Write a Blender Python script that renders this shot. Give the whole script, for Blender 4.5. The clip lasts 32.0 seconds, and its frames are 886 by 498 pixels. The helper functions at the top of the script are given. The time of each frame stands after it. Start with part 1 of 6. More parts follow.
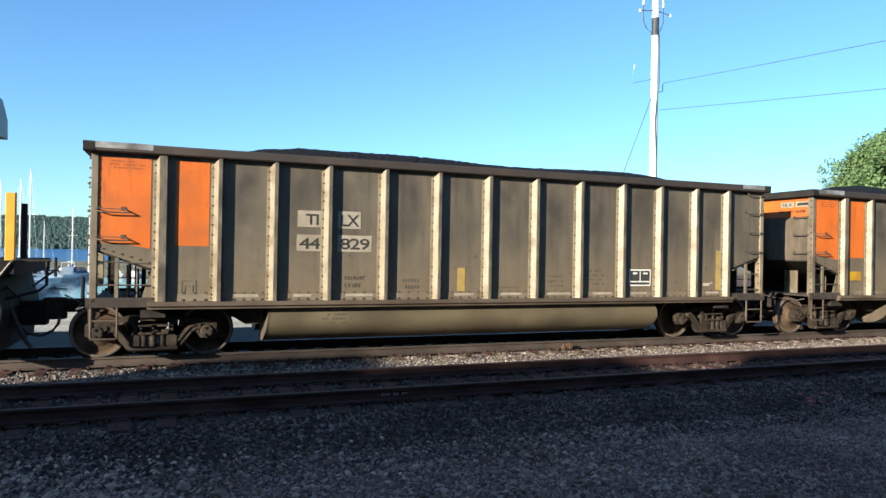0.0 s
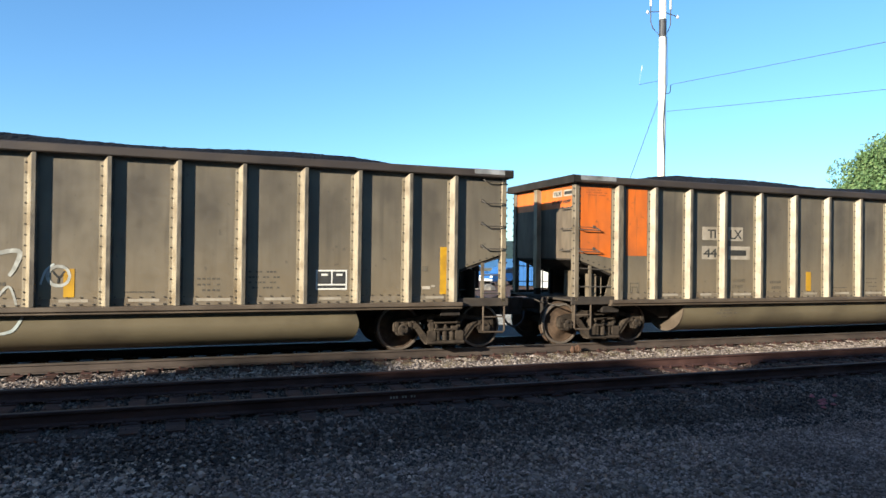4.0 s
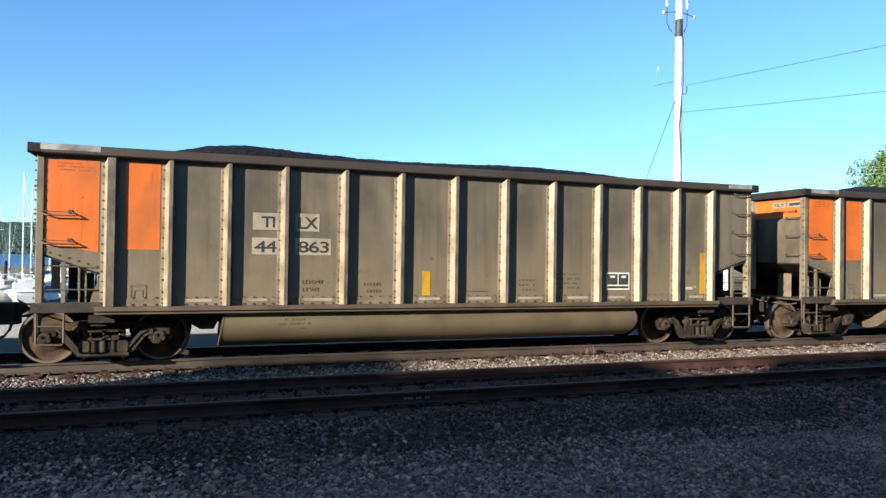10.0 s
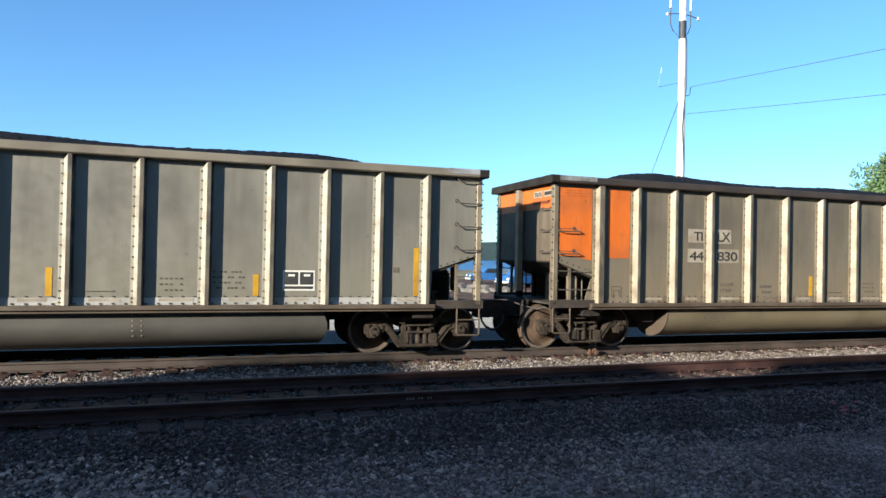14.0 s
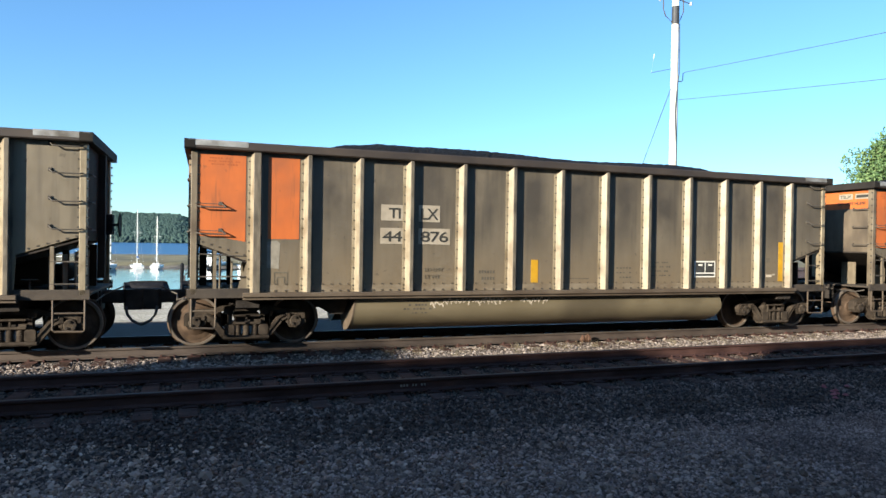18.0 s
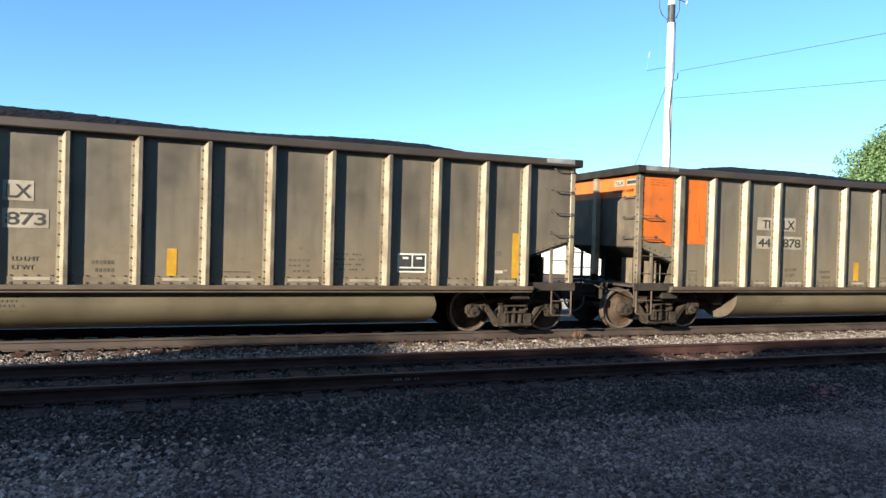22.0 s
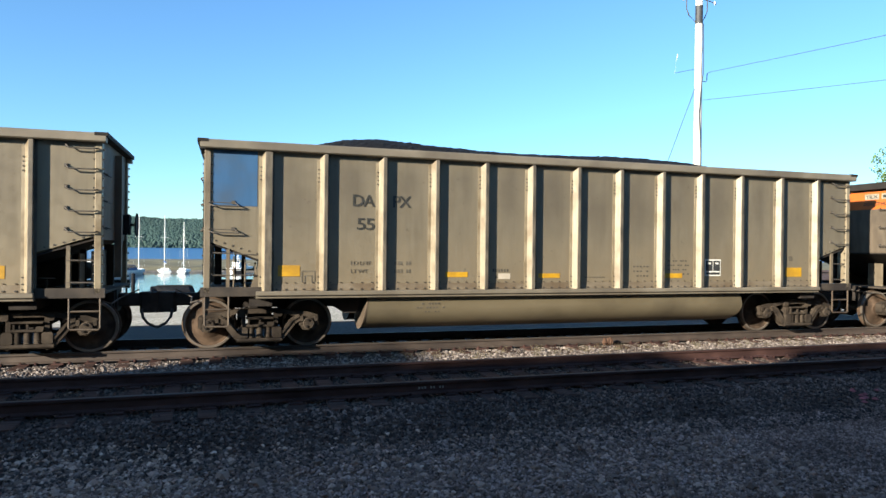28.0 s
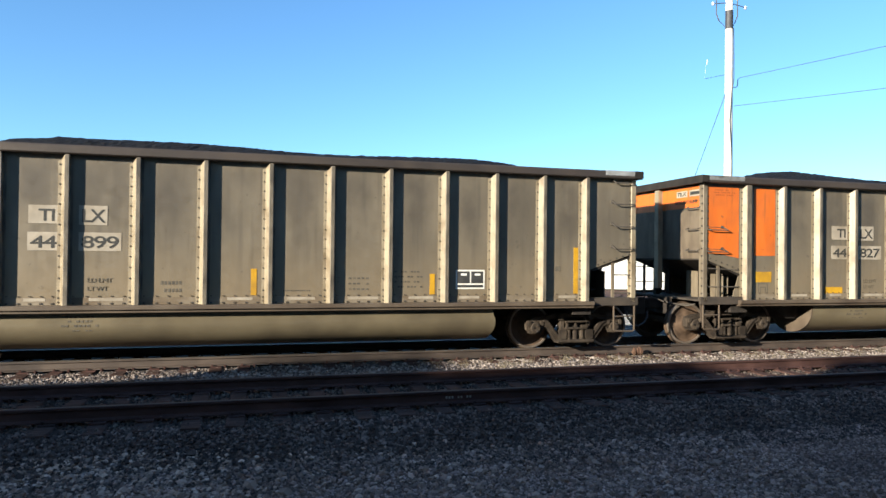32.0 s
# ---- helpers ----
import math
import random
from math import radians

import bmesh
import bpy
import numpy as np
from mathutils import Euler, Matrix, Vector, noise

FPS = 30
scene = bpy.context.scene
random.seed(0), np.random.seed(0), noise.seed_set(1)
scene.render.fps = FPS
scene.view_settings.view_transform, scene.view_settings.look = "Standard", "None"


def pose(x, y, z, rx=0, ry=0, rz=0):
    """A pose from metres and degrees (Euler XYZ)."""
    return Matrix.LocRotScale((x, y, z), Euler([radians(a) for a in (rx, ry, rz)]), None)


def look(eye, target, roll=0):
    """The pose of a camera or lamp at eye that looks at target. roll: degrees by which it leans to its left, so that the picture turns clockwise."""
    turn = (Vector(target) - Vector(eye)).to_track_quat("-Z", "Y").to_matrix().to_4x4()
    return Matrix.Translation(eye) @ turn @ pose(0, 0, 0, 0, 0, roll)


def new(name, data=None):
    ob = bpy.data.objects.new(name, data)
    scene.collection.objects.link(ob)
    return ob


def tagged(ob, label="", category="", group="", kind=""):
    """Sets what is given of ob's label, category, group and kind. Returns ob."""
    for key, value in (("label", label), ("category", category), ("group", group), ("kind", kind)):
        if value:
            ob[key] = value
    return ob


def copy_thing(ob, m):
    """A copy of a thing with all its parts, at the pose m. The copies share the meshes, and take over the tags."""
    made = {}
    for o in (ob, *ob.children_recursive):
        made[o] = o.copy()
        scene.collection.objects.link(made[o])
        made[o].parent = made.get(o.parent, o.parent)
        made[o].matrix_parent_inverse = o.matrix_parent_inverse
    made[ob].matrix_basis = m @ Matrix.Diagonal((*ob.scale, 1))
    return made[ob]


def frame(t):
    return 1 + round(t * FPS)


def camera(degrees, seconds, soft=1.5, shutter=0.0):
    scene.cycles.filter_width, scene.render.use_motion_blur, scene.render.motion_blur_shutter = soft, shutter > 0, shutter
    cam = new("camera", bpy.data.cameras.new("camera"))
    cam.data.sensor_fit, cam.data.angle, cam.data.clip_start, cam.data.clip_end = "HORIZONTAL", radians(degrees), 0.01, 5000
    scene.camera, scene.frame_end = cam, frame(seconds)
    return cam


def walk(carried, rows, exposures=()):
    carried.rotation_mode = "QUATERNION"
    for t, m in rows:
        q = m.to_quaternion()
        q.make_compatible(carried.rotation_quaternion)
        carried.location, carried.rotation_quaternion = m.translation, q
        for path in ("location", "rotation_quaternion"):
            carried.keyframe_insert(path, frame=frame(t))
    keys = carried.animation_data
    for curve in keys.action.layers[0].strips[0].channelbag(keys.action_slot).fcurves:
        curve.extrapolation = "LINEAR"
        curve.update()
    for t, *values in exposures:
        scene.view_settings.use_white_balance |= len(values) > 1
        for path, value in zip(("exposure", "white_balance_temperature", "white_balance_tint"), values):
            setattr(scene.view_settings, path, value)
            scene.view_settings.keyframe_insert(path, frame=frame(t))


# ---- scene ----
EXPO = [(0.0, 1.2, 6300, 10), (9.0, 1.2, 6300, 10), (13.0, 1.25, 6350, 10), (14.0, 1.13, 6050, 10), (15.0, 1.15, 6250, 10), (18.0, 1.28, 6320, 10), (23.0, 1.36, 6350, 10), (28.0, 1.32, 6350, 10), (32.0, 1.3, 6350, 10)]
cam = camera(66.72, 32.0, soft=1.5)
PATH = [
    (0, pose(0.006, -0.009, 1.951, 90.262, -0.992, -20.898)),
    (0.5, pose(0.004, -0.001, 1.949, 90.453, -0.779, -20.805)),
    (1, pose(0.000, -0.007, 1.937, 90.654, -0.870, -20.655)),
    (1.5, pose(-0.003, 0.006, 1.938, 90.641, -0.934, -20.705)),
    (2, pose(0.008, 0.001, 1.941, 90.590, -0.833, -20.654)),
    (2.5, pose(-0.006, 0.010, 1.937, 90.571, -0.935, -20.716)),
    (3, pose(0.006, 0.017, 1.938, 90.494, -0.801, -20.507)),
    (3.5, pose(0.010, 0.003, 1.945, 90.433, -0.680, -20.268)),
    (5.5, pose(0.003, 0.022, 1.931, 90.905, -0.888, -20.215)),
    (6, pose(0.012, 0.012, 1.932, 90.857, -0.853, -20.044)),
    (6.5, pose(0.010, 0.015, 1.935, 90.662, -0.892, -19.914)),
    (7, pose(0.013, 0.028, 1.933, 90.403, -0.912, -19.767)),
    (7.5, pose(0.005, 0.017, 1.940, 90.185, -1.099, -19.592)),
    (8, pose(0.004, 0.019, 1.937, 90.104, -1.134, -19.426)),
    (8.5, pose(0.009, 0.001, 1.938, 90.128, -1.094, -19.252)),
    (9, pose(0.000, 0.000, 1.937, 90.344, -1.035, -19.148)),
    (9.5, pose(0.003, 0.000, 1.941, 90.489, -0.998, -19.065)),
    (10, pose(0.010, 0.004, 1.933, 90.643, -0.797, -18.987)),
    (10.5, pose(0.013, 0.004, 1.930, 90.643, -0.653, -18.934)),
    (11, pose(0.011, 0.001, 1.925, 90.703, -0.664, -18.940)),
    (11.5, pose(0.006, -0.000, 1.937, 90.614, -0.649, -18.932)),
    (12, pose(0.009, 0.007, 1.942, 90.559, -0.910, -18.905)),
    (12.5, pose(-0.007, 0.005, 1.939, 90.606, -1.149, -18.863)),
    (13, pose(-0.009, 0.009, 1.934, 90.650, -1.240, -18.846)),
    (13.5, pose(-0.007, 0.001, 1.931, 90.715, -1.242, -18.871)),
    (14, pose(-0.004, -0.003, 1.940, 90.664, -1.121, -18.826)),
    (14.5, pose(-0.006, -0.003, 1.930, 90.750, -1.102, -18.985)),
    (15, pose(-0.001, 0.004, 1.935, 90.645, -1.105, -19.083)),
    (15.5, pose(0.001, 0.005, 1.937, 90.468, -1.033, -19.224)),
    (17.5, pose(0.007, 0.017, 1.928, 89.738, -0.720, -19.373)),
    (18, pose(-0.002, 0.016, 1.935, 89.583, -0.880, -19.427)),
    (18.5, pose(0.004, 0.004, 1.926, 89.569, -0.696, -19.331)),
    (19, pose(0.008, -0.001, 1.930, 89.424, -0.567, -19.362)),
    (19.5, pose(0.001, -0.007, 1.932, 89.303, -0.714, -19.468)),
    (20, pose(-0.002, -0.005, 1.934, 89.299, -0.696, -19.593)),
    (20.5, pose(0.002, 0.001, 1.929, 89.263, -0.707, -19.827)),
    (21, pose(0.001, 0.008, 1.931, 89.222, -0.889, -20.007)),
    (21.5, pose(-0.011, 0.011, 1.928, 89.218, -1.244, -20.062)),
    (22, pose(-0.037, 0.024, 1.930, 89.184, -1.637, -20.069)),
    (22.5, pose(-0.045, 0.032, 1.932, 89.175, -1.293, -20.315)),
    (23, pose(-0.036, 0.051, 1.922, 89.294, -0.461, -20.759)),
    (23.5, pose(-0.008, 0.065, 1.934, 89.376, -0.249, -20.969)),
    (24, pose(0.037, 0.054, 1.931, 89.717, -0.469, -20.584)),
    (24.5, pose(0.060, 0.045, 1.919, 90.005, -0.248, -19.768)),
    (26.5, pose(0.075, 0.018, 1.917, 90.146, -0.213, -17.866)),
    (27, pose(0.076, 0.014, 1.910, 90.072, -0.599, -17.777)),
    (27.5, pose(0.076, 0.018, 1.921, 89.936, -0.845, -17.631)),
    (28, pose(0.086, 0.021, 1.905, 89.893, -0.648, -17.422)),
    (28.5, pose(0.096, 0.030, 1.908, 89.732, -0.467, -17.293)),
    (29, pose(0.103, 0.051, 1.908, 89.431, -0.430, -17.207)),
    (29.5, pose(0.109, 0.054, 1.897, 89.224, -0.337, -17.183)),
    (30, pose(0.097, 0.057, 1.909, 89.175, -0.130, -17.209)),
    (30.5, pose(0.084, 0.061, 1.917, 89.420, -0.351, -17.178)),
    (31, pose(0.077, 0.072, 1.931, 89.750, -0.602, -16.844)),
    (31.5, pose(0.095, 0.086, 1.910, 90.222, -0.624, -16.216)),
    (32, pose(0.091, 0.078, 1.907, 90.574, -0.611, -15.179)),
]
walk(cam, PATH, EXPO)


# ---- light ----
SUN = Vector((-1.0, -0.52, 0.327)).normalized()      # towards the sun: low, along the track
world = bpy.data.worlds.new("sky")
scene.world = world
world.use_nodes = True
wn = world.node_tree
sky = wn.nodes.new("ShaderNodeTexSky")
sky.sky_type = 'NISHITA'
sky.sun_disc = False
sky.sun_elevation = radians(16)
sky.sun_rotation = radians(242.5)
sky.air_density, sky.dust_density, sky.ozone_density = 1.0, 0.35, 3.5
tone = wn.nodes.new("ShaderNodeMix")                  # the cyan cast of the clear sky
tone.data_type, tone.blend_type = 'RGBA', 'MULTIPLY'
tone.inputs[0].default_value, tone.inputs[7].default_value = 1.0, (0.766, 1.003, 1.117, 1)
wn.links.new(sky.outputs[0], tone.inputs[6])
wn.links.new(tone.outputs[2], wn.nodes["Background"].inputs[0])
wn.nodes["Background"].inputs[1].default_value = 0.10
sun = new("sun", bpy.data.lights.new("sun", 'SUN'))
sun.data.energy, sun.data.angle, sun.data.color = 5.0, radians(0.5), (1.0, 0.925, 0.78)
sun.matrix_world = look(SUN * 60, (0, 0, 0))

# ---- materials ----
def warm_tint(c):
    """Warm tint taken out of the sun's colour and put into every base colour."""
    return (c[0], c[1] * 0.973, c[2] * 0.897)


def mat(name, c1, c2, scale=4.0, rough=0.7, metal=0.0, bump=0.0, bscale=60.0, stretch=(1, 1, 1), c3=None, s3=1.0, low=0.35, high=0.65, streak=None):
    """Two tones mixed by noise, an optional third in larger blotches, fine relief; every object draws its own cut of the noise."""
    m = bpy.data.materials.new(name)
    m.use_nodes = True
    n, l = m.node_tree.nodes, m.node_tree.links
    b = n["Principled BSDF"]
    b.inputs["Roughness"].default_value, b.inputs["Metallic"].default_value = rough, metal
    tc, info, add = n.new("ShaderNodeTexCoord"), n.new("ShaderNodeObjectInfo"), n.new("ShaderNodeVectorMath")
    mul = n.new("ShaderNodeMath"); mul.operation = 'MULTIPLY'; mul.inputs[1].default_value = 57.0
    l.new(info.outputs["Random"], mul.inputs[0])
    l.new(tc.outputs["Object"], add.inputs[0]); l.new(mul.outputs[0], add.inputs[1])
    mp = n.new("ShaderNodeMapping"); mp.inputs["Scale"].default_value = stretch
    l.new(add.outputs[0], mp.inputs["Vector"])

    def noise_at(s, detail, vec):
        t = n.new("ShaderNodeTexNoise"); t.inputs["Scale"].default_value = s; t.inputs["Detail"].default_value = detail
        l.new(vec, t.inputs["Vector"]); return t.outputs["Fac"]

    def ramp(fac, a, z):
        r = n.new("ShaderNodeMapRange"); r.inputs[1].default_value, r.inputs[2].default_value = a, z
        l.new(fac, r.inputs[0]); return r.outputs[0]

    def mix(fac, a, z):
        x = n.new("ShaderNodeMix"); x.data_type = 'RGBA'
        l.new(fac, x.inputs[0])
        for sock, v in ((x.inputs[6], a), (x.inputs[7], z)):
            if isinstance(v, tuple): sock.default_value = (*warm_tint(v), 1)
            else: l.new(v, sock)
        return x.outputs[2]
    col = mix(ramp(noise_at(scale, 6, mp.outputs[0]), low, high), c1, c2)
    if c3: col = mix(ramp(noise_at(s3, 4, add.outputs[0]), 0.46, 0.68), col, c3)
    if streak:                                        # thin run-down streaks and small scuffs
        run = n.new("ShaderNodeMapping"); run.inputs["Scale"].default_value = (1, 1, 0.09)
        l.new(add.outputs[0], run.inputs["Vector"])
        col = mix(ramp(noise_at(13.0, 3, run.outputs[0]), 0.60, 0.80), col, streak)
        col = mix(ramp(noise_at(5.5, 8, add.outputs[0]), 0.66, 0.76), col, streak)
    l.new(col, b.inputs["Base Color"])
    if bump:
        bp = n.new("ShaderNodeBump"); bp.inputs["Strength"].default_value = bump; bp.inputs["Distance"].default_value = 0.02
        l.new(noise_at(bscale, 5, add.outputs[0]), bp.inputs["Height"]); l.new(bp.outputs[0], b.inputs["Normal"])
    return m


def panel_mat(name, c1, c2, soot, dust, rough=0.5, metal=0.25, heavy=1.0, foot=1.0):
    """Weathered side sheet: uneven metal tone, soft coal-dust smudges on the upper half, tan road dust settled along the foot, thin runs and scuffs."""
    m = bpy.data.materials.new(name)
    m.use_nodes = True
    n, l = m.node_tree.nodes, m.node_tree.links
    b = n["Principled BSDF"]
    b.inputs["Roughness"].default_value, b.inputs["Metallic"].default_value = rough, metal
    tc, info, add, sep = n.new("ShaderNodeTexCoord"), n.new("ShaderNodeObjectInfo"), n.new("ShaderNodeVectorMath"), n.new("ShaderNodeSeparateXYZ")
    mul = n.new("ShaderNodeMath"); mul.operation = 'MULTIPLY'; mul.inputs[1].default_value = 91.0
    l.new(info.outputs["Random"], mul.inputs[0])
    l.new(tc.outputs["Object"], add.inputs[0]); l.new(mul.outputs[0], add.inputs[1]); l.new(tc.outputs["Object"], sep.inputs[0])

    def noise_at(s, detail, stretch=(1, 1, 1)):
        mp, t = n.new("ShaderNodeMapping"), n.new("ShaderNodeTexNoise")
        mp.inputs["Scale"].default_value = stretch
        t.inputs["Scale"].default_value, t.inputs["Detail"].default_value = s, detail
        l.new(add.outputs[0], mp.inputs["Vector"]); l.new(mp.outputs[0], t.inputs["Vector"])
        return t.outputs["Fac"]

    def ramp(fac, a, z, lo=0.0, hi=1.0):
        r = n.new("ShaderNodeMapRange")
        for i, v in ((1, a), (2, z), (3, lo), (4, hi)): r.inputs[i].default_value = v
        l.new(fac, r.inputs[0]); return r.outputs[0]

    def times(a, z):
        x = n.new("ShaderNodeMath"); x.operation = 'MULTIPLY'
        l.new(a, x.inputs[0]); l.new(z, x.inputs[1]); return x.outputs[0]

    def mix(fac, a, z):
        x = n.new("ShaderNodeMix"); x.data_type = 'RGBA'
        l.new(fac, x.inputs[0])
        for sock, v in ((x.inputs[6], a), (x.inputs[7], z)):
            if isinstance(v, tuple): sock.default_value = (*warm_tint(v), 1)
            else: l.new(v, sock)
        return x.outputs[2]
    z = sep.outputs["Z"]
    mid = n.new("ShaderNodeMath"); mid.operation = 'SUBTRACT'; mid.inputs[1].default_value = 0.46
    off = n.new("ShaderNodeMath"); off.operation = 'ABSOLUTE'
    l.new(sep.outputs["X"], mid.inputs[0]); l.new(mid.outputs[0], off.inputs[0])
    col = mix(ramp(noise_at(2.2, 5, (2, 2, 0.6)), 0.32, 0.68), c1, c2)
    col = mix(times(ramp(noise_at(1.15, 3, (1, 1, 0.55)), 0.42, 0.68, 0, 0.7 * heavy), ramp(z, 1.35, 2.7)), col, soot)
    # a darker smudge fills the middle of each sheet, fading towards its edges
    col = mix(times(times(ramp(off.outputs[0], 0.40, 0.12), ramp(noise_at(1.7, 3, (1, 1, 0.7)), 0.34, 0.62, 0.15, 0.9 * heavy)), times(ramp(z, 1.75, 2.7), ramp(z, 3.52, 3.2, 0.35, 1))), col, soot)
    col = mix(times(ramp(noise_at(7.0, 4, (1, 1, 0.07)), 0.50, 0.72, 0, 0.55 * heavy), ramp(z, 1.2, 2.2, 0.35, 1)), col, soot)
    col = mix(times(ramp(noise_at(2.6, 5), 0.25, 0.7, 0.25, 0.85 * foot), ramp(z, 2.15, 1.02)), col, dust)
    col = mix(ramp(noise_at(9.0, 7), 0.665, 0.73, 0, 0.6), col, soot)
    l.new(col, b.inputs["Base Color"])
    l.new(ramp(noise_at(6.0, 5), 0.3, 0.7, rough - 0.07, rough + 0.12), b.inputs["Roughness"])
    bp = n.new("ShaderNodeBump"); bp.inputs["Strength"].default_value = 0.10; bp.inputs["Distance"].default_value = 0.03
    l.new(noise_at(3.2, 4), bp.inputs["Height"]); l.new(bp.outputs[0], b.inputs["Normal"])
    return m


def island_mat(name, c1, c2, c3, rough=0.9, patch=0.0, size=0.9):
    """Stones and leaves: each loose piece has its own tone; patch: how far noise darkens whole stretches."""
    m = bpy.data.materials.new(name)
    m.use_nodes = True
    n, l = m.node_tree.nodes, m.node_tree.links
    b = n["Principled BSDF"]; b.inputs["Roughness"].default_value = rough
    b.inputs["Specular IOR Level"].default_value = 0.3
    geo, rp = n.new("ShaderNodeNewGeometry"), n.new("ShaderNodeValToRGB")
    l.new(geo.outputs["Random Per Island"], rp.inputs[0])
    e = rp.color_ramp.elements
    e[0].color, e[1].color = (*c1, 1), (*c3, 1)
    e.new(0.55).color = (*c2, 1)
    out = rp.outputs[0]
    if patch:
        tc, t, r, x = n.new("ShaderNodeTexCoord"), n.new("ShaderNodeTexNoise"), n.new("ShaderNodeMapRange"), n.new("ShaderNodeMix")
        t.inputs["Scale"].default_value, t.inputs["Detail"].default_value = size, 3
        r.inputs[1].default_value, r.inputs[2].default_value, r.inputs[4].default_value = 0.42, 0.66, patch
        x.data_type, x.blend_type = 'RGBA', 'MULTIPLY'
        x.inputs[7].default_value = (0.22, 0.19, 0.18, 1)
        l.new(tc.outputs["Object"], t.inputs["Vector"]); l.new(t.outputs["Fac"], r.inputs[0]); l.new(r.outputs[0], x.inputs[0]); l.new(out, x.inputs[6])
        out = x.outputs[2]
    l.new(out, b.inputs["Base Color"])
    return m


M = {}
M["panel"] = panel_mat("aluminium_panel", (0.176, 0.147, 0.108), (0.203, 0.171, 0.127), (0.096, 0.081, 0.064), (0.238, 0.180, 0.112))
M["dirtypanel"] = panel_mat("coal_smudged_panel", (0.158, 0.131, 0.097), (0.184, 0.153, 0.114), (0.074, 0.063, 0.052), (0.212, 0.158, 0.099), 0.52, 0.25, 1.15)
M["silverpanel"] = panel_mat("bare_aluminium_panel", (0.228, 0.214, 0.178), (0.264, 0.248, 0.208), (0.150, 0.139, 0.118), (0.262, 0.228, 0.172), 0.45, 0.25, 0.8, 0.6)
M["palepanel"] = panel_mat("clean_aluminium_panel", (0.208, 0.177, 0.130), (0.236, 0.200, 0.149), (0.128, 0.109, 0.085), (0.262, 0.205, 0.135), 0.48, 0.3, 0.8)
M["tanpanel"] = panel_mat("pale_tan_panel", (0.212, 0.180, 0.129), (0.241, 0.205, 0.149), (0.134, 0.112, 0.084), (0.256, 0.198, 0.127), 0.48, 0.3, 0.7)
M["palechord"] = mat("pale_chord", (0.188, 0.160, 0.122), (0.246, 0.210, 0.160), 3.0, 0.55, 0.2, 0.1, 40, (0.5, 1, 1), (0.140, 0.117, 0.090), 0.9)
# rib and ribface split one metal: sunlit tone for webs, dimmer for faces
M["rib"] = mat("sunlit_aluminium_rib", (0.240, 0.195, 0.132), (0.300, 0.250, 0.176), 6.0, 0.5, 0.1, 0.1, 40, (4, 4, 0.5), (0.165, 0.124, 0.076), 2.6)
M["ribface"] = mat("dimmed_weathered_rib_face", (0.098, 0.082, 0.062), (0.175, 0.148, 0.113), 5.0, 0.6, 0.1, 0.15, 40, (3, 3, 0.6), (0.062, 0.052, 0.041), 2.2)
M["chord"] = mat("dusty_chord", (0.049, 0.039, 0.034), (0.075, 0.058, 0.047), 3.0, 0.6, 0.3, 0.15, 40, (0.5, 1, 1), (0.053, 0.042, 0.038), 0.9)
M["sill"] = mat("side_sill", (0.081, 0.059, 0.042), (0.126, 0.095, 0.068), 3.0, 0.65, 0.1, 0.2, 40, (0.6, 1, 1), (0.074, 0.052, 0.036), 1.0)
M["tub"] = mat("tub_paint", (0.143, 0.116, 0.073), (0.176, 0.144, 0.093), 2.0, 0.5, 0.1, 0.1, 30, (0.4, 1, 1), (0.096, 0.078, 0.052), 0.8)
M["rivet"] = mat("rivet_head", (0.040, 0.034, 0.029), (0.080, 0.067, 0.054), 8, 0.6, 0.2)
M["orange"] = mat("orange_paint", (0.541, 0.119, 0.013), (0.629, 0.147, 0.019), 2.0, 0.5, 0, 0.05, 30, (2, 2, 0.5), (0.437, 0.112, 0.025), 1.3, streak=(0.250, 0.081, 0.027))
M["dullorange"] = mat("faded_orange_paint", (0.440, 0.110, 0.024), (0.510, 0.130, 0.028), 2.0, 0.6, 0, 0.05, 30, (2, 2, 0.5), (0.330, 0.096, 0.032), 1.1, streak=(0.200, 0.072, 0.030))
M["blue"] = mat("blue_paint", (0.032, 0.096, 0.208), (0.043, 0.115, 0.243), 2.0, 0.5, 0, 0.05, 30, (2, 2, 0.5), (0.050, 0.089, 0.156), 1.3)
M["green"] = mat("green_paint", (0.011, 0.102, 0.049), (0.014, 0.121, 0.057), 2.0, 0.5, 0, 0.05, 30, (2, 2, 0.5), (0.022, 0.076, 0.040), 1.3)
M["white"] = mat("white_stencil", (0.298, 0.258, 0.207), (0.381, 0.331, 0.267), 5.0, 0.6, 0, 0, 30, (1, 1, 1), (0.248, 0.206, 0.153), 2.0)
M["clean_white"] = mat("white_film", (0.446, 0.384, 0.313), (0.533, 0.460, 0.382), 6.0, 0.55)
M["spraywhite"] = mat("white_spray_paint", (0.66, 0.645, 0.60), (0.74, 0.72, 0.67), 7, 0.6)
M["letter"] = mat("dark_lettering", (0.025, 0.025, 0.022), (0.043, 0.040, 0.035), 9.0, 0.6)
M["faint"] = mat("faded_lettering", (0.098, 0.083, 0.062), (0.139, 0.116, 0.084), 9.0, 0.7)
M["yellow"] = mat("yellow_film", (0.470, 0.252, 0.012), (0.540, 0.302, 0.018), 6.0, 0.5, 0, 0, 30, (1, 1, 1), (0.360, 0.196, 0.022), 2.5)
M["black"] = mat("black_film", (0.03, 0.03, 0.03), (0.05, 0.05, 0.048), 6, 0.6)
M["chalk"] = mat("pale_graffiti", (0.396, 0.446, 0.441), (0.504, 0.533, 0.514), 8, 0.7)
M["steel"] = mat("dusty_cast_steel", (0.040, 0.031, 0.025), (0.078, 0.061, 0.047), 6, 0.8, 0.1, 0.4, 50, (1, 1, 1), (0.026, 0.020, 0.016), 2.0)
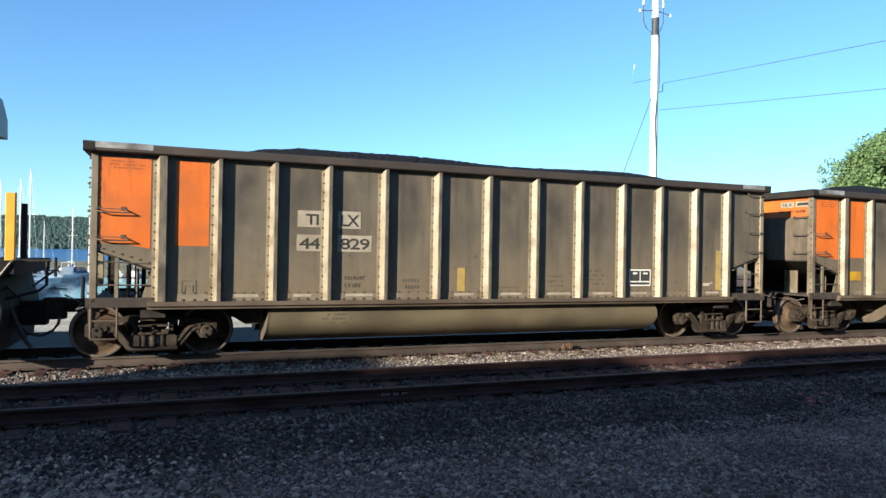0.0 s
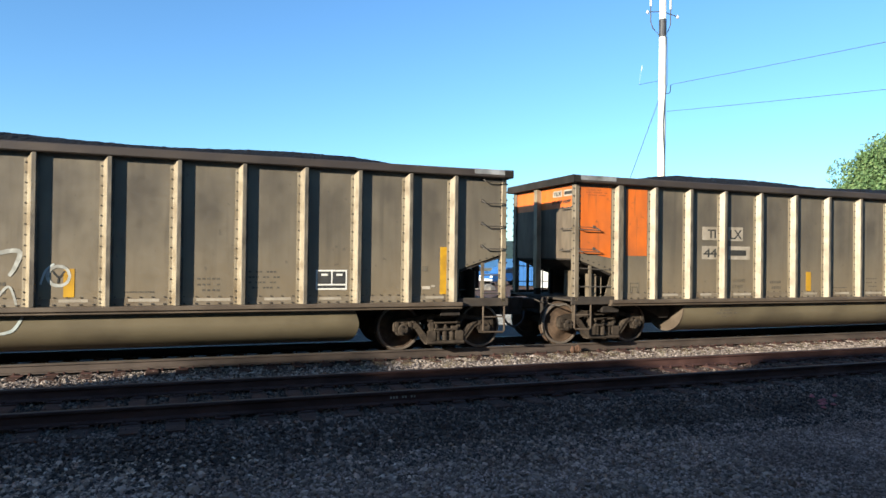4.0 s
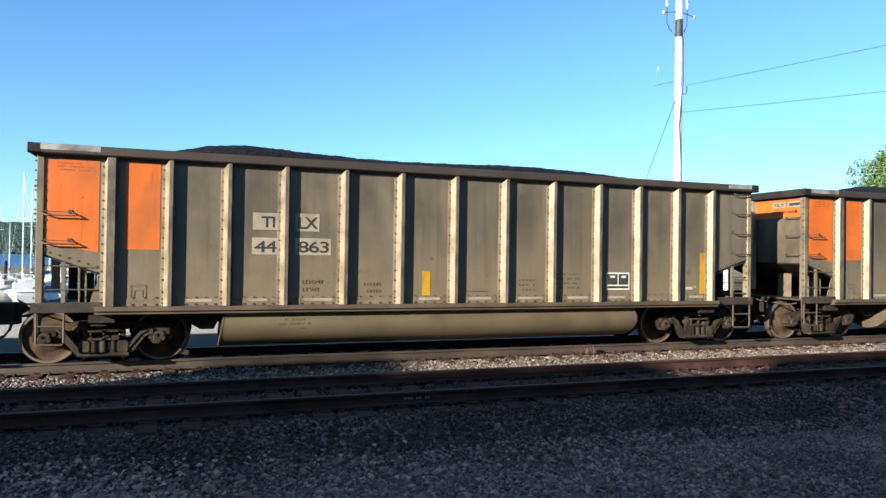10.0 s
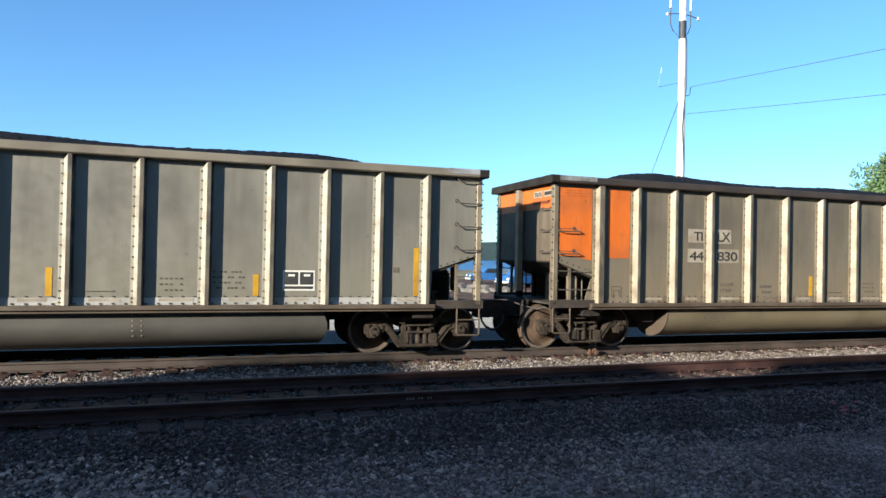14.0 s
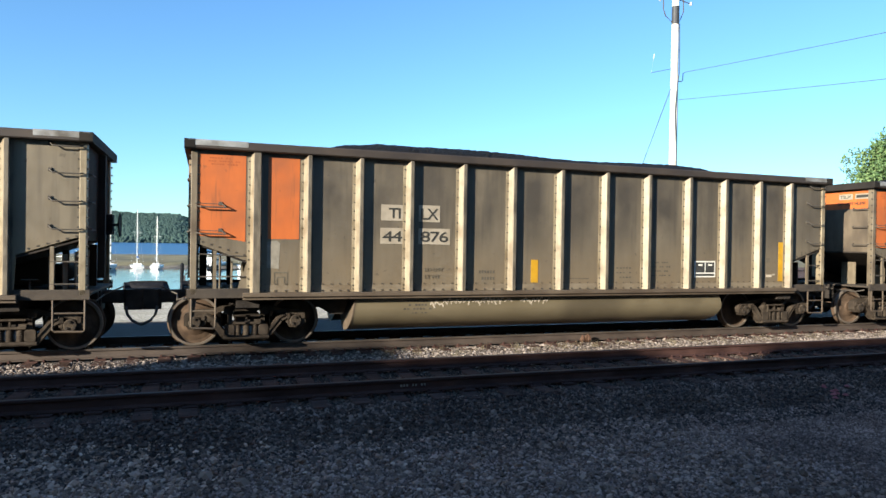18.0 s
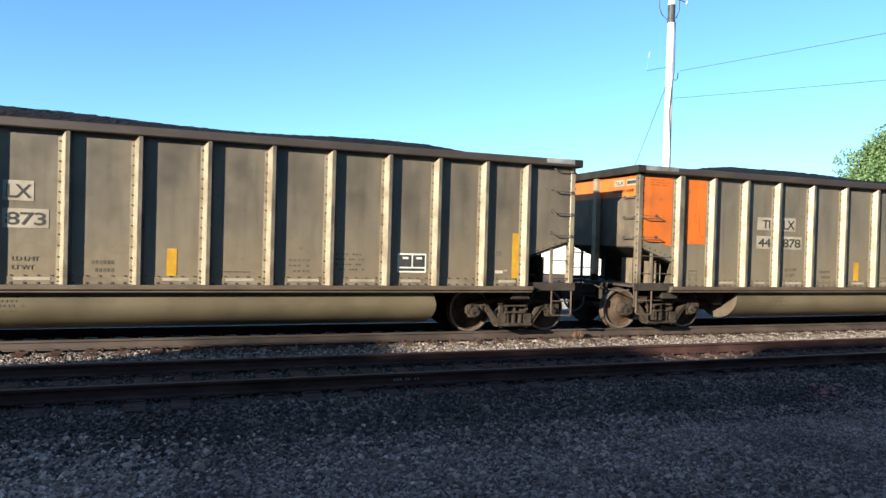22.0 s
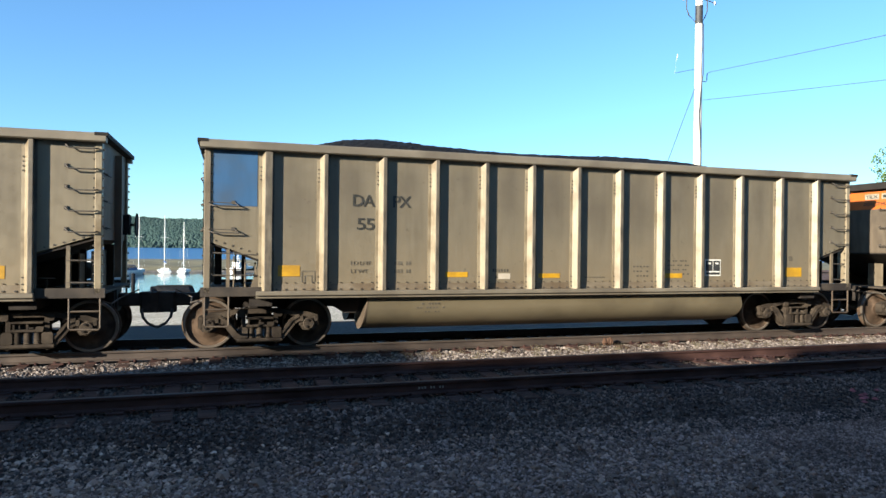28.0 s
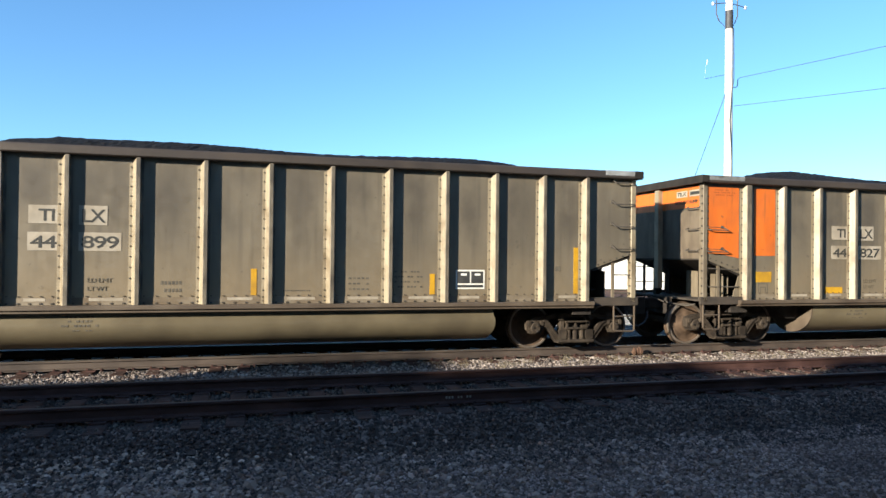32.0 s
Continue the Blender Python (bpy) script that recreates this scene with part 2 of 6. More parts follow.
M["dark"] = mat("grimy_underframe", (0.025, 0.021, 0.019), (0.045, 0.038, 0.034), 5, 0.8, 0.1, 0.3, 40)
M["iron"] = mat("dark_grab_iron", (0.06, 0.05, 0.042), (0.10, 0.085, 0.07), 8, 0.7, 0.2)
M["wheel"] = mat("rusty_wheel_plate", (0.064, 0.043, 0.031), (0.102, 0.072, 0.052), 5, 0.85, 0, 0.2, 40, (1, 1, 1), (0.030, 0.021, 0.016), 3.0)
M["tread"] = mat("worn_tread", (0.20, 0.165, 0.14), (0.28, 0.235, 0.20), 6, 0.45, 0.6)
M["coal"] = mat("coal", (0.004, 0.004, 0.005), (0.018, 0.017, 0.016), 28, 0.75, 0, 1.0, 22, (1, 1, 1), (0.008, 0.008, 0.008), 1.2)
M["rail"] = mat("rusty_rail", (0.050, 0.026, 0.024), (0.084, 0.045, 0.040), 5, 0.8, 0.1, 0.3, 40, (0.4, 1, 1), (0.036, 0.019, 0.017), 1.0)
M["runrail"] = mat("grey_brown_rail", (0.056, 0.041, 0.034), (0.096, 0.072, 0.059), 5, 0.75, 0.1, 0.3, 40, (0.4, 1, 1), (0.040, 0.029, 0.024), 1.0)
M["silvertub"] = mat("grey_tub_paint", (0.092, 0.086, 0.076), (0.118, 0.110, 0.098), 2.0, 0.5, 0.1, 0.1, 30, (0.4, 1, 1), (0.070, 0.065, 0.057), 0.8)
M["silverrib"] = mat("bare_aluminium_rib", (0.330, 0.300, 0.245), (0.420, 0.385, 0.320), 6.0, 0.45, 0.15, 0.1, 40, (4, 4, 0.5), (0.250, 0.222, 0.178), 2.6)
M["whitefoot"] = mat("bare_foot_plate", (0.400, 0.385, 0.365), (0.520, 0.505, 0.480), 5, 0.5, 0.15, 0.1, 40, (0.6, 1, 2), (0.300, 0.285, 0.262), 1.6)
M["fadedyellow"] = mat("faded_yellow_film", (0.330, 0.222, 0.060), (0.400, 0.275, 0.085), 6.0, 0.6, 0, 0, 30, (1, 1, 1), (0.280, 0.215, 0.110), 4.0)
M["lemon"] = mat("lemon_yellow_film", (0.600, 0.420, 0.020), (0.680, 0.480, 0.030), 6.0, 0.5, 0, 0, 30, (1, 1, 1), (0.480, 0.330, 0.028), 2.5)
# lit copy of the wheel plate: sun on the leading wheels, in the colour
M["litwheel"] = mat("sunlit_wheel_plate", (0.074, 0.049, 0.034), (0.118, 0.079, 0.055), 5, 0.85, 0, 0.2, 40, (1, 1, 1), (0.040, 0.027, 0.019), 3.0)
M["railtop"] = mat("polished_rail_head", (0.10, 0.088, 0.078), (0.15, 0.132, 0.118), 4, 0.55, 0.6)
M["dullrail"] = mat("dull_rail_head", (0.036, 0.024, 0.020), (0.054, 0.036, 0.030), 4, 0.6, 0.15)
M["tie"] = mat("weathered_tie", (0.054, 0.030, 0.025), (0.098, 0.056, 0.046), 4, 0.9, 0, 0.6, 30, (0.6, 4, 4), (0.038, 0.022, 0.018), 2.0)
M["stone"] = island_mat("ballast_stone", (0.108, 0.068, 0.054), (0.258, 0.168, 0.135), (0.480, 0.322, 0.264), 0.9, 0.5, 1.1)
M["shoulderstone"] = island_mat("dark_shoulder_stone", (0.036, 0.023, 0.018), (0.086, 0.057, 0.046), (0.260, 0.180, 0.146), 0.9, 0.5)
M["darkballast"] = island_mat("dark_ballast", (0.020, 0.014, 0.011), (0.056, 0.041, 0.033), (0.180, 0.138, 0.110), 0.9, 0.45)
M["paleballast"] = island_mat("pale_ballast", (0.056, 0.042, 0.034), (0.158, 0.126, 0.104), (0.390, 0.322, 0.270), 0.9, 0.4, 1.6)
M["bed"] = mat("gravel_bed", (0.076, 0.046, 0.036), (0.160, 0.099, 0.078), 24, 0.95, 0, 1.0, 45, (1, 1, 1), (0.106, 0.065, 0.051), 1.5)
# ballast darkened to carry the shadow under and behind the train
M["shadowbed"] = mat("shadow_darkened_ballast", (0.016, 0.012, 0.011), (0.040, 0.030, 0.027), 24, 0.95, 0, 0.8, 45, (1, 1, 1), (0.024, 0.018, 0.016), 1.5)
M["lotgravel"] = mat("pale_lot_gravel", (0.270, 0.232, 0.180), (0.640, 0.570, 0.455), 9, 0.95, 0, 0.8, 18, (1, 1, 1), (0.330, 0.285, 0.220), 0.5, 0.40, 0.60)
M["endsheet"] = mat("brown_dusted_end_sheet", (0.105, 0.080, 0.056), (0.150, 0.118, 0.085), 3, 0.7, 0.1, 0.1, 30, (2, 2, 0.6), (0.075, 0.058, 0.043), 1.2)
# near-black ends: soot on the chords, plus shade painted into the trailing walls
M["sootshade"] = mat("soot_and_shade_end_sheet", (0.016, 0.014, 0.013), (0.030, 0.026, 0.023), 3, 0.8, 0, 0.2, 30, (1, 1, 0.5))
M["foot"] = mat("scuffed_foot_plate", (0.178, 0.142, 0.100), (0.232, 0.190, 0.140), 5, 0.55, 0.15, 0.15, 40, (0.6, 1, 2), (0.140, 0.102, 0.066), 1.6)
M["bigstone"] = island_mat("brown_grey_stone", (0.115, 0.071, 0.052), (0.270, 0.172, 0.127), (0.500, 0.328, 0.248), 0.9, 0.3, 1.3)
M["palestone"] = island_mat("pale_brown_stone", (0.180, 0.112, 0.078), (0.400, 0.260, 0.188), (0.620, 0.430, 0.326))
M["platform"] = mat("grimy_platform_steel", (0.040, 0.031, 0.024), (0.070, 0.054, 0.041), 5, 0.8, 0.1, 0.3, 40, (0.6, 1, 1), (0.026, 0.020, 0.016), 1.5)
M["post"] = mat("dusty_corner_post", (0.150, 0.120, 0.084), (0.205, 0.166, 0.118), 4, 0.6, 0.1, 0.15, 40, (3, 3, 0.6), (0.098, 0.074, 0.050), 2.0)
M["stencil"] = mat("worn_stencil", (0.062, 0.053, 0.042), (0.112, 0.094, 0.070), 12, 0.7)
M["rustline"] = mat("faded_red_lettering", (0.300, 0.075, 0.018), (0.360, 0.095, 0.022), 9, 0.7)
M["softspray"] = mat("thin_white_spray", (0.300, 0.300, 0.275), (0.470, 0.465, 0.430), 9, 0.7, 0, 0, 30, (1, 1, 1), (0.250, 0.240, 0.215), 5.0)
M["barepatch"] = mat("pale_wiped_patch", (0.200, 0.178, 0.146), (0.262, 0.240, 0.205), 9, 0.6)
M["tar"] = mat("tarred_timber", (0.010, 0.010, 0.012), (0.022, 0.022, 0.025), 6, 0.8)
M["stamp"] = mat("mill_mark", (0.16, 0.15, 0.14), (0.22, 0.21, 0.20), 9, 0.6)
M["cap"] = mat("worn_chord_cap", (0.32, 0.31, 0.30), (0.58, 0.57, 0.56), 5, 0.42, 0.5, 0.1, 40, (0.6, 1, 1), (0.17, 0.15, 0.13), 2.2)
M["wood"] = mat("weathered_pole", (0.40, 0.36, 0.32), (0.76, 0.72, 0.66), 6, 0.85, 0, 0.5, 30, (5, 5, 0.06), (0.50, 0.45, 0.40), 1.5, 0.30, 0.52)
M["cable"] = mat("black_cable", (0.03, 0.03, 0.035), (0.05, 0.05, 0.055), 9, 0.6)
M["hull"] = mat("boat_gelcoat", (0.78, 0.775, 0.76), (0.84, 0.835, 0.82), 2, 0.3)
M["mast"] = mat("mast_alloy", (0.66, 0.66, 0.65), (0.78, 0.78, 0.76), 3, 0.4, 0.2)
M["canvas"] = mat("blue_canvas", (0.05, 0.09, 0.20), (0.08, 0.13, 0.26), 4, 0.85)
M["bark"] = mat("bark", (0.09, 0.07, 0.05), (0.17, 0.14, 0.11), 7, 0.9, 0, 0.7, 25, (3, 3, 0.5))
M["leaf"] = island_mat("leaf", (0.058, 0.108, 0.040), (0.100, 0.170, 0.058), (0.190, 0.255, 0.098), 0.6)
# distance haze is mixed into these bluish far-shore greens
M["hill"] = mat("wooded_hill", (0.014, 0.034, 0.030), (0.042, 0.076, 0.058), 0.17, 0.95, 0, 0, 1, (1, 1, 0.5), (0.026, 0.054, 0.044), 0.02)
M["hillcrown"] = island_mat("far_tree_crown", (0.043, 0.075, 0.066), (0.049, 0.084, 0.071), (0.058, 0.096, 0.075), 0.95, 0.20, 0.02)
M["spit"] = mat("dry_grass_spit", (0.150, 0.124, 0.064), (0.225, 0.188, 0.098), 0.4, 0.95, 0, 0.3, 5, (1, 1, 1), (0.090, 0.083, 0.045), 0.12)
M["rock"] = mat("rock", (0.09, 0.08, 0.07), (0.18, 0.16, 0.14), 2, 0.9, 0, 0.5, 8)
# siding of the unseen building, warm and pale to bounce light onto shaded sides
M["plaster"] = mat("bounce_siding", (0.60, 0.43, 0.33), (0.70, 0.50, 0.38), 2, 0.85)
M["shed"] = mat("white_siding", (0.47, 0.47, 0.46), (0.54, 0.54, 0.53), 3, 0.6)
M["carblue"] = mat("blue_car_paint", (0.03, 0.11, 0.30), (0.04, 0.13, 0.34), 3, 0.25)
M["glass"] = mat("dark_glass", (0.02, 0.025, 0.03), (0.03, 0.035, 0.04), 3, 0.08)
M["tyre"] = mat("tyre_rubber", (0.02, 0.02, 0.02), (0.035, 0.035, 0.035), 8, 0.85)
M["grass"] = mat("grass_strip", (0.06, 0.10, 0.02), (0.13, 0.18, 0.045), 9, 0.95, 0, 0.5, 30)
M["locoyellow"] = mat("loco_yellow", (0.62, 0.33, 0.03), (0.70, 0.38, 0.04), 4, 0.5)
M["locogrey"] = mat("loco_hood", (0.11, 0.12, 0.15), (0.15, 0.165, 0.20), 3, 0.5)
M["signboard"] = mat("sign_board", (0.10, 0.14, 0.20), (0.13, 0.18, 0.25), 4, 0.5)
M["rust"] = mat("rusty_lump", (0.066, 0.029, 0.015), (0.102, 0.056, 0.035), 12, 0.9, 0, 0.6, 40)
M["straw"] = island_mat("dry_straw", (0.12, 0.095, 0.055), (0.19, 0.155, 0.09), (0.27, 0.22, 0.13))
M["redpaint"] = mat("faded_red_marking", (0.22, 0.06, 0.07), (0.30, 0.09, 0.10), 14, 0.9)

# rust, grime and dust have little gloss
for nm in ("wheel", "litwheel", "steel", "dark", "tie", "rail", "bed", "coal", "sootshade", "tar"):
    M[nm].node_tree.nodes["Principled BSDF"].inputs["Specular IOR Level"].default_value = 0.15


def water_material(name, base, rough, strength, scale):
    m = bpy.data.materials.new(name)
    m.use_nodes = True
    n, l = m.node_tree.nodes, m.node_tree.links
    b = n["Principled BSDF"]
    b.inputs["Base Color"].default_value = (*base, 1)
    b.inputs["Roughness"].default_value = rough
    b.inputs["IOR"].default_value = 1.33
    tc, mp, t, bp = n.new("ShaderNodeTexCoord"), n.new("ShaderNodeMapping"), n.new("ShaderNodeTexNoise"), n.new("ShaderNodeBump")
    mp.inputs["Scale"].default_value = (0.5, 1.6, 1)
    t.inputs["Scale"].default_value, t.inputs["Detail"].default_value = scale, 4
    bp.inputs["Strength"].default_value, bp.inputs["Distance"].default_value = strength, 0.1
    l.new(tc.outputs["Object"], mp.inputs["Vector"]); l.new(mp.outputs[0], t.inputs["Vector"])
    l.new(t.outputs["Fac"], bp.inputs["Height"]); l.new(bp.outputs[0], b.inputs["Normal"])
    return m


M["water"] = water_material("harbour_water", (0.012, 0.05, 0.09), 0.06, 0.10, 1.2)
M["openwater"] = water_material("open_water", (0.02, 0.085, 0.20), 0.35, 1.0, 0.5)


# ---- mesh building ----
class Shape:
    """Collects vertices, faces and material slots of one mesh."""
    def __init__(self):
        self.v, self.f, self.m = [], [], []

    def add(self, verts, faces, slot=0):
        o = len(self.v)
        self.v += [tuple(p) for p in verts]
        self.f += [tuple(i + o for i in f) for f in faces]
        self.m += [slot] * len(faces)
        return self

    def box(self, x0, x1, y0, y1, z0, z1, slot=0):
        v = [(x, y, z) for x in (x0, x1) for y in (y0, y1) for z in (z0, z1)]
        return self.add(v, [(0, 1, 3, 2), (4, 6, 7, 5), (0, 4, 5, 1), (2, 3, 7, 6), (0, 2, 6, 4), (1, 5, 7, 3)], slot)

    def prism(self, poly, axis, lo, hi, slot=0):
        """A polygon of (a, b) drawn out along an axis; a, b are the other two axes in order."""
        def at(p, h):
            q = list(p); q.insert(axis, h); return q
        n = len(poly)
        v = [at(p, lo) for p in poly] + [at(p, hi) for p in poly]
        return self.add(v, [tuple(range(n))[::-1], tuple(range(n, 2 * n))] + [(i, (i + 1) % n, (i + 1) % n + n, i + n) for i in range(n)], slot)

    def bevelbox(self, x0, x1, y0, y1, z0, z1, c=0.012, axis=0, slot=0):
        r = [(x0, x1), (y0, y1), (z0, z1)]
        lo, hi = r.pop(axis)
        (a0, a1), (b0, b1) = r
        p = [(a0 + c, b0), (a1 - c, b0), (a1, b0 + c), (a1, b1 - c), (a1 - c, b1), (a0 + c, b1), (a0, b1 - c), (a0, b0 + c)]
        return self.prism(p, axis, lo, hi, slot)

    def lathe(self, profile, axis, centre, n=20, slot=0, caps=True):
        """A profile of (radius, height) turned about an axis through centre."""
        v, f, k = [], [], len(profile)
        for i in range(n):
            a = 2 * math.pi * i / n
            for r, h in profile:
                q = [r * math.cos(a), r * math.sin(a)]; q.insert(axis, h)
                v.append([q[j] + centre[j] for j in range(3)])
        for i in range(n):
            j = (i + 1) % n
            for s in range(k - 1):
                f.append((i * k + s, i * k + s + 1, j * k + s + 1, j * k + s))
        if caps: f += [tuple(i * k for i in range(n)), tuple(i * k + k - 1 for i in range(n))[::-1]]
        return self.add(v, f, slot)

    def tube(self, pts, r, n=6, slot=0):
        pts = [Vector(p) for p in pts]
        v, f = [], []
        for i, p in enumerate(pts):
            d = (pts[min(i + 1, len(pts) - 1)] - pts[max(i - 1, 0)]).normalized()
            a = d.orthogonal().normalized() if abs(d.z) > 0.9 or i == 0 and abs(d.z) > 0.5 else d.cross(Vector((0, 0, 1))).normalized()
            b = d.cross(a)
            rr = r[i] if isinstance(r, (list, tuple)) else r
            v += [p + rr * (math.cos(2 * math.pi * j / n) * a + math.sin(2 * math.pi * j / n) * b) for j in range(n)]
        for i in range(len(pts) - 1):
            f += [(i * n + j, i * n + (j + 1) % n, (i + 1) * n + (j + 1) % n, (i + 1) * n + j) for j in range(n)]
        f += [tuple(range(n))[::-1], tuple((len(pts) - 1) * n + j for j in range(n))]
        return self.add(v, f, slot)

    def mesh(self, name, mats, smooth=False):
        me = bpy.data.meshes.new(name)
        me.from_pydata(self.v, [], self.f)
        for m in mats: me.materials.append(M[m] if isinstance(m, str) else m)
        if len(mats) > 1: me.polygons.foreach_set("material_index", self.m)
        bm = bmesh.new(); bm.from_mesh(me)
        bmesh.ops.recalc_face_normals(bm, faces=bm.faces)
        bm.to_mesh(me); bm.free()
        if smooth: me.shade_smooth() if hasattr(me, "shade_smooth") else None
        return me


def part(name, shape, mats, parent, label="", at=None, smooth=False):
    """One mesh object under a thing or a part. shape: a Shape or a finished mesh."""
    me = shape if isinstance(shape, bpy.types.Mesh) else shape.mesh(name, mats, smooth)
    ob = new(name, me)
    ob.parent = parent
    if at: ob.location = at
    return tagged(ob, label) if label else ob


def thing(name, label, category, group="", m=None, kind=""):
    ob = new(name)
    ob.empty_display_size = 0.3
    if m: ob.matrix_basis = m
    return tagged(ob, label, category, group, kind)


def solid(name, shape, mats, label="", category="", kind="", group="", smooth=False):
    return tagged(new(name, shape.mesh(name, mats, smooth)), label, category, group, kind)


def text_mesh(body, size, width=None, bold=0.030):
    """Letters in the built-in font, thickened, as a flat mesh in the plane facing -y, with its lower left corner at the origin."""
    cu = bpy.data.curves.new("letters", 'FONT')
    cu.body, cu.size, cu.extrude, cu.resolution_u = body, size, 0.001, 3
    cu.space_character = 0.88
    ob = bpy.data.objects.new("letters", cu)
    scene.collection.objects.link(ob)
    me = bpy.data.meshes.new_from_object(ob)
    bpy.data.objects.remove(ob); bpy.data.curves.remove(cu)
    co = np.empty(len(me.vertices) * 3); me.vertices.foreach_get("co", co); co = co.reshape(-1, 3)
    lo, hi = co.min(0), co.max(0)
    co -= (lo[0], lo[1], 0)
    if width: co[:, 0] *= width / (hi[0] - lo[0])
    flat = np.stack([co[:, 0], -co[:, 2], co[:, 1]], 1)
    faces = [tuple(p.vertices) for p in me.polygons]
    v, f = [], []
    for i, (a, b) in enumerate(((-1, 0), (1, 0), (0, -1), (0, 1))):
        f += [tuple(k + len(v) for k in p) for p in faces]
        v += (flat + np.array([a * bold * size / 2, -0.0004 * i, b * bold * size / 2])).tolist()
    bpy.data.meshes.remove(me)
    me = bpy.data.meshes.new("lettering")
    me.from_pydata(v, [], f)
    return me


# ---- coal cars ----
TRACK_Y = 13.956           # middle of the train's track; its rail heads lie at z = 0
CAR = 16.18                # coupler to coupler
TC = 12.425                # bogie middle to bogie middle
PY, RY, CY = 1.455, 1.58, 1.60      # half widths: side sheet, rib face, top chord
RIBS = {"orange": [0.93, 1.80, 2.76, 3.745, 4.832, 5.917, 7.015, 8.10, 9.175, 10.262, 11.262, 12.265, 13.20],
        "green": [0.91, 1.82, 2.80, 3.78, 4.88, 5.95, 7.04, 8.13, 9.21, 10.31, 11.33, 12.32, 13.25],
        "blue": [0.91, 1.87, 2.97, 4.00, 5.02, 6.03, 7.05, 8.05, 9.08, 10.09, 11.14, 12.25, 13.30]}
LIFT = 0.075               # the blue-ended cars ride higher
CACHE = {}


def rib_mesh(rivets, broad=False):
    """A pressed stake: riveted flange, slanting web, narrow outer face, and a trailing flange; its head is cut on the slant."""
    key = ("rib", rivets, broad)
    if key not in CACHE:
        s = Shape()
        z0, z1 = 1.02, 3.515
        a0, a1, b, c, d = (-0.07, -0.02, 0.03, 0.16, 0.105) if broad else (-0.005, 0.045, 0.113, 0.187, 0.118)
        y = -PY
        low = [(a0, y, z0), (a0, y - 0.010, z0), (a1, y - 0.014, z0), (b, y - d + 0.008, z0), (b + 0.008, y - d, z0), (c - 0.008, y - d, z0), (c, y - d + 0.008, z0), (c, y, z0)]
        cut = (0.10, 0.10, 0.085, 0.012, 0.0, 0.0, 0.0, 0.0)
        v = low + [(p[0], p[1], z1 - k) for p, k in zip(low, cut)]
        # slots paint the sun's side: pale flange and web, dim outer and trailing faces
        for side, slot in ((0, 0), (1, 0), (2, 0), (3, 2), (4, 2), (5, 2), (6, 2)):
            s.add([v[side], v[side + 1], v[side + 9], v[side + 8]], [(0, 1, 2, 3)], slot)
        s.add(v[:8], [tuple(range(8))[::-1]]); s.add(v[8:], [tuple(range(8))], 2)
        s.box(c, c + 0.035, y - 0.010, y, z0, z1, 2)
        rng = random.Random(rivets)
        zs = [z0 + 0.05, z0 + 0.12] + [z0 + 0.24 + (z1 - z0 - 0.40) * (i / (rivets - 1)) ** 0.93 for i in range(rivets)] if rivets > 10 else [z0 + 0.05, z0 + 0.14, z0 + 0.25] + [z1 - 0.28 - 0.075 * i for i in range(4)]
        xm = (a0 + a1) / 2 + 0.004
        for z in zs:
            r = 0.0135 + rng.uniform(-0.002, 0.002)
            s.prism([(xm + r * math.cos(q), z + r * math.sin(q)) for q in (0.5, 1.57, 2.6, 3.7, 4.7, 5.8)], 1, y - 0.030, y - 0.010, 1)
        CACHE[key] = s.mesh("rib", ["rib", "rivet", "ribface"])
    return CACHE[key]


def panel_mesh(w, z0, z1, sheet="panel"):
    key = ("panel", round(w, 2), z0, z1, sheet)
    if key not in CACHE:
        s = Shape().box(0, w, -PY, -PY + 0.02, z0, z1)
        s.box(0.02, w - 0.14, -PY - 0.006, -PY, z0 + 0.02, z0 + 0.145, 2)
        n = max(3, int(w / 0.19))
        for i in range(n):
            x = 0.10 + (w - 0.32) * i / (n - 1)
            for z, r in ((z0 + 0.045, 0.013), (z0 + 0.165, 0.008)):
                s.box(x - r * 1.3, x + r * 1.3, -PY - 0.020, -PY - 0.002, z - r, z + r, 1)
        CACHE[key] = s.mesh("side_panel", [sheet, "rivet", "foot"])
    return CACHE[key]


def wheelset_mesh():
    if "wheelset" not in CACHE:
        s = Shape()
        for sd in (-1, 1):
            rim = [(0.10, 0.66), (0.14, 0.655), (0.36, 0.70), (0.40, 0.655), (0.485, 0.655), (0.485, 0.685), (0.457, 0.70), (0.452, 0.795), (0.415, 0.795), (0.405, 0.755), (0.36, 0.742), (0.27, 0.755), (0.18, 0.80), (0.15, 0.83), (0.10, 0.83)]
            s.lathe([(r, sd * h) for r, h in rim], 1, (0, 0, 0), 40, 0)
            s.lathe([(0.453, sd * 0.705), (0.456, sd * 0.71), (0.4555, sd * 0.79), (0.452, sd * 0.798), (0.415, sd * 0.799), (0.408, sd * 0.78)], 1, (0, 0, 0), 40, 1, False)
            s.lathe([(0.085, sd * 0.80), (0.085, sd * 1.075), (0.108, sd * 1.08), (0.112, sd * 1.125), (0.095, sd * 1.14), (0.03, sd * 1.142)], 1, (0, 0, 0), 20, 2)
            for a in (0, 2.094, 4.189):
                s.lathe([(0.024, sd * 1.135), (0.024, sd * 1.165), (0.005, sd * 1.166)], 1, (0.068 * math.cos(a), 0, 0.068 * math.sin(a)), 6, 3)
        s.lathe([(0.08, -0.70), (0.08, 0.70)], 1, (0, 0, 0), 12, 0)
        CACHE["wheelset"] = s.mesh("wheelset", ["wheel", "tread", "steel", "dark"])
    return CACHE["wheelset"]


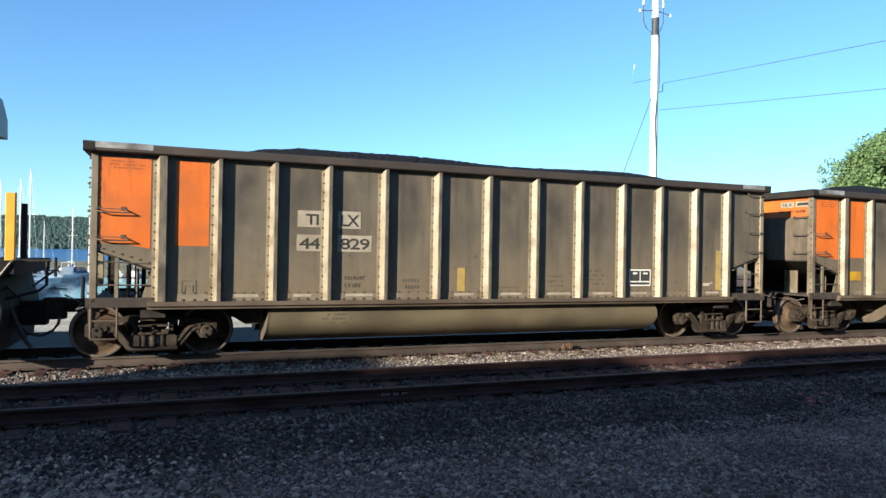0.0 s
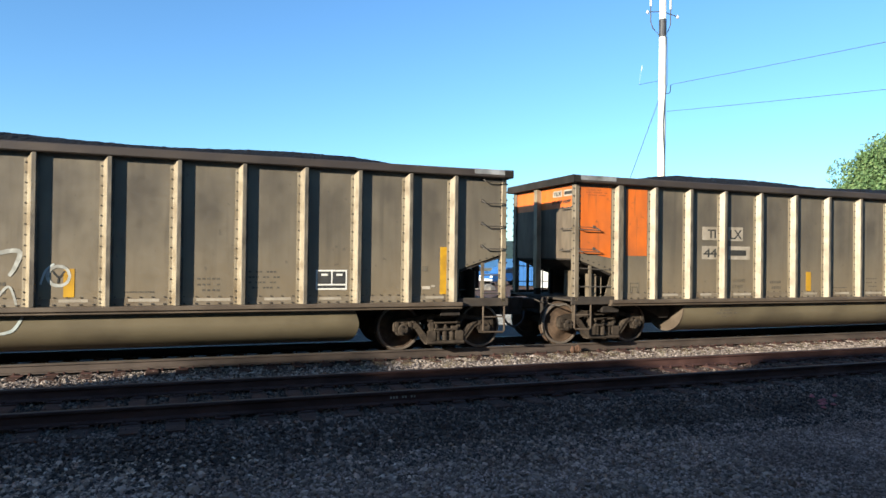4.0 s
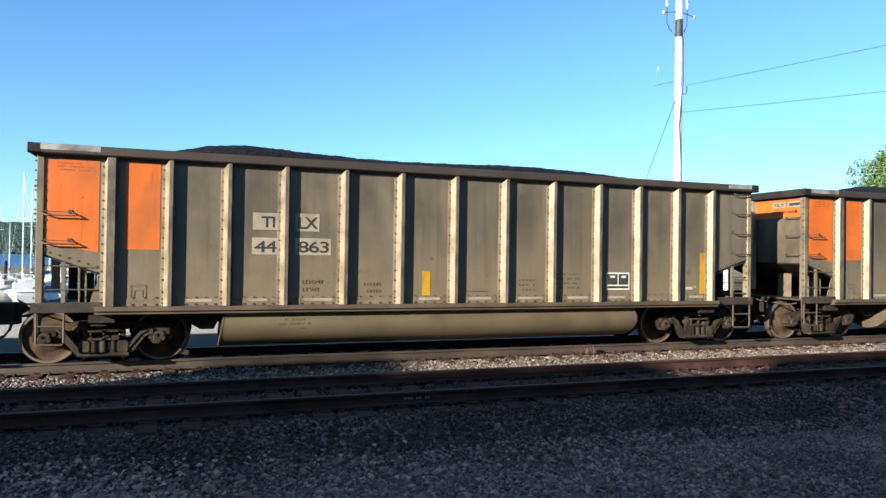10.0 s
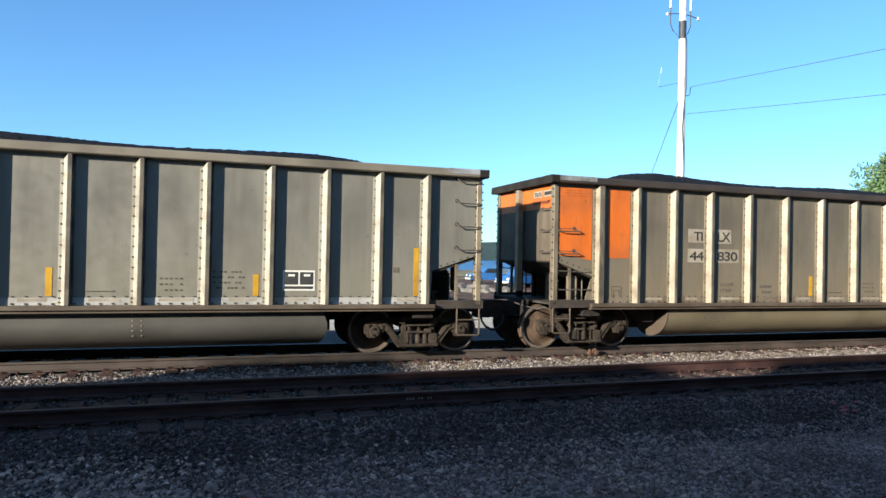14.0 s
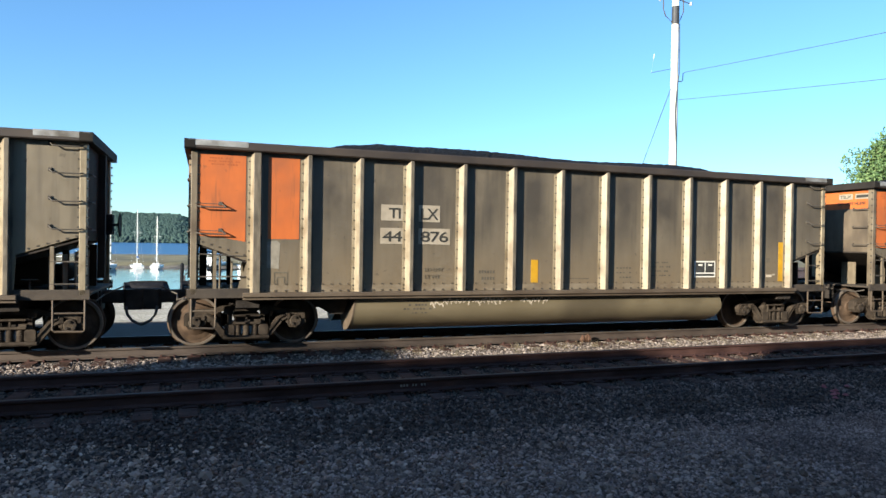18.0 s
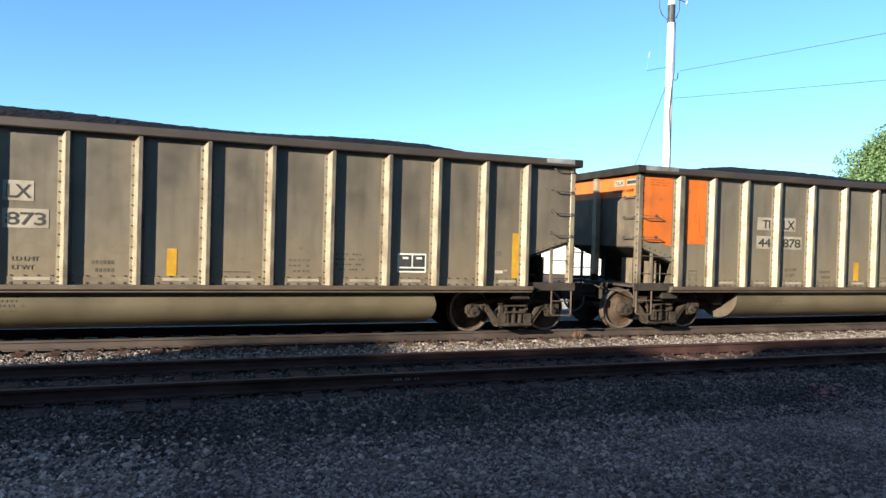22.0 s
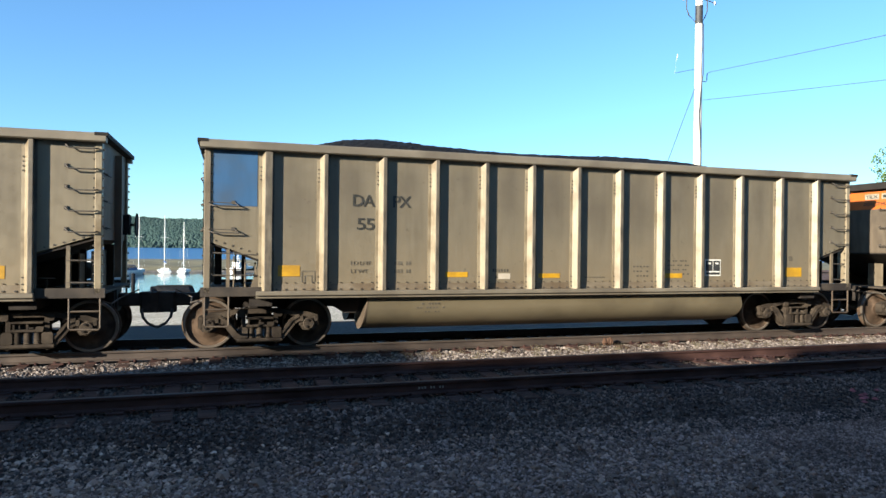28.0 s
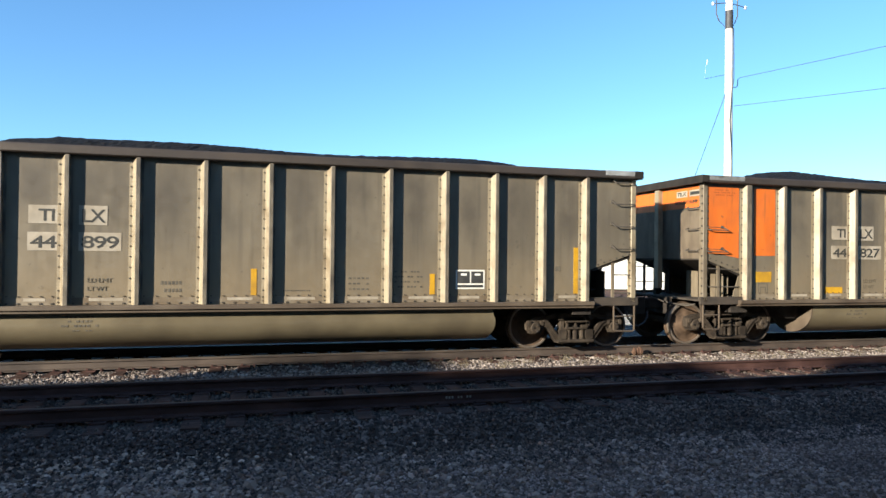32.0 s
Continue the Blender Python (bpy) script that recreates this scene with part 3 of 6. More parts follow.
def bar(s, path, w, y0, y1, slot=0):
    """A cast bar of even width drawn along a path in the side plane."""
    for (xa, za), (xb, zb) in zip(path, path[1:]):
        nx, nz = za - zb, xb - xa
        l = math.hypot(nx, nz)
        nx, nz = nx / l * w / 2, nz / l * w / 2
        s.prism([(xa + nx, za + nz), (xa - nx, za - nz), (xb - nx, zb - nz), (xb + nx, zb + nz)], 1, y0, y1, slot)
    for x, z in path[1:-1]:
        s.prism([(x + w / 2 * math.cos(q * 0.785), z + w / 2 * math.sin(q * 0.785)) for q in range(8)], 1, y0 + 0.001, y1 - 0.001, slot)


def side_frame_mesh():
    if "frame" not in CACHE:
        s = Shape()
        y0, y1 = -1.115, -0.92
        bar(s, [(-1.05, 0.575), (-0.86, 0.635), (-0.62, 0.645), (-0.40, 0.70), (0.40, 0.70), (0.62, 0.645), (0.86, 0.635), (1.05, 0.575)], 0.085, y0 + 0.02, y1)       # compression member
        for sd in (-1, 1):
            bar(s, [(sd * 0.74, 0.585), (sd * 0.60, 0.50), (sd * 0.38, 0.215), (sd * 0.26, 0.16)], 0.125, y0, y1)                                             # diagonal tension arms
            bar(s, [(sd * 0.72, 0.60), (sd * 0.59, 0.53), (sd * 0.37, 0.25)], 0.03, y0 - 0.022, y0)
            bar(s, [(sd * 0.295, 0.20), (sd * 0.285, 0.68)], 0.075, y0 + 0.01, y1)                                                                             # columns
            s.bevelbox(sd * 0.30 - 0.085, sd * 0.30 + 0.085, y0 - 0.035, y0 + 0.05, 0.21, 0.41, 0.025, 1)                                                      # wedge pockets
            s.bevelbox(sd * 0.34 - 0.06, sd * 0.34 + 0.06, y0 - 0.015, y0 + 0.05, 0.60, 0.725, 0.02, 1)
            s.bevelbox(sd * 1.04 - 0.035, sd * 1.04 + 0.035, y0 + 0.02, y1, 0.40, 0.60, 0.012, 1)                                                              # pedestal jaws
            s.bevelbox(sd * 0.735 - 0.03, sd * 0.735 + 0.03, y0 + 0.02, y1, 0.42, 0.60, 0.012, 1)
            bar(s, [(sd * 0.52, 0.30), (sd * 0.47, 0.36), (sd * 0.47, 0.52)], 0.05, -0.90, -0.72)                                                              # brake shoe heads behind
        s.bevelbox(-0.40, 0.40, y0 - 0.045, y1, 0.135, 0.205, 0.022, 0)                                                                                        # spring seat
        s.bevelbox(-0.24, 0.24, y0 - 0.050, y1, 0.555, 0.585, 0.008, 0)                                                                                        # bolster end flanges
        s.bevelbox(-0.24, 0.24, y0 - 0.050, y1, 0.415, 0.455, 0.008, 0)
        s.bevelbox(0.13, 0.25, y0 - 0.055, y0 + 0.08, 0.43, 0.50, 0.02, 0)
        for x in (-0.20, 0.0): s.box(x - 0.015, x + 0.015, y0 - 0.02, y0 + 0.02, 0.44, 0.57)
        CACHE["frame"] = s.mesh("side_frame", ["steel"])
        s = Shape()
        s.lathe([(q, 0.205 + i * 0.030 + o) for i in range(7) for q, o in ((0.050, 0), (0.070, 0.008), (0.070, 0.020), (0.050, 0.028))], 2, (0, -1.075, 0), 12)
        CACHE["spring"] = s.mesh("spring", ["steel"], True)
        s = Shape()
        s.prism([(-0.15, 0.40), (-0.11, 0.335), (0.11, 0.335), (0.15, 0.40), (0.15, 0.53), (0.11, 0.60), (-0.11, 0.60), (-0.15, 0.53)], 1, -1.085, -0.90)
        s.lathe([(0.128, -1.09), (0.134, -1.08), (0.134, -0.90)], 1, (0, 0, 0.457), 18)
        for sd in (-1, 1): s.bevelbox(sd * 0.135 - 0.03, sd * 0.135 + 0.03, -1.135, -1.06, 0.50, 0.60, 0.012, 1)
        CACHE["adapter"] = s.mesh("bearing_box", ["steel"])
        s = Shape()
        s.bevelbox(-0.20, 0.20, -1.05, 1.05, 0.45, 0.56, 0.03, 1)
        s.bevelbox(-0.21, 0.21, -0.88, 0.88, 0.46, 0.74, 0.04, 1)
        for x in (-1, 1):
            s.box(x * 0.68 - 0.065, x * 0.68 + 0.065, -0.7, 0.7, 0.35, 0.47)
            s.tube([(x * 0.40, -0.55, 0.40), (x * 0.30, -0.2, 0.62)], 0.03)
        CACHE["bolster"] = s.mesh("bogie", ["dark"])
    return CACHE["frame"]


def bogie(car, x):
    side_frame_mesh()
    b = part("bogie", CACHE["bolster"], None, car, "dusty three-piece freight bogie", (x, 0, 0))
    for sd in (-1, 1):
        m = Matrix.Diagonal((1, -sd, 1, 1)) if sd > 0 else Matrix()
        for nm, xs in (("side_frame", (0,)), ("spring", (-0.15, 0.0, 0.15) if sd < 0 else ()), ("bearing_box", (-0.889, 0.889))):
            for dx in xs:
                key = nm + ("_far" if sd > 0 else "")
                src = CACHE[{"side_frame": "frame", "spring": "spring", "bearing_box": "adapter"}[nm]]
                if sd > 0:
                    if key not in CACHE:
                        me = src.copy(); me.transform(Matrix.Rotation(math.pi, 4, 'Z')); CACHE[key] = me
                    src = CACHE[key]
                part(nm, src, None, b, "", (dx, 0, 0))
    for dx in (-0.889, 0.889):
        w = part("wheelset", wheelset_mesh(), None, b, "turning steel wheelset with rusty plates")
        w.matrix_parent_inverse = Matrix.Translation((dx, 0, 0.457))
        if x < 2 and dx < 0: w.material_slots[0].link = 'OBJECT'; w.material_slots[0].material = M["litwheel"]
    return b


def coal_mesh(variant, reach):
    key = ("coal", variant, reach)
    if key not in CACHE:
        nx, ny = 220, 30
        prof = [(0.0, 3.52), (1.2, 3.56), (2.0, 3.80), (2.7, 3.97), (3.4, 4.03), (4.1, 4.00), (5.4, 3.97), (7.3, 3.95), (9.3, 3.95), (10.6 + reach, 3.93), (11.3 + reach, 3.89), (11.9 + reach, 3.79), (12.5 + reach, 3.65), (13.1 + reach * 0.6, 3.55), (14.4, 3.52)]
        px, pz = zip(*prof)
        rng = np.random.RandomState(variant + 5)
        xs = np.linspace(0.08, 14.32, nx); ys = np.linspace(-1.40, 1.40, ny)
        sh = (rng.rand() - 0.5) * 0.5
        hump = 0.035 * np.sin(xs * (0.9 + 0.3 * rng.rand()) + rng.rand() * 6)
        z = np.interp(xs + sh * (xs > 1) * (xs < 13), px, pz) + hump * (xs > 1.5) * (xs < 12.5)
        v = []
        for i, x in enumerate(xs):
            for y in ys:
                f = max(0.0, 1 - (abs(y) / 1.42) ** 2.2)
                zz = 3.50 + (z[i] - 3.50) * f
                p = Vector((x * 2.2 + variant * 31, y * 2.2, 0))
                zz += (0.012 * noise.noise(p * 1.9) + 0.014 * noise.noise(p * 3.9) + 0.020 * noise.noise(p * 6.7)) * min(1, f * 3)
                v.append((x, y, zz))
        s = Shape().add(v, [(i * ny + j, i * ny + j + 1, (i + 1) * ny + j + 1, (i + 1) * ny + j) for i in range(nx - 1) for j in range(ny - 1)])
        CACHE[key] = s.mesh("coal_load", ["coal"])
    return CACHE[key]


def grab(x0, x1, z, sd=-1, droop=0.055):
    """A bent grab iron on the side sheet."""
    y = PY * sd
    o = 0.085 * sd
    s = Shape().tube([(x0, y, z + droop), (x0, y + o * 0.5, z + droop), (x0 + 0.05, y + o, z), (x1 - 0.03, y + o, z), (x1, y + o * 0.6, z + 0.01), (x1, y, z + 0.02)], 0.013, 6)
    s.box(x0 - 0.025, x0 + 0.025, y - 0.02, y + 0.02, z + droop - 0.03, z + droop + 0.03)
    return s


def sign_letters(text, parent, y, z, h, w, material="letter"):
    """Dark letters on the car's leading end, read from ahead of it."""
    me = text_mesh(text, h / 0.73, w)
    me.transform(Matrix.Rotation(-math.pi / 2, 4, 'Z'))
    me.materials.append(M[material])
    return part("lettering", me, None, parent, "", (-0.060, y, z))


def coal_car(paint):
    """A loaded tub-bottom coal gondola; x = 0 at its leading axle, y = 0 on the track's middle line, z = 0 at the rail head."""
    names = {"orange": "orange-ended", "blue": "blue-ended", "green": "green-ended"}
    car = thing("coal_car", f"dirty aluminium {names[paint]} coal gondola heaped with coal, rolling", "railcar", "coal cars of the train")
    ribs = RIBS[paint]
    sheet, chord, sill = ("panel", "chord", "sill") if paint == "orange" else ("tanpanel" if paint == "blue" else "palepanel", "palechord" if paint == "blue" else "chord", "palechord")
    nriv = 9 if paint == "blue" else 13
    edges = [-0.02] + [r + 0.15 for r in ribs] + [14.42]
    flip = Matrix.Rotation(math.pi, 4, 'Z')
    for sd in (-1, 1):
        for i in range(len(edges) - 1):
            a, b = edges[i], edges[i + 1]
            if 0 < i < len(edges) - 2:
                me = panel_mesh(b - a, 1.0, 3.54, sheet)
            elif i == 0:
                s = Shape().prism([(a, 1.90), (a, 3.54), (b, 3.54), (b, 1.0), (0.92, 1.0), (0.92, 1.58), (0.80, 1.60)], 1, -PY, -PY + 0.02)
                for q in range(6): s.box(0.1 + q * 0.14, 0.13 + q * 0.14, -PY - 0.01, -PY, 1.90 - q * 0.045, 1.925 - q * 0.045, 1)
                me = s.mesh("side_panel", [sheet, "rivet"]); a = 0
            else:
                s = Shape().prism([(a, 1.0), (a, 3.54), (b, 3.54), (b, 1.98), (13.47, 1.66), (13.44, 1.0)], 1, -PY, -PY + 0.02)
                for q in range(6): s.box(13.62 + q * 0.14, 13.65 + q * 0.14, -PY - 0.01, -PY, 1.75 + q * 0.043, 1.775 + q * 0.043, 1)
                me = s.mesh("side_panel", [sheet, "rivet"]); a = 0
            p = part("side_panel", me, None, car, "", (a, 0, 0))
            if sd > 0:
                if i in (0, len(edges) - 2): p.data = me.copy(); p.data.transform(Matrix.Diagonal((1, -1, 1, 1))); p.data.flip_normals()
                else: p.matrix_basis = Matrix.Translation((edges[i + 1], 0, 0)) @ flip
        for i, r in enumerate(ribs):
            p = part("rib", rib_mesh(nriv if i or paint == "blue" else 15, i == 0), None, car, "", (r, 0, 0))
            if sd > 0: p.matrix_basis = Matrix.Translation((r + 0.30, 0, 0)) @ flip
    # top chords, sills, ends
    for sd in (-1, 1):
        s = Shape()
        y0, y1 = sorted((sd * (PY - 0.05), sd * CY))
        s.bevelbox(-0.16, 14.55, y0, y1, 3.52, 3.675, 0.02, 0)
        part("top_chord", s, [chord], car, "coal-dusted top chord")
        if sd < 0 and paint != "blue":
            for a, b in ((-0.14, 0.86), (13.72, 14.54)): part("chord_cap", Shape().bevelbox(a, b, -CY - 0.004, -PY, 3.565, 3.682, 0.015, 0), ["cap"], car, "worn bright cap plate")
        s = Shape()
        y0, y1 = sorted((sd * (PY - 0.15), sd * (RY + 0.01)))
        s.bevelbox(0.80, 13.50, y0, y1, 0.935, 1.015, 0.012, 0)
        y0, y1 = sorted((sd * (PY - 0.15), sd * (RY - 0.03)))
        s.bevelbox(0.80, 13.50, y0, y1, 0.885, 0.935, 0.008, 0)
        part("side_sill", s, [sill], car)
    for x0, x1 in ((-0.20, -0.02), (14.38, 14.58)):
        s = Shape().bevelbox(x0, x1, -CY - 0.006, CY + 0.006, 3.61 if paint == "blue" else 3.52, 3.685, 0.02, 0)
        part("end_chord", s, ["sootshade"], car, "coal-black rounded end chord")
    for x, d in ((-0.03, -1), (14.43, 1)):
        s = Shape().box(x - 0.012, x + 0.012, -PY, PY, 1.90, 3.62)
        # the trailing end faces away from the sun; its shade is in the colour
        part("end_wall", s, ["endsheet" if d < 0 or paint == "blue" else "sootshade"], car)
        s = Shape().box(x + d * 0.012, x + d * 0.13, 0.08, 0.24, 1.2, 3.50)
        part("end_rib", s, ["rib" if d < 0 else "endsheet" if paint == "blue" else "sootshade"], car)
        for sd in (-1, 1):
            s = Shape()
            y0, y1 = sorted((sd * (PY - 0.12), sd * (PY + 0.03)))
            s.bevelbox(x - 0.055, x + 0.055, y0, y1, 1.0, 3.52, 0.01, 2)
            for q in range(15):
                z = 1.15 + q * 0.16
                s.box(x - 0.085, x + 0.085, sd * (PY + 0.005) - 0.012, sd * (PY + 0.005) + 0.012, z, z + 0.028, 1)
            part("corner_post", s, ["post" if d < 0 else "rib", "rivet"], car, "corner post with rivets")
    s = Shape().prism([(-0.03, 1.90), (0.90, 1.56), (2.9, 0.95), (2.9, 0.93), (0.88, 1.53), (-0.03, 1.87)], 1, -PY + 0.02, PY - 0.02)
    part("slope_sheet", s, ["dark"], car, "dark sloping floor sheet over the bogie")
    s = Shape().prism([(14.43, 1.94), (13.45, 1.63), (11.2, 0.95), (11.2, 0.93), (13.45, 1.60), (14.43, 1.91)], 1, -PY + 0.02, PY - 0.02)
    part("slope_sheet", s, ["dark"], car, "dark sloping floor sheet over the bogie")
    s = Shape().box(-0.15, 14.55, -0.28, 0.28, 0.62, 0.99)
    s.box(1.0, 13.35, -1.40, 1.40, 0.88, 0.93)
    for x in (0.889, 0.889 + TC): s.box(x - 0.2, x + 0.2, -1.40, 1.40, 0.74, 0.98)
    for q in range(5): s.box(2.9 + q * 2.0, 2.98 + q * 2.0, -1.2, 1.2, 0.72, 0.9)
    s.prism([(1.9, 0.9), (2.83, 0.9), (2.68, 0.56), (2.45, 0.56)], 1, -1.05, 1.05)
    s.box(11.35, 11.55, -1.1, 1.1, 0.50, 0.9)
    part("underframe", s, ["dark"], car, "grimy centre sill and cross-members")
    for sd in (-1, 1):                      # the twin tubs under the floor
        s = Shape()
        n = 28
        cy, ry, rz = sd * 0.80, 0.60, 0.46
        prof = [(cy + sd * ry, 0.92)] + [(cy + sd * ry * math.cos(math.pi * i / n), 0.69 - rz * math.sin(math.pi * i / n)) for i in range(n + 1)] + [(cy - sd * ry, 0.92)]
        k = len(prof)
        v = [(2.86 - 0.07 * (0.92 - z) / 0.56, y, z) for y, z in prof] + [(11.36 + 0.10 * math.sin(math.pi * min(1, max(0, (z - 0.24) / 0.68))), y, z) for y, z in prof]
        s.add(v, [(i, i + 1, i + 1 + k, i + k) for i in range(k - 1)])
        s.add(v[:k], [tuple(range(k))[::-1]]); s.add(v[k:], [tuple(range(k))])
        t = part("tub", s, ["tub"], car, "olive-tan rounded tub bottom", smooth=True)
        if sd < 0:
            s = Shape()
            for q in range(4):
                z = 0.80 - q * 0.075
                yy = cy - ry * (math.sqrt(1 - ((0.69 - z) / rz) ** 2) if z < 0.69 else 1) - 0.006
                for c in range(9 - q % 2 * 3):
                    if (c * 5 + q * 3) % 8 > 1: s.box(3.80 + q % 2 * 0.1 + c * 0.065, 3.845 + q % 2 * 0.1 + c * 0.065, yy, yy + 0.02, z, z + 0.035)
            tagged(part("tub_lettering", s, ["stencil"], t), kind="stuff")
        s = Shape()
        v = [(2.84 - 0.07 * (0.92 - z) / 0.56, y + (y - cy) * 0.008, 0.66 + (z - 0.66) * 1.01) for y, z in prof]
        v += [(x + 0.03, y, z) for x, y, z in v]
        s.add(v, [tuple(range(k))[::-1], tuple(range(k, 2 * k))] + [(i, i + 1, i + 1 + k, i + k) for i in range(k - 1)])
        part("tub_end", s, ["sill"], t, "flanged end plate")
    # end platforms and their uprights
    for x0, x1, d in ((-0.14, 0.92, 1), (13.42, 14.54, -1)):
        s = Shape().box(x0, x1, -PY, PY, 0.99, 1.03)
        for sd in (-1, 1):
            y0, y1 = sorted((sd * (PY - 0.02), sd * (PY + 0.03)))
            s.bevelbox(x0, x1, y0, y1, 0.92, 1.09, 0.008, 0)
        part("end_platform", s, ["platform"], car, "dusty end platform")
        xm = 0.32 if d > 0 else 13.98
        for sd in (-1, 1):
            s = Shape().box(xm - 0.03, xm + 0.03, sd * 1.44 - 0.02, sd * 1.44 + 0.02, 1.03, 1.76 if d > 0 else 1.80)
            part("upright", s, ["post"], car)
            a, b = (-0.03, 0.90) if d > 0 else (13.96, 14.42)
            part("handrail", Shape().tube([(a, sd * 1.45, 1.70 if d > 0 else 1.55), (b, sd * 1.45, 1.66 if d > 0 else 1.55)], 0.014), ["iron"], car)
            part("handrail", Shape().tube([(a, sd * 1.45, 1.30 if d > 0 else 1.18), (b, sd * 1.45, 1.30 if d > 0 else 1.18)], 0.014), ["iron"], car)
        for xx, yy, w in ((0.12, 0.55, 0.07), (0.62, 0.8, 0.04)) if d > 0 else ((0.12, 0.55, 0.09), (0.45, -0.1, 0.05)):
            xx = xx if d > 0 else 14.40 - xx
            part("strut", Shape().box(xx - w, xx + w, yy - 0.05, yy + 0.05, 1.0, 1.86 - 0.30 * abs(xx - (0 if d > 0 else 14.40))), ["dark"], car)
        for q in range(1 if d > 0 else 2):
            xx = 14.25 - q * 0.16 if d < 0 else 0.46
            part("bay_bar", Shape().tube([(xx, 0.9 - q * 0.1, 1.03), (xx, 0.9 - q * 0.1, 1.80 - 0.05 * q)], 0.016), ["dark"], car)
        for xx, ya in ((0.62, -1.22), (0.80, -1.15), (0.42, -0.62)) if d > 0 else ((13.90, -1.25), (14.02, -0.80), (14.14, -0.36), (14.24, 0.08)):
            part("bay_plate", Shape().bevelbox(xx - 0.012, xx + 0.012, ya, ya + 0.42, 1.03, 1.74 - 0.28 * xx if d > 0 else 1.62 + 0.3 * (xx - 13.9), 0.004, 2), ["post" if d > 0 else "sill"], car, "dusty stiffener plate")
        if d > 0: part("gusset", Shape().prism([(0.70, 1.03), (0.92, 1.03), (0.92, 1.62), (0.86, 1.55), (0.74, 1.20)], 1, -PY + 0.03, -PY + 0.05), ["post"], car, "dusty gusset plate beside the first rib")
        # stirrup steps
        a, b = (-0.06, 0.34) if d > 0 else (14.00, 14.47)
        for sd in (-1, 1):
            y = sd * 1.46
            if d > 0 and sd < 0:
                part("step_post", Shape().prism([(a - 0.05, 0.99), (a + 0.09, 0.99), (a + 0.05, 0.60), (a - 0.03, 0.56)], 1, y + 0.03, y + 0.05), ["sill"], car, "plate hanging from the corner post")
            part("sill_step", Shape().tube([(a, y, 0.96), (a, y, 0.43), (a + 0.03, y, 0.40), (b - 0.03, y, 0.39), (b, y, 0.42), (b, y, 0.96)], 0.019).tube([(a, y, 0.70), (b, y, 0.70)], 0.016), ["sill"], car)
    # grab irons
    for sd in (-1,):
        for z in (2.53, 2.06): part("grab_iron", Shape().tube([(-0.02, sd * PY, z + 0.05), (0.0, sd * (PY + 0.085), z + 0.05), (0.38, sd * (PY + 0.085), z + 0.045)], 0.008).tube([(-0.02, sd * PY, z + 0.02), (0.08, sd * (PY + 0.085), z - 0.01), (0.50, sd * (PY + 0.085), z - 0.01), (0.42, sd * PY, z + 0.06)], 0.013).box(0.37, 0.43, sd * PY - 0.02, sd * PY + 0.02, z + 0.03, z + 0.09), ["iron"], car)
        zs = (2.08, 2.54, 3.0, 3.44) if paint != "blue" else (2.02, 2.37, 2.72, 3.07, 3.41)
        for z in zs: part("grab_iron", grab(13.94, 14.41, z, sd), ["iron"], car)
    for d, x in ((-1, -0.10), (1, 14.50)):
        for z in (2.08, 2.54, 3.0):
            part("grab_iron", Shape().tube([(x - d * 0.05, -1.38, z + 0.04), (x + d * 0.04, -1.36, z), (x + d * 0.04, -0.95, z), (x - d * 0.05, -0.93, z + 0.04)], 0.013), ["iron"], car)
    # brake wheel, reservoir, couplers, hose
    s = Shape().lathe([(0.115, -0.012), (0.135, 0.0), (0.115, 0.012), (0.105, 0.0)], 2, (13.60, -1.15, 1.24), 18)
    for q in range(4): s.tube([(13.60, -1.15, 1.22), (13.60 + 0.11 * math.cos(q * 1.571), -1.15 + 0.11 * math.sin(q * 1.571), 1.24)], 0.012, 5)
    s.tube([(13.60, -1.15, 1.03), (13.60, -1.15, 1.25)], 0.022)
    part("release_handle", s, ["iron"], car, "small dark release wheel on the platform")
    s = Shape().lathe([(0.225, -0.012), (0.25, 0.0), (0.225, 0.012), (0.215, 0.0)], 0, (14.72, 0.95, 2.22), 20)
    for q in range(5): s.tube([(14.68, 0.95, 2.22), (14.72, 0.95 + 0.22 * math.cos(q * 1.257), 2.22 + 0.22 * math.sin(q * 1.257))], 0.012, 5)
    s.tube([(14.42, 0.95, 2.22), (14.72, 0.95, 2.22)], 0.03)
    s.bevelbox(14.44, 14.60, 0.80, 1.10, 2.02, 2.42, 0.02, 0)
    part("brake_wheel", s, ["tar"], car, "spoked hand-brake wheel")
    part("air_reservoir", Shape().lathe([(0.02, -0.55), (0.14, -0.51), (0.17, -0.44), (0.17, 0.44), (0.14, 0.51), (0.02, 0.55)], 1, (13.82, 0.55, 1.30), 16), ["sootshade"], car, "", smooth=True)
    for d, x in ((-1, -0.12), (1, 14.42)):
        s = Shape().bevelbox(min(x, x + d * 0.62), max(x, x + d * 0.62), -0.12, 0.12, 0.74, 0.98, 0.03, 0)
        s.bevelbox(min(x + d * 0.50, x + d * 0.86), max(x + d * 0.50, x + d * 0.86), -0.20 if d > 0 else -0.17, 0.17, 0.62, 1.0, 0.05, 2)
        s.box(min(x, x + d * 0.10), max(x, x + d * 0.10), -0.42, 0.42, 0.64, 1.02)
        part("coupler", s, ["dark"], car, "automatic knuckle coupler")
        part("cut_lever", Shape().tube([(x + d * 0.05, -1.35, 0.93), (x + d * 0.18, -1.2, 0.88), (x + d * 0.20, -0.4, 0.92), (x + d * 0.5, -0.2, 1.06)], 0.014), ["iron"], car)
        hose = [(x + d * 0.55, -0.30, 0.70), (x + d * 0.58, -0.33, 0.55), (x + d * 0.66, -0.34, 0.44), (x + d * 0.78, -0.34, 0.375), (x + d * 0.835, -0.34, 0.36)]
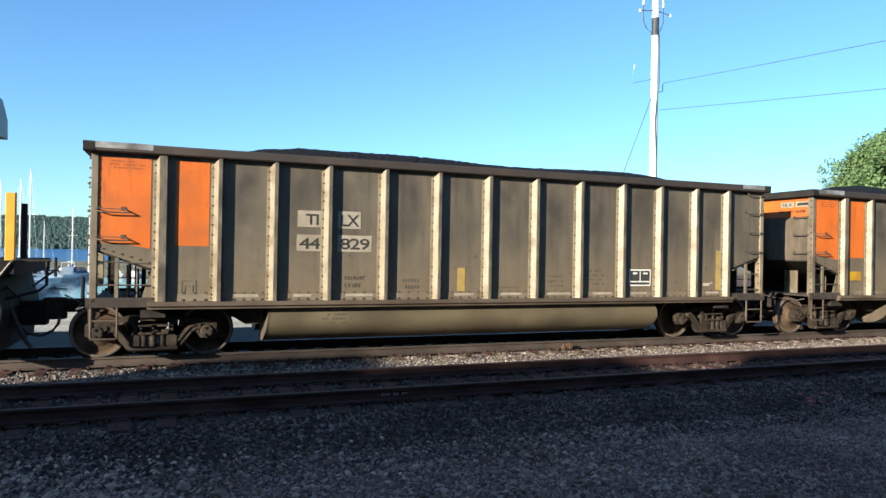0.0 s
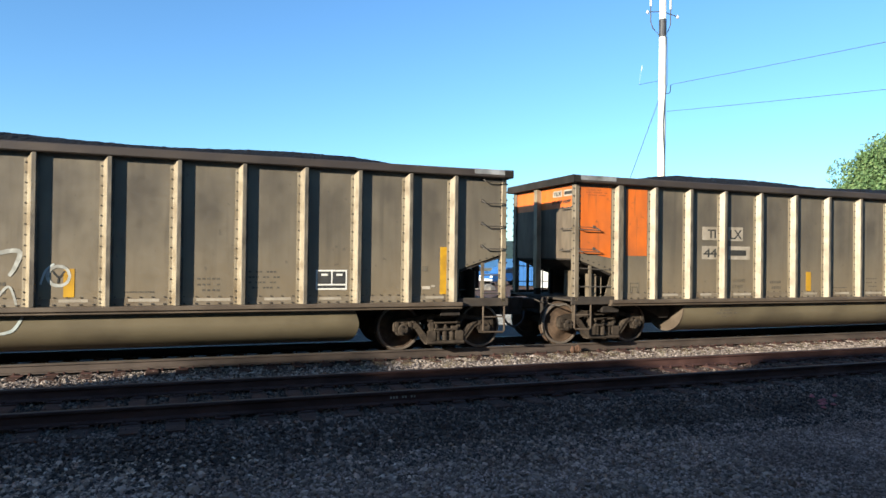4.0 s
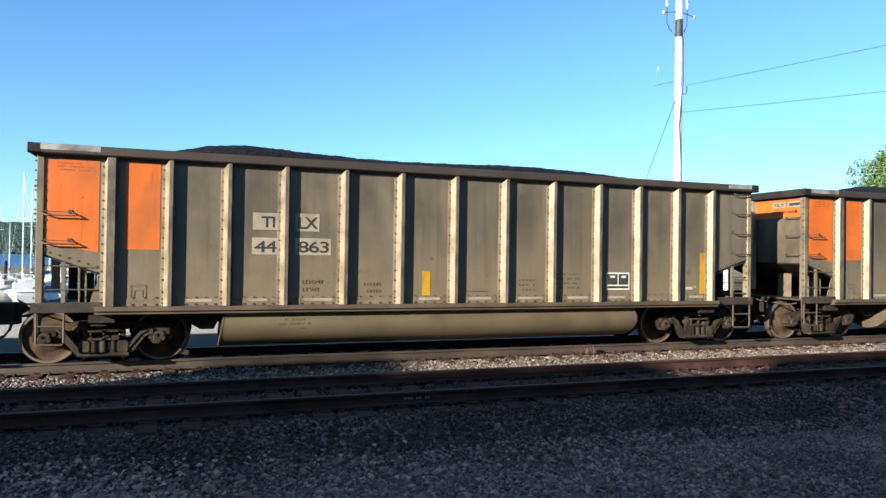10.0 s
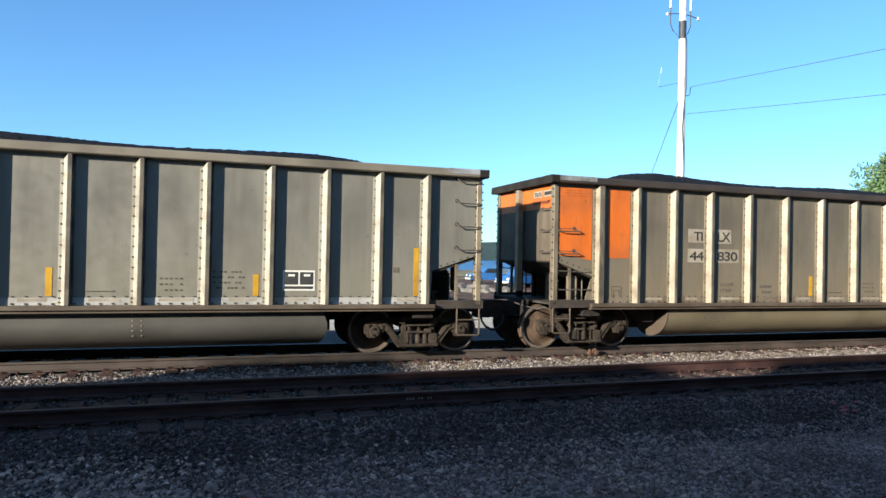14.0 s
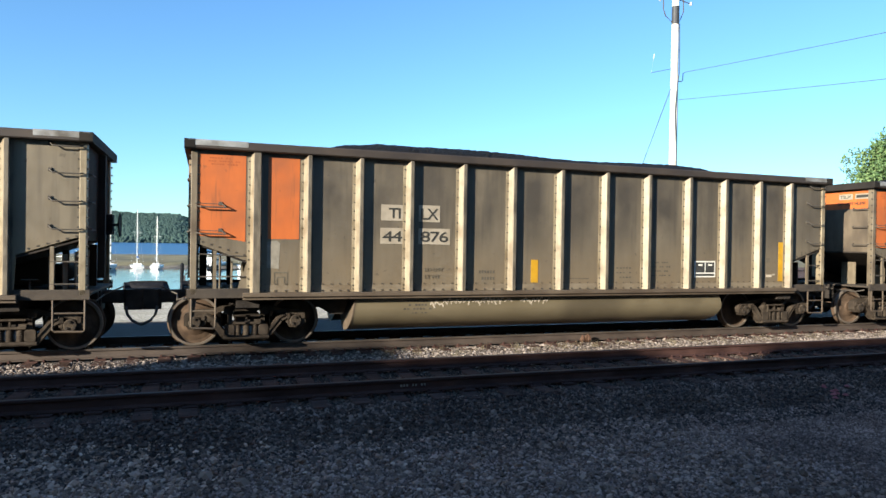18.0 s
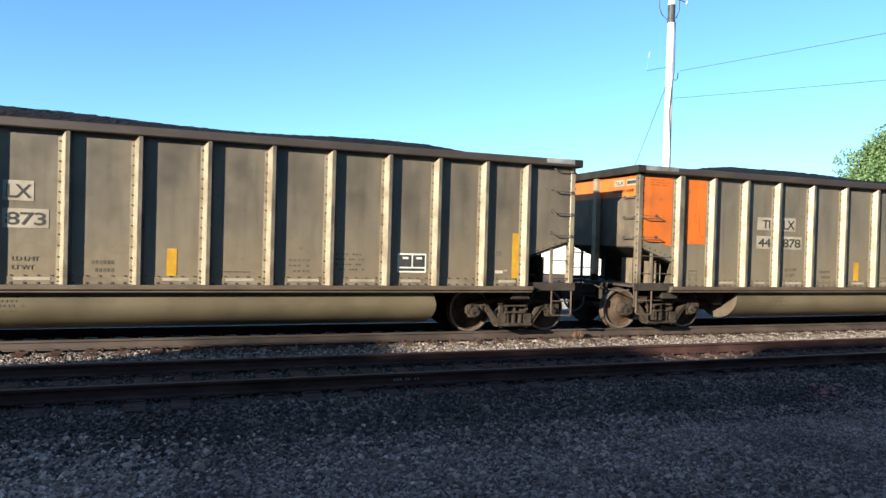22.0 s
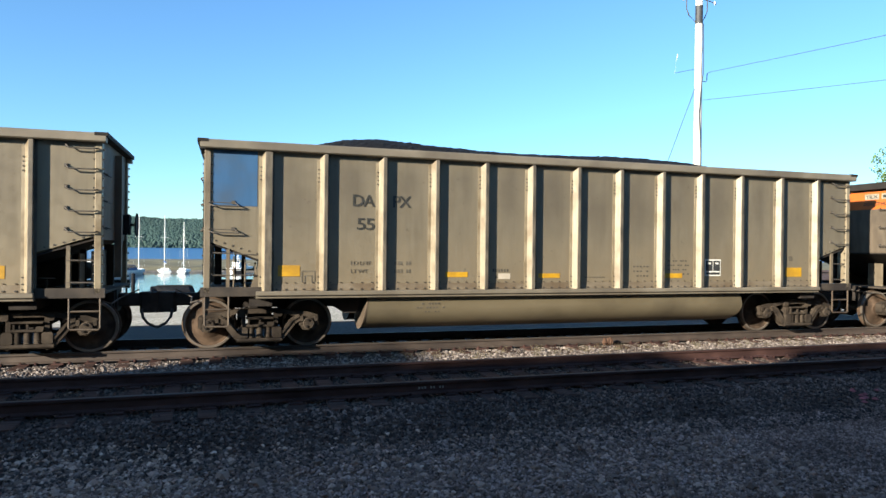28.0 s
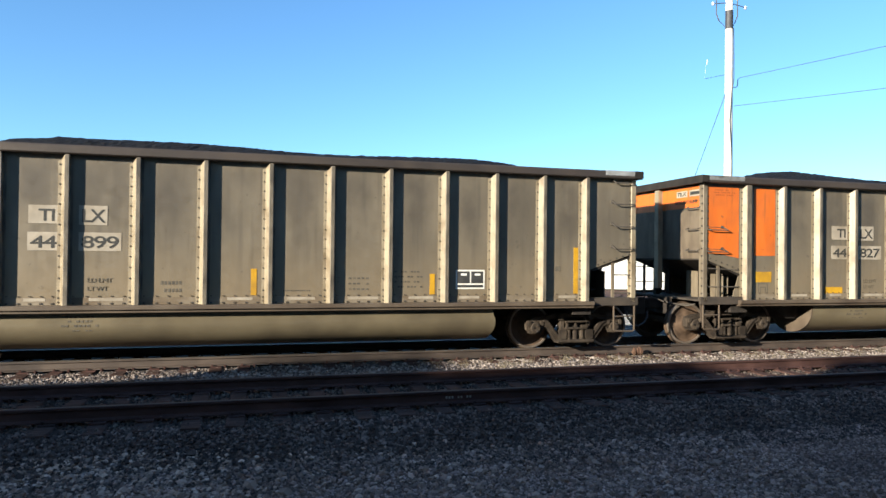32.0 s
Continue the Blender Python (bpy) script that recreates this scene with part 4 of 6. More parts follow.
        part("air_hose", Shape().tube(hose, 0.026, 8), ["cable"], car, "looped rubber brake hose")
    bogie(car, 0.889)
    bogie(car, 0.889 + TC)
    # paint, end lettering
    if paint == "orange":
        s = Shape().prism([(0.03, 2.02), (0.03, 3.45), (0.83, 3.45), (0.83, 1.92), (0.45, 1.99)], 1, -PY - 0.004, -PY)
        part("painted_panel", s, ["orange"], car, "orange painted end panel")
        s = Shape()
        for q, (a, b) in enumerate(((0.17, 0.60), (0.20, 0.74), (0.20, 0.72))):
            for c in range(int((b - a) / 0.045)):
                if (c * 7 + q * 3) % 6: s.box(a + c * 0.045, a + c * 0.045 + 0.034, -PY - 0.0065, -PY - 0.003, 3.375 - q * 0.055, 3.400 - q * 0.055)
        tagged(part("end_lettering", s, ["rustline"], car, "three lines of small faded lettering"), kind="stuff")
        s = Shape().box(1.22, 1.775, -PY - 0.004, -PY, 1.98, 3.45)
        part("painted_panel", s, ["orange"], car, "orange painted panel")
    elif paint == "blue":
        part("painted_panel", Shape().box(0.06, 0.81, -PY - 0.004, -PY, 2.53, 3.51), ["blue"], car, "blue painted end panel")
    else:
        part("painted_panel", Shape().prism([(0.03, 2.02), (0.03, 3.48), (0.83, 3.48), (0.83, 1.92)], 1, -PY - 0.004, -PY), ["green"], car, "green painted end panel")
    part("painted_end", Shape().box(-0.048, -0.044, -PY + 0.13, PY - 0.13, 2.66 if paint == "blue" else 3.02, 3.49), [paint], car, f"{paint} painted upper end sheet")
    if paint == "blue":
        sign_letters("DAPX", car, -0.62, 3.36, 0.11, 0.46, "clean_white")
        s = Shape()
        for q in range(5):
            for c in range(4 + q % 2):
                s.box(-0.056, -0.052, -0.74 - c * 0.10 - (q == 0) * 0.05, -0.66 - c * 0.10 - (q == 0) * 0.05, 3.24 - q * 0.085, 3.28 - q * 0.085)
        tagged(part("end_lettering", s, ["white"], car, "lines of small white lettering"), kind="stuff")
    else:
        for a, c, tx in ((-0.88, -0.48, "TILX"), (-1.40, -0.95, "")):
            e = part("end_plate", Shape().box(-0.056, -0.052, a, c, 3.27, 3.41), ["white"], car, "white plate with dark lettering")
            if tx: sign_letters(tx, e, c - 0.03, 3.30, 0.085, c - a - 0.06)
            else: part("lettering", Shape().box(-0.060, -0.057, a + 0.04, c - 0.04, 3.305, 3.375), ["letter"], e)
        sign_letters("DO NOT HUMP", car, -0.45, 3.12, 0.075, 0.80)
    # white strips along the foot of the panels, data lettering
    for i in range(2, 13 if paint == "orange" else 2):
        w = edges[i + 1] - edges[i]
        if i % 6 == 5: continue
        part("reflective_strip", Shape().box(edges[i] + 0.32 + 0.05 * math.sin(i * 2.3), edges[i + 1] - 0.26 + 0.06 * math.sin(i * 1.7), -PY - 0.009, -PY - 0.005, 1.085, 1.135), ["white"], car)
    s = Shape()
    for q in range(3):
        for k in range(5):
            if (q * 5 + k * 3) % 7: s.box(8.56 + k * 0.08, 8.61 + k * 0.08, -PY - 0.004, -PY - 0.001, 1.26 + q * 0.10, 1.29 + q * 0.10)
    for q in range(4):
        for k in range(9):
            if (q * 3 + k * 5) % 7 > 1: s.box(9.42 + k * 0.062, 9.465 + k * 0.062, -PY - 0.004, -PY - 0.001, 1.30 + q * 0.095, 1.33 + q * 0.095)
    for k in range(12): s.box(7.40 + k * 0.04, 7.43 + k * 0.04, -PY - 0.004, -PY - 0.001, 1.24, 1.26)
    for q, n in ((0, 6), (1, 5)):
        for k in range(n): s.box(5.34 + q * 0.06 + k * 0.06, 5.38 + q * 0.06 + k * 0.06, -PY - 0.004, -PY - 0.001, 1.36 - q * 0.13, 1.42 - q * 0.13)
    tagged(part("data_lettering", s, ["stencil"], car), kind="stuff")
    x, w = (10.62, 0.58) if paint == "orange" else (10.38, 0.42) if paint == "blue" else (10.68, 0.47)
    s = Shape().box(x, x + w, -PY - 0.005, -PY - 0.002, 1.27, 1.64)
    for a, c, z0, z1 in ((0.05, 0.48, 1.38, 1.61), (0.53, 0.95, 1.38, 1.61), (0.05, 0.95, 1.30, 1.35)): s.box(x + a * w, x + c * w, -PY - 0.008, -PY - 0.004, z0, z1, 1)
    for a in (0.17, 0.65): s.box(x + a * w, x + (a + 0.2) * w, -PY - 0.010, -PY - 0.007, 1.53, 1.57)
    part("data_panel", s, ["spraywhite", "black"], car, "black service panel framed in white")
    s = Shape()                                       # small boxed stencil
    x = 1.33 if paint == "orange" else 1.60
    for a, c, z0, z1 in ((0, 0.25, 1.36, 1.385), (0, 0.02, 1.17, 1.36), (0.23, 0.25, 1.17, 1.36), (0.05, 0.20, 1.28, 1.30), (0.05, 0.07, 1.17, 1.28), (0.18, 0.20, 1.17, 1.28)): s.box(x + a, x + c, -PY - 0.006, -PY - 0.002, z0, z1)
    s.box(12.68, 12.80, -PY - 0.006, -PY - 0.002, 1.62, 1.72)
    part("boxed_stencil", s, ["faint"], car)
    strips = {"orange": (), "blue": ((1.18, 1.57, 1.28, 1.48), (4.35, 4.81, 1.26, 1.36), (6.34, 6.82, 1.24, 1.33), (9.34, 9.79, 1.23, 1.33), (12.61, 13.07, 1.25, 1.46)),
              "green": ((1.24, 1.74, 1.19, 1.33), (2.17, 2.53, 1.20, 1.32), (4.20, 4.66, 1.20, 1.32), (6.36, 6.83, 1.20, 1.33), (7.44, 7.92, 1.20, 1.33), (9.62, 10.11, 1.20, 1.33), (11.77, 12.23, 1.21, 1.33), (12.63, 13.17, 1.21, 1.33))}[paint]
    for a, c, z0, z1 in strips:
        part("yellow_sticker", Shape().box(a, c, -PY - 0.006, -PY - 0.001, z0, z1), ["lemon" if paint == "green" else "yellow"], car)
    if paint == "blue": part("white_sticker", Shape().box(5.46, 5.72, -PY - 0.006, -PY - 0.001, 1.22, 1.33), ["clean_white"], car)
    if paint == "blue":
        for p in car.children:
            if not p.name.startswith(("bogie", "coupler", "cut_lever", "air_hose")): p.location.z += LIFT
    return car


def coal_for(car, k):
    part("coal_load", coal_mesh(k % 5, 0.0 if k in (17, 20, 21, 22, 26, 30, 31) else 0.6), None, car, "heaped black coal", (0, 0, LIFT if TRAIN[k][0] == "b" else 0.0))


def letters(car, text, x, z, h, w, material, parent=None):
    me = text_mesh(text, h / 0.73, w, 0.030 if h > 0.1 else 0.006)
    me.materials.append(M[material])
    return part("lettering", me, None, parent or car, "", (x, -PY - 0.0085, z))


PLATES = ((3.31, 3.74, 2.37, 2.675, "TI"), (4.06, 4.495, 2.36, 2.685, "LX"), (3.30, 3.74, 1.925, 2.23, "44"), (4.06, 4.715, 1.925, 2.235, None))


def mark_orange(car, number, plates=True, stickers="v"):
    for x0, x1, z0, z1, tx in PLATES:
        host = car
        if plates or z0 < 2.0:
            host = part("stencil_plate", Shape().box(x0, x1, -PY - 0.006, -PY - 0.001, z0, z1), ["white"], car, "white stencil plate")
        tx = tx or number
        if not tx:
            part("lettering", Shape().box(x0 + 0.06, x1 - 0.12, -PY - 0.012, -PY - 0.005, z0 + 0.09, z1 - 0.09), ["letter"], host)
            continue
        ox, wd = {"TI": (3.46, 0.23), "LX": (4.115, 0.345), "44": (3.345, 0.38)}.get(tx, (4.105, 0.565))
        letters(car, tx, ox, z0 + 0.048, z1 - z0 - 0.10, wd, "letter", host)
    letters(car, "LD LMT", 4.20, 1.40, 0.075, 0.38, "faint"); letters(car, "LT WT", 4.20, 1.26, 0.075, 0.31, "faint")
    if stickers == "v":
        part("white_sticker", Shape().box(12.69, 12.86, -PY - 0.006, -PY - 0.001, 1.27, 1.33), ["clean_white"], car, "small white service sticker")
        part("white_sticker", Shape().box(12.88, 12.96, -PY - 0.006, -PY - 0.001, 1.31, 1.35), ["white"], car)
    if stickers == "w":
        for a, z1 in ((6.80, 1.64), (10.07, 1.56), (13.06, 2.10)): part("yellow_sticker", Shape().box(a + 0.03, a + 0.13, -PY - 0.006, -PY - 0.001, 1.17, z1), ["yellow"], car)
    elif stickers == "v":
        part("yellow_sticker", Shape().box(6.50, 6.66, -PY - 0.006, -PY - 0.001, 1.17, 1.64), ["yellow"], car)
        part("yellow_sticker", Shape().box(13.06, 13.20, -PY - 0.006, -PY - 0.001, 1.17, 2.10), ["yellow"], car)
    else:
        for a, b, z0, z1 in ((1.26, 1.68, 1.40, 1.63), (3.12, 3.61, 1.15, 1.29), (6.28, 6.80, 1.17, 1.28), (8.50, 8.99, 1.16, 1.29), (10.70, 11.15, 1.15, 1.26), (12.63, 13.12, 1.37, 1.58)):
            part("yellow_sticker", Shape().box(a, b, -PY - 0.006, -PY - 0.001, z0, z1), ["yellow"], car)


def mark_dark(car, a, b, c, d, z0):
    """Dark lettering straight on the sheet, two words parted by a rib."""
    blue = a == "DA"
    o = LIFT if blue else 0.0
    for tx, x, z, w in ((a, 2.53 if blue else 2.46, z0, 0.41 if blue else 0.24), (b, 3.30 if blue else 3.07, z0, 0.345), (c, 2.61 if blue else 2.28, z0 - 0.44 if blue else z0 - 0.47, 0.33), (d, 3.26 if blue else 3.02, z0 - 0.44 if blue else z0 - 0.47, 0.17 if blue else 0.58)):
        if not tx: continue
        letters(car, tx, x, z, 0.225, w, "letter")
    for tx, x, z, w in (("LD LMT", 2.50, 1.49, 0.38), ("LT WT", 2.50, 1.34, 0.32)): letters(car, tx, x - 0.26 * (not blue), z + o, 0.075, w, "faint")
    s = Shape()
    for q in range(6):
        for z in (1.49, 1.34):
            if q != 3: s.box(3.34 + q * 0.055 - 0.26 * (not blue), 3.38 + q * 0.055 - 0.26 * (not blue), -PY - 0.006, -PY - 0.002, z + o, z + 0.07 + o)
    part("data_lettering", s, ["faint"], car)


TRAIN = [("o", "829", "v"), ("o", "797", "h"), ("o", "807", "h"), ("o", "880", "h"), ("o", "857", "v"), ("o", "", "v"), ("o", "841", "v"), ("o", "822", "v"),
         ("g", "696", ""), ("o", "901", "v"), ("o", "831", "h"), ("o", "863", "v"), ("o", "912", "v"), ("o", "881", "v"), ("o", "828", "v"), ("o", "874", "w"),
         ("o", "830", "w"), ("b", "6", ""), ("o", "", "v"), ("o", "838", "v"), ("o", "876", "v"), ("o", "885", "h"), ("b", "4", ""), ("o", "896", "v"),
         ("o", "873", "v"), ("o", "878", "v"), ("o", "813", "v"), ("o", "812", "h"), ("o", "", "v"), ("o", "914", "h"), ("b", "2", ""), ("b", "", ""),
         ("o", "844", "v"), ("o", "887", "v"), ("o", "804", "h"), ("o", "899", "w"), ("o", "827", "h")]
X0 = -1.398


def build_train():
    protos = {"o": coal_car("orange"), "b": coal_car("blue"), "g": coal_car("green")}
    used, cars = set(), []
    for k, (kind, num, st) in enumerate(TRAIN):
        m = pose(X0 + CAR * k, TRACK_Y, 0)
        if kind in used: car = copy_thing(BARE[kind], m)
        else:
            used.add(kind); car = protos[kind]; BARE[kind] = car; car.matrix_basis = m
        cars.append(car)
    for k, ((kind, num, st), car) in enumerate(zip(TRAIN, cars)):
        coal_for(car, k)
        sheet = "silverpanel" if k == 15 else "dirtypanel" if k in (0, 1, 2, 10, 20, 21, 27) else "palepanel" if k in (3, 6, 16, 25, 26, 28, 29, 34) else ""
        for p in list(car.children):
            if k in (1, 2, 20, 21, 27) and p.name.startswith("reflective_strip"): bpy.data.objects.remove(p); continue
            if k in (2, 13, 20, 21, 23, 27, 33) and p.name.startswith("painted_"):
                p.material_slots[0].link = 'OBJECT'; p.material_slots[0].material = M["dullorange"]
            if sheet and p.name.startswith("side_panel") or k == 15 and p.name.startswith(("tub", "top_chord")):
                p.material_slots[0].link = 'OBJECT'; p.material_slots[0].material = M["silvertub" if p.name.startswith("tub") else "palechord" if p.name.startswith("top_chord") else sheet]
            if k == 15 and p.name.startswith(("rib", "side_panel")) and len(p.material_slots) > 2:
                i, nm = (0, "silverrib") if p.name.startswith("rib") else (2, "whitefoot")
                p.material_slots[i].link = 'OBJECT'; p.material_slots[i].material = M[nm]
        if k == 15:
            s = Shape()
            for x in (8.14, 8.28):
                for z in (0.84, 0.75, 0.66, 0.57, 0.48): s.lathe([(0.012, -0.006), (0.012, 0.004), (0.003, 0.006)], 1, (x, tub_y(z) + 0.006, z), 6)
            tagged(part("seam_rivets", s, ["white"], car, "rivets of the tub's middle seam"), kind="stuff")
        if k in (20, 23, 24, 26, 32): part("bare_patch", Shape().prism([(1.21, 1.46), (1.42, 1.44), (1.44, 1.90), (1.38, 1.95), (1.21, 1.93)], 1, -PY - 0.003, -PY), ["barepatch"], car, "pale wiped patch on the sheet")
        if kind == "o": mark_orange(car, num, num != "797", st)
        if k in GRAFFITI: GRAFFITI[k](car)
        if k in (0, 12):
            for p in car.children:
                if p.name.startswith("yellow_sticker"): p.material_slots[0].link = 'OBJECT'; p.material_slots[0].material = M["fadedyellow"]
        if kind == "b": mark_dark(car, "DA", "PX", "55", num, 2.59 + LIFT)
        elif kind == "g": mark_dark(car, "TI", "LX", "43", num, 2.33)
    return cars


BARE = {}


def scrawl(car, x0, x1, z0, z1, n, material, r, seed, y=None):
    """An unreadable spray tag: a looping painted line."""
    rng = random.Random(seed)
    yy = -PY - 0.008 if y is None else y
    for q in range(n):
        a = x0 + (x1 - x0) * q / n
        w = (x1 - x0) / n * 1.25
        ph = rng.uniform(0, 6)
        pts = []
        for i in range(22):
            t = i / 21
            pts.append((a + w * t + 0.18 * w * math.sin(7 * t + ph), yy, (z0 + z1) / 2 + (z1 - z0) / 2 * math.sin(ph + t * rng.uniform(5.6, 6.4) * 1.4) * (0.7 + 0.3 * math.cos(3 * t + q))))
        s = Shape()
        for (xa, _, za), (xb, _, zb) in zip(pts, pts[1:]):
            nx, nz = za - zb, xb - xa
            l = math.hypot(nx, nz) or 1
            nx, nz = nx / l * r, nz / l * r
            s.add([(xa - nx, yy, za - nz), (xa + nx, yy, za + nz), (xb + nx, yy, zb + nz), (xb - nx, yy, zb - nz)], [(0, 1, 2, 3)])
        part("spray_tag", s, [material], car, "sprayed tag")


def tub_y(z):
    """Where the near tub's skin lies at a height."""
    return -0.80 - 0.60 * (math.sqrt(max(0.02, 1 - ((0.69 - z) / 0.46) ** 2)) if z < 0.69 else 1) - 0.008


def stroke(car, pts, r, material, name="spray_tag", label="sprayed line", y=None, proud=0.008):
    """One sprayed line, smoothed through its turning points, tapering at both ends."""
    p = [Vector((a, 0, b)) for a, b in pts]
    path = []
    for k in range(len(p) - 1):
        a, b, c, d = p[max(k - 1, 0)], p[k], p[k + 1], p[min(k + 2, len(p) - 1)]
        for q in range(6):
            t = q / 6
            path.append(0.5 * (2 * b + (c - a) * t + (2 * a - 5 * b + 4 * c - d) * t * t + (3 * b - a - 3 * c + d) * t ** 3))
    path.append(p[-1])
    s, n = Shape(), len(path)
    v = []
    for k, q in enumerate(path):
        d = path[min(k + 1, n - 1)] - path[max(k - 1, 0)]
        l = math.hypot(d.x, d.z) or 1
        w = r * (0.75 + 0.25 * math.sin(math.pi * k / (n - 1)))
        for sg in (-1, 1):
            x, z = q.x - sg * d.z / l * w, q.z + sg * d.x / l * w
            v.append((x, (y(z) if y else -PY - proud), z))
    s.add(v, [(2 * k, 2 * k + 1, 2 * k + 3, 2 * k + 2) for k in range(n - 1)])
    return part(name, s, [material], car, label)


def cracks(car, x0, z0, x1, z1, seed, r=0.010):
    """A jagged thin black line inside a sprayed letter."""
    rng = random.Random(seed)
    n = 6
    stroke(car, [(x0 + (x1 - x0) * k / n + rng.uniform(-0.035, 0.035), z0 + (z1 - z0) * k / n + rng.uniform(-0.03, 0.03)) for k in range(n + 1)], r, "letter", "spray_line", "thin black sprayed line", None, 0.013)


def blobs(car):
    """Rounded white sprayed letter shapes with thin black outlines, one to a panel."""
    for x0, x1, z0, z1, flat, hole in ((4.08, 4.76, 1.02, 1.91, 0.5, (0.52, 0.60, 0.10, 0.14)), (5.17, 5.78, 1.01, 2.00, 0.62, (0.50, 0.70, 0.11, 0.10)), (6.37, 6.76, 1.02, 1.95, 0.7, None),
                                       (6.35, 6.74, 2.02, 2.22, 0.6, None), (7.36, 7.96, 1.02, 1.97, 0.6, None), (8.41, 9.12, 1.02, 2.03, 0.6, (0.32, 0.40, 0.33, 0.18))):
        w, h = x1 - x0, z1 - z0

        def ring(g):
            a, c = w / 2 + g, h / 2 + g
            return [((x0 + x1) / 2 + a * math.copysign(abs(math.cos(t)) ** flat, math.cos(t)) * (1 + 0.03 * math.sin(3 * t)), (z0 + z1) / 2 + c * math.copysign(abs(math.sin(t)) ** flat, math.sin(t))) for t in [i * math.pi / 14 for i in range(28)]]
        s = Shape().prism(ring(0.018), 1, -PY - 0.007, -PY - 0.001)
        s.prism(ring(0.007), 1, -PY - 0.009, -PY - 0.003, 1)
        s.prism(ring(-0.007), 1, -PY - 0.011, -PY - 0.004)
        if hole:
            cx, cz, a, c = x0 + hole[0] * w, z0 + hole[1] * h, hole[2] * w, hole[3] * h
            for k, slot, yy in ((1.0, 1, 0.0125), (0.86, 2, 0.0135)):
                s.prism([(cx + a * k * math.cos(t), cz + c * k * math.sin(t) * (1.1 if math.sin(t) > 0 else 0.9)) for t in [i * math.pi / 8 for i in range(16)]], 1, -PY - yy, -PY - 0.006, slot)
        part("spray_letter", s, ["spraywhite", "letter", "panel"], car, "rounded white sprayed shape with a black outline")
    for q in ((4.14, 1.86, 4.36, 1.64, 1), (4.36, 1.18, 4.60, 1.12, 2), (4.62, 1.42, 4.74, 1.50, 3), (5.50, 1.98, 5.52, 1.80, 4), (5.32, 1.66, 5.26, 1.46, 5), (5.26, 1.46, 5.60, 1.40, 6), (5.3, 1.08, 5.7, 1.06, 7),
              (6.44, 1.58, 6.70, 1.44, 8), (6.42, 1.32, 6.66, 1.40, 9), (6.58, 1.30, 6.60, 1.12, 10), (7.80, 1.90, 7.74, 1.72, 11), (7.66, 1.56, 7.64, 1.26, 12), (7.50, 1.48, 7.62, 1.22, 13), (7.80, 1.42, 7.66, 1.22, 14),
              (8.66, 1.78, 9.02, 1.74, 15), (8.72, 1.84, 8.98, 1.90, 16), (8.86, 1.72, 8.94, 1.60, 17), (8.80, 1.20, 9.06, 1.12, 18)):
        cracks(car, *q)
    for a, b in ((4.20, 4.66), (5.30, 5.72)):
        for z in (1.42, 1.24): part("stencil_patch", Shape().box(a, b - 0.06 * (z < 1.3), -PY - 0.0125, -PY - 0.011, z, z + 0.13), ["white"], car, "grey stencil patch")
    scrawl(car, 9.52, 10.20, 1.12, 2.08, 5, "faint", 0.013, 5)


def tag_thick(car):
    """Broad white strokes over two panels and down onto the tub, with a small round tag beside them."""
    for pts, r in ((((4.12, 1.56), (4.43, 1.72), (4.84, 1.89)), 0.06), (((5.20, 1.70), (5.51, 1.86), (5.86, 1.92), (5.82, 1.68), (5.73, 1.52)), 0.035), (((4.21, 1.50), (4.17, 1.28), (4.19, 1.06)), 0.03),
                   (((4.50, 1.08), (4.74, 1.26), (4.84, 1.30)), 0.04), (((5.06, 1.20), (5.09, 1.55), (5.19, 1.42), (5.25, 1.04), (5.52, 1.13), (5.73, 1.35), (5.84, 1.04)), 0.022)):
        stroke(car, pts, r, "softspray")
    for pts, r in ((((4.02, 0.90), (4.05, 0.72), (4.22, 0.56), (4.48, 0.54)), 0.05), (((4.48, 0.54), (4.72, 0.52), (4.95, 0.56)), 0.015), (((5.02, 0.57), (5.21, 0.66), (5.30, 0.86)), 0.03), (((5.38, 0.57), (5.52, 0.68), (5.57, 0.86)), 0.025), (((5.56, 0.58), (5.78, 0.64), (5.92, 0.86)), 0.025)):
        stroke(car, pts, r, "chalk", y=tub_y)
    ring = [(6.43 + 0.16 * math.cos(q * 0.63), 1.52 + 0.16 * math.sin(q * 0.63)) for q in range(11)]
    stroke(car, ring, 0.028, "softspray", label="small white sprayed ring")
    stroke(car, ((6.34, 1.60), (6.43, 1.50), (6.52, 1.60)), 0.014, "letter"); stroke(car, ((6.43, 1.50), (6.42, 1.40)), 0.014, "letter")
    stroke(car, ((6.17, 1.38), (6.24, 1.60), (6.36, 1.72)), 0.018, "chalk")
    stroke(car, ((1.30, 1.84), (1.36, 1.66), (1.30, 1.46)), 0.085, "barepatch", label="pale sprayed smear")


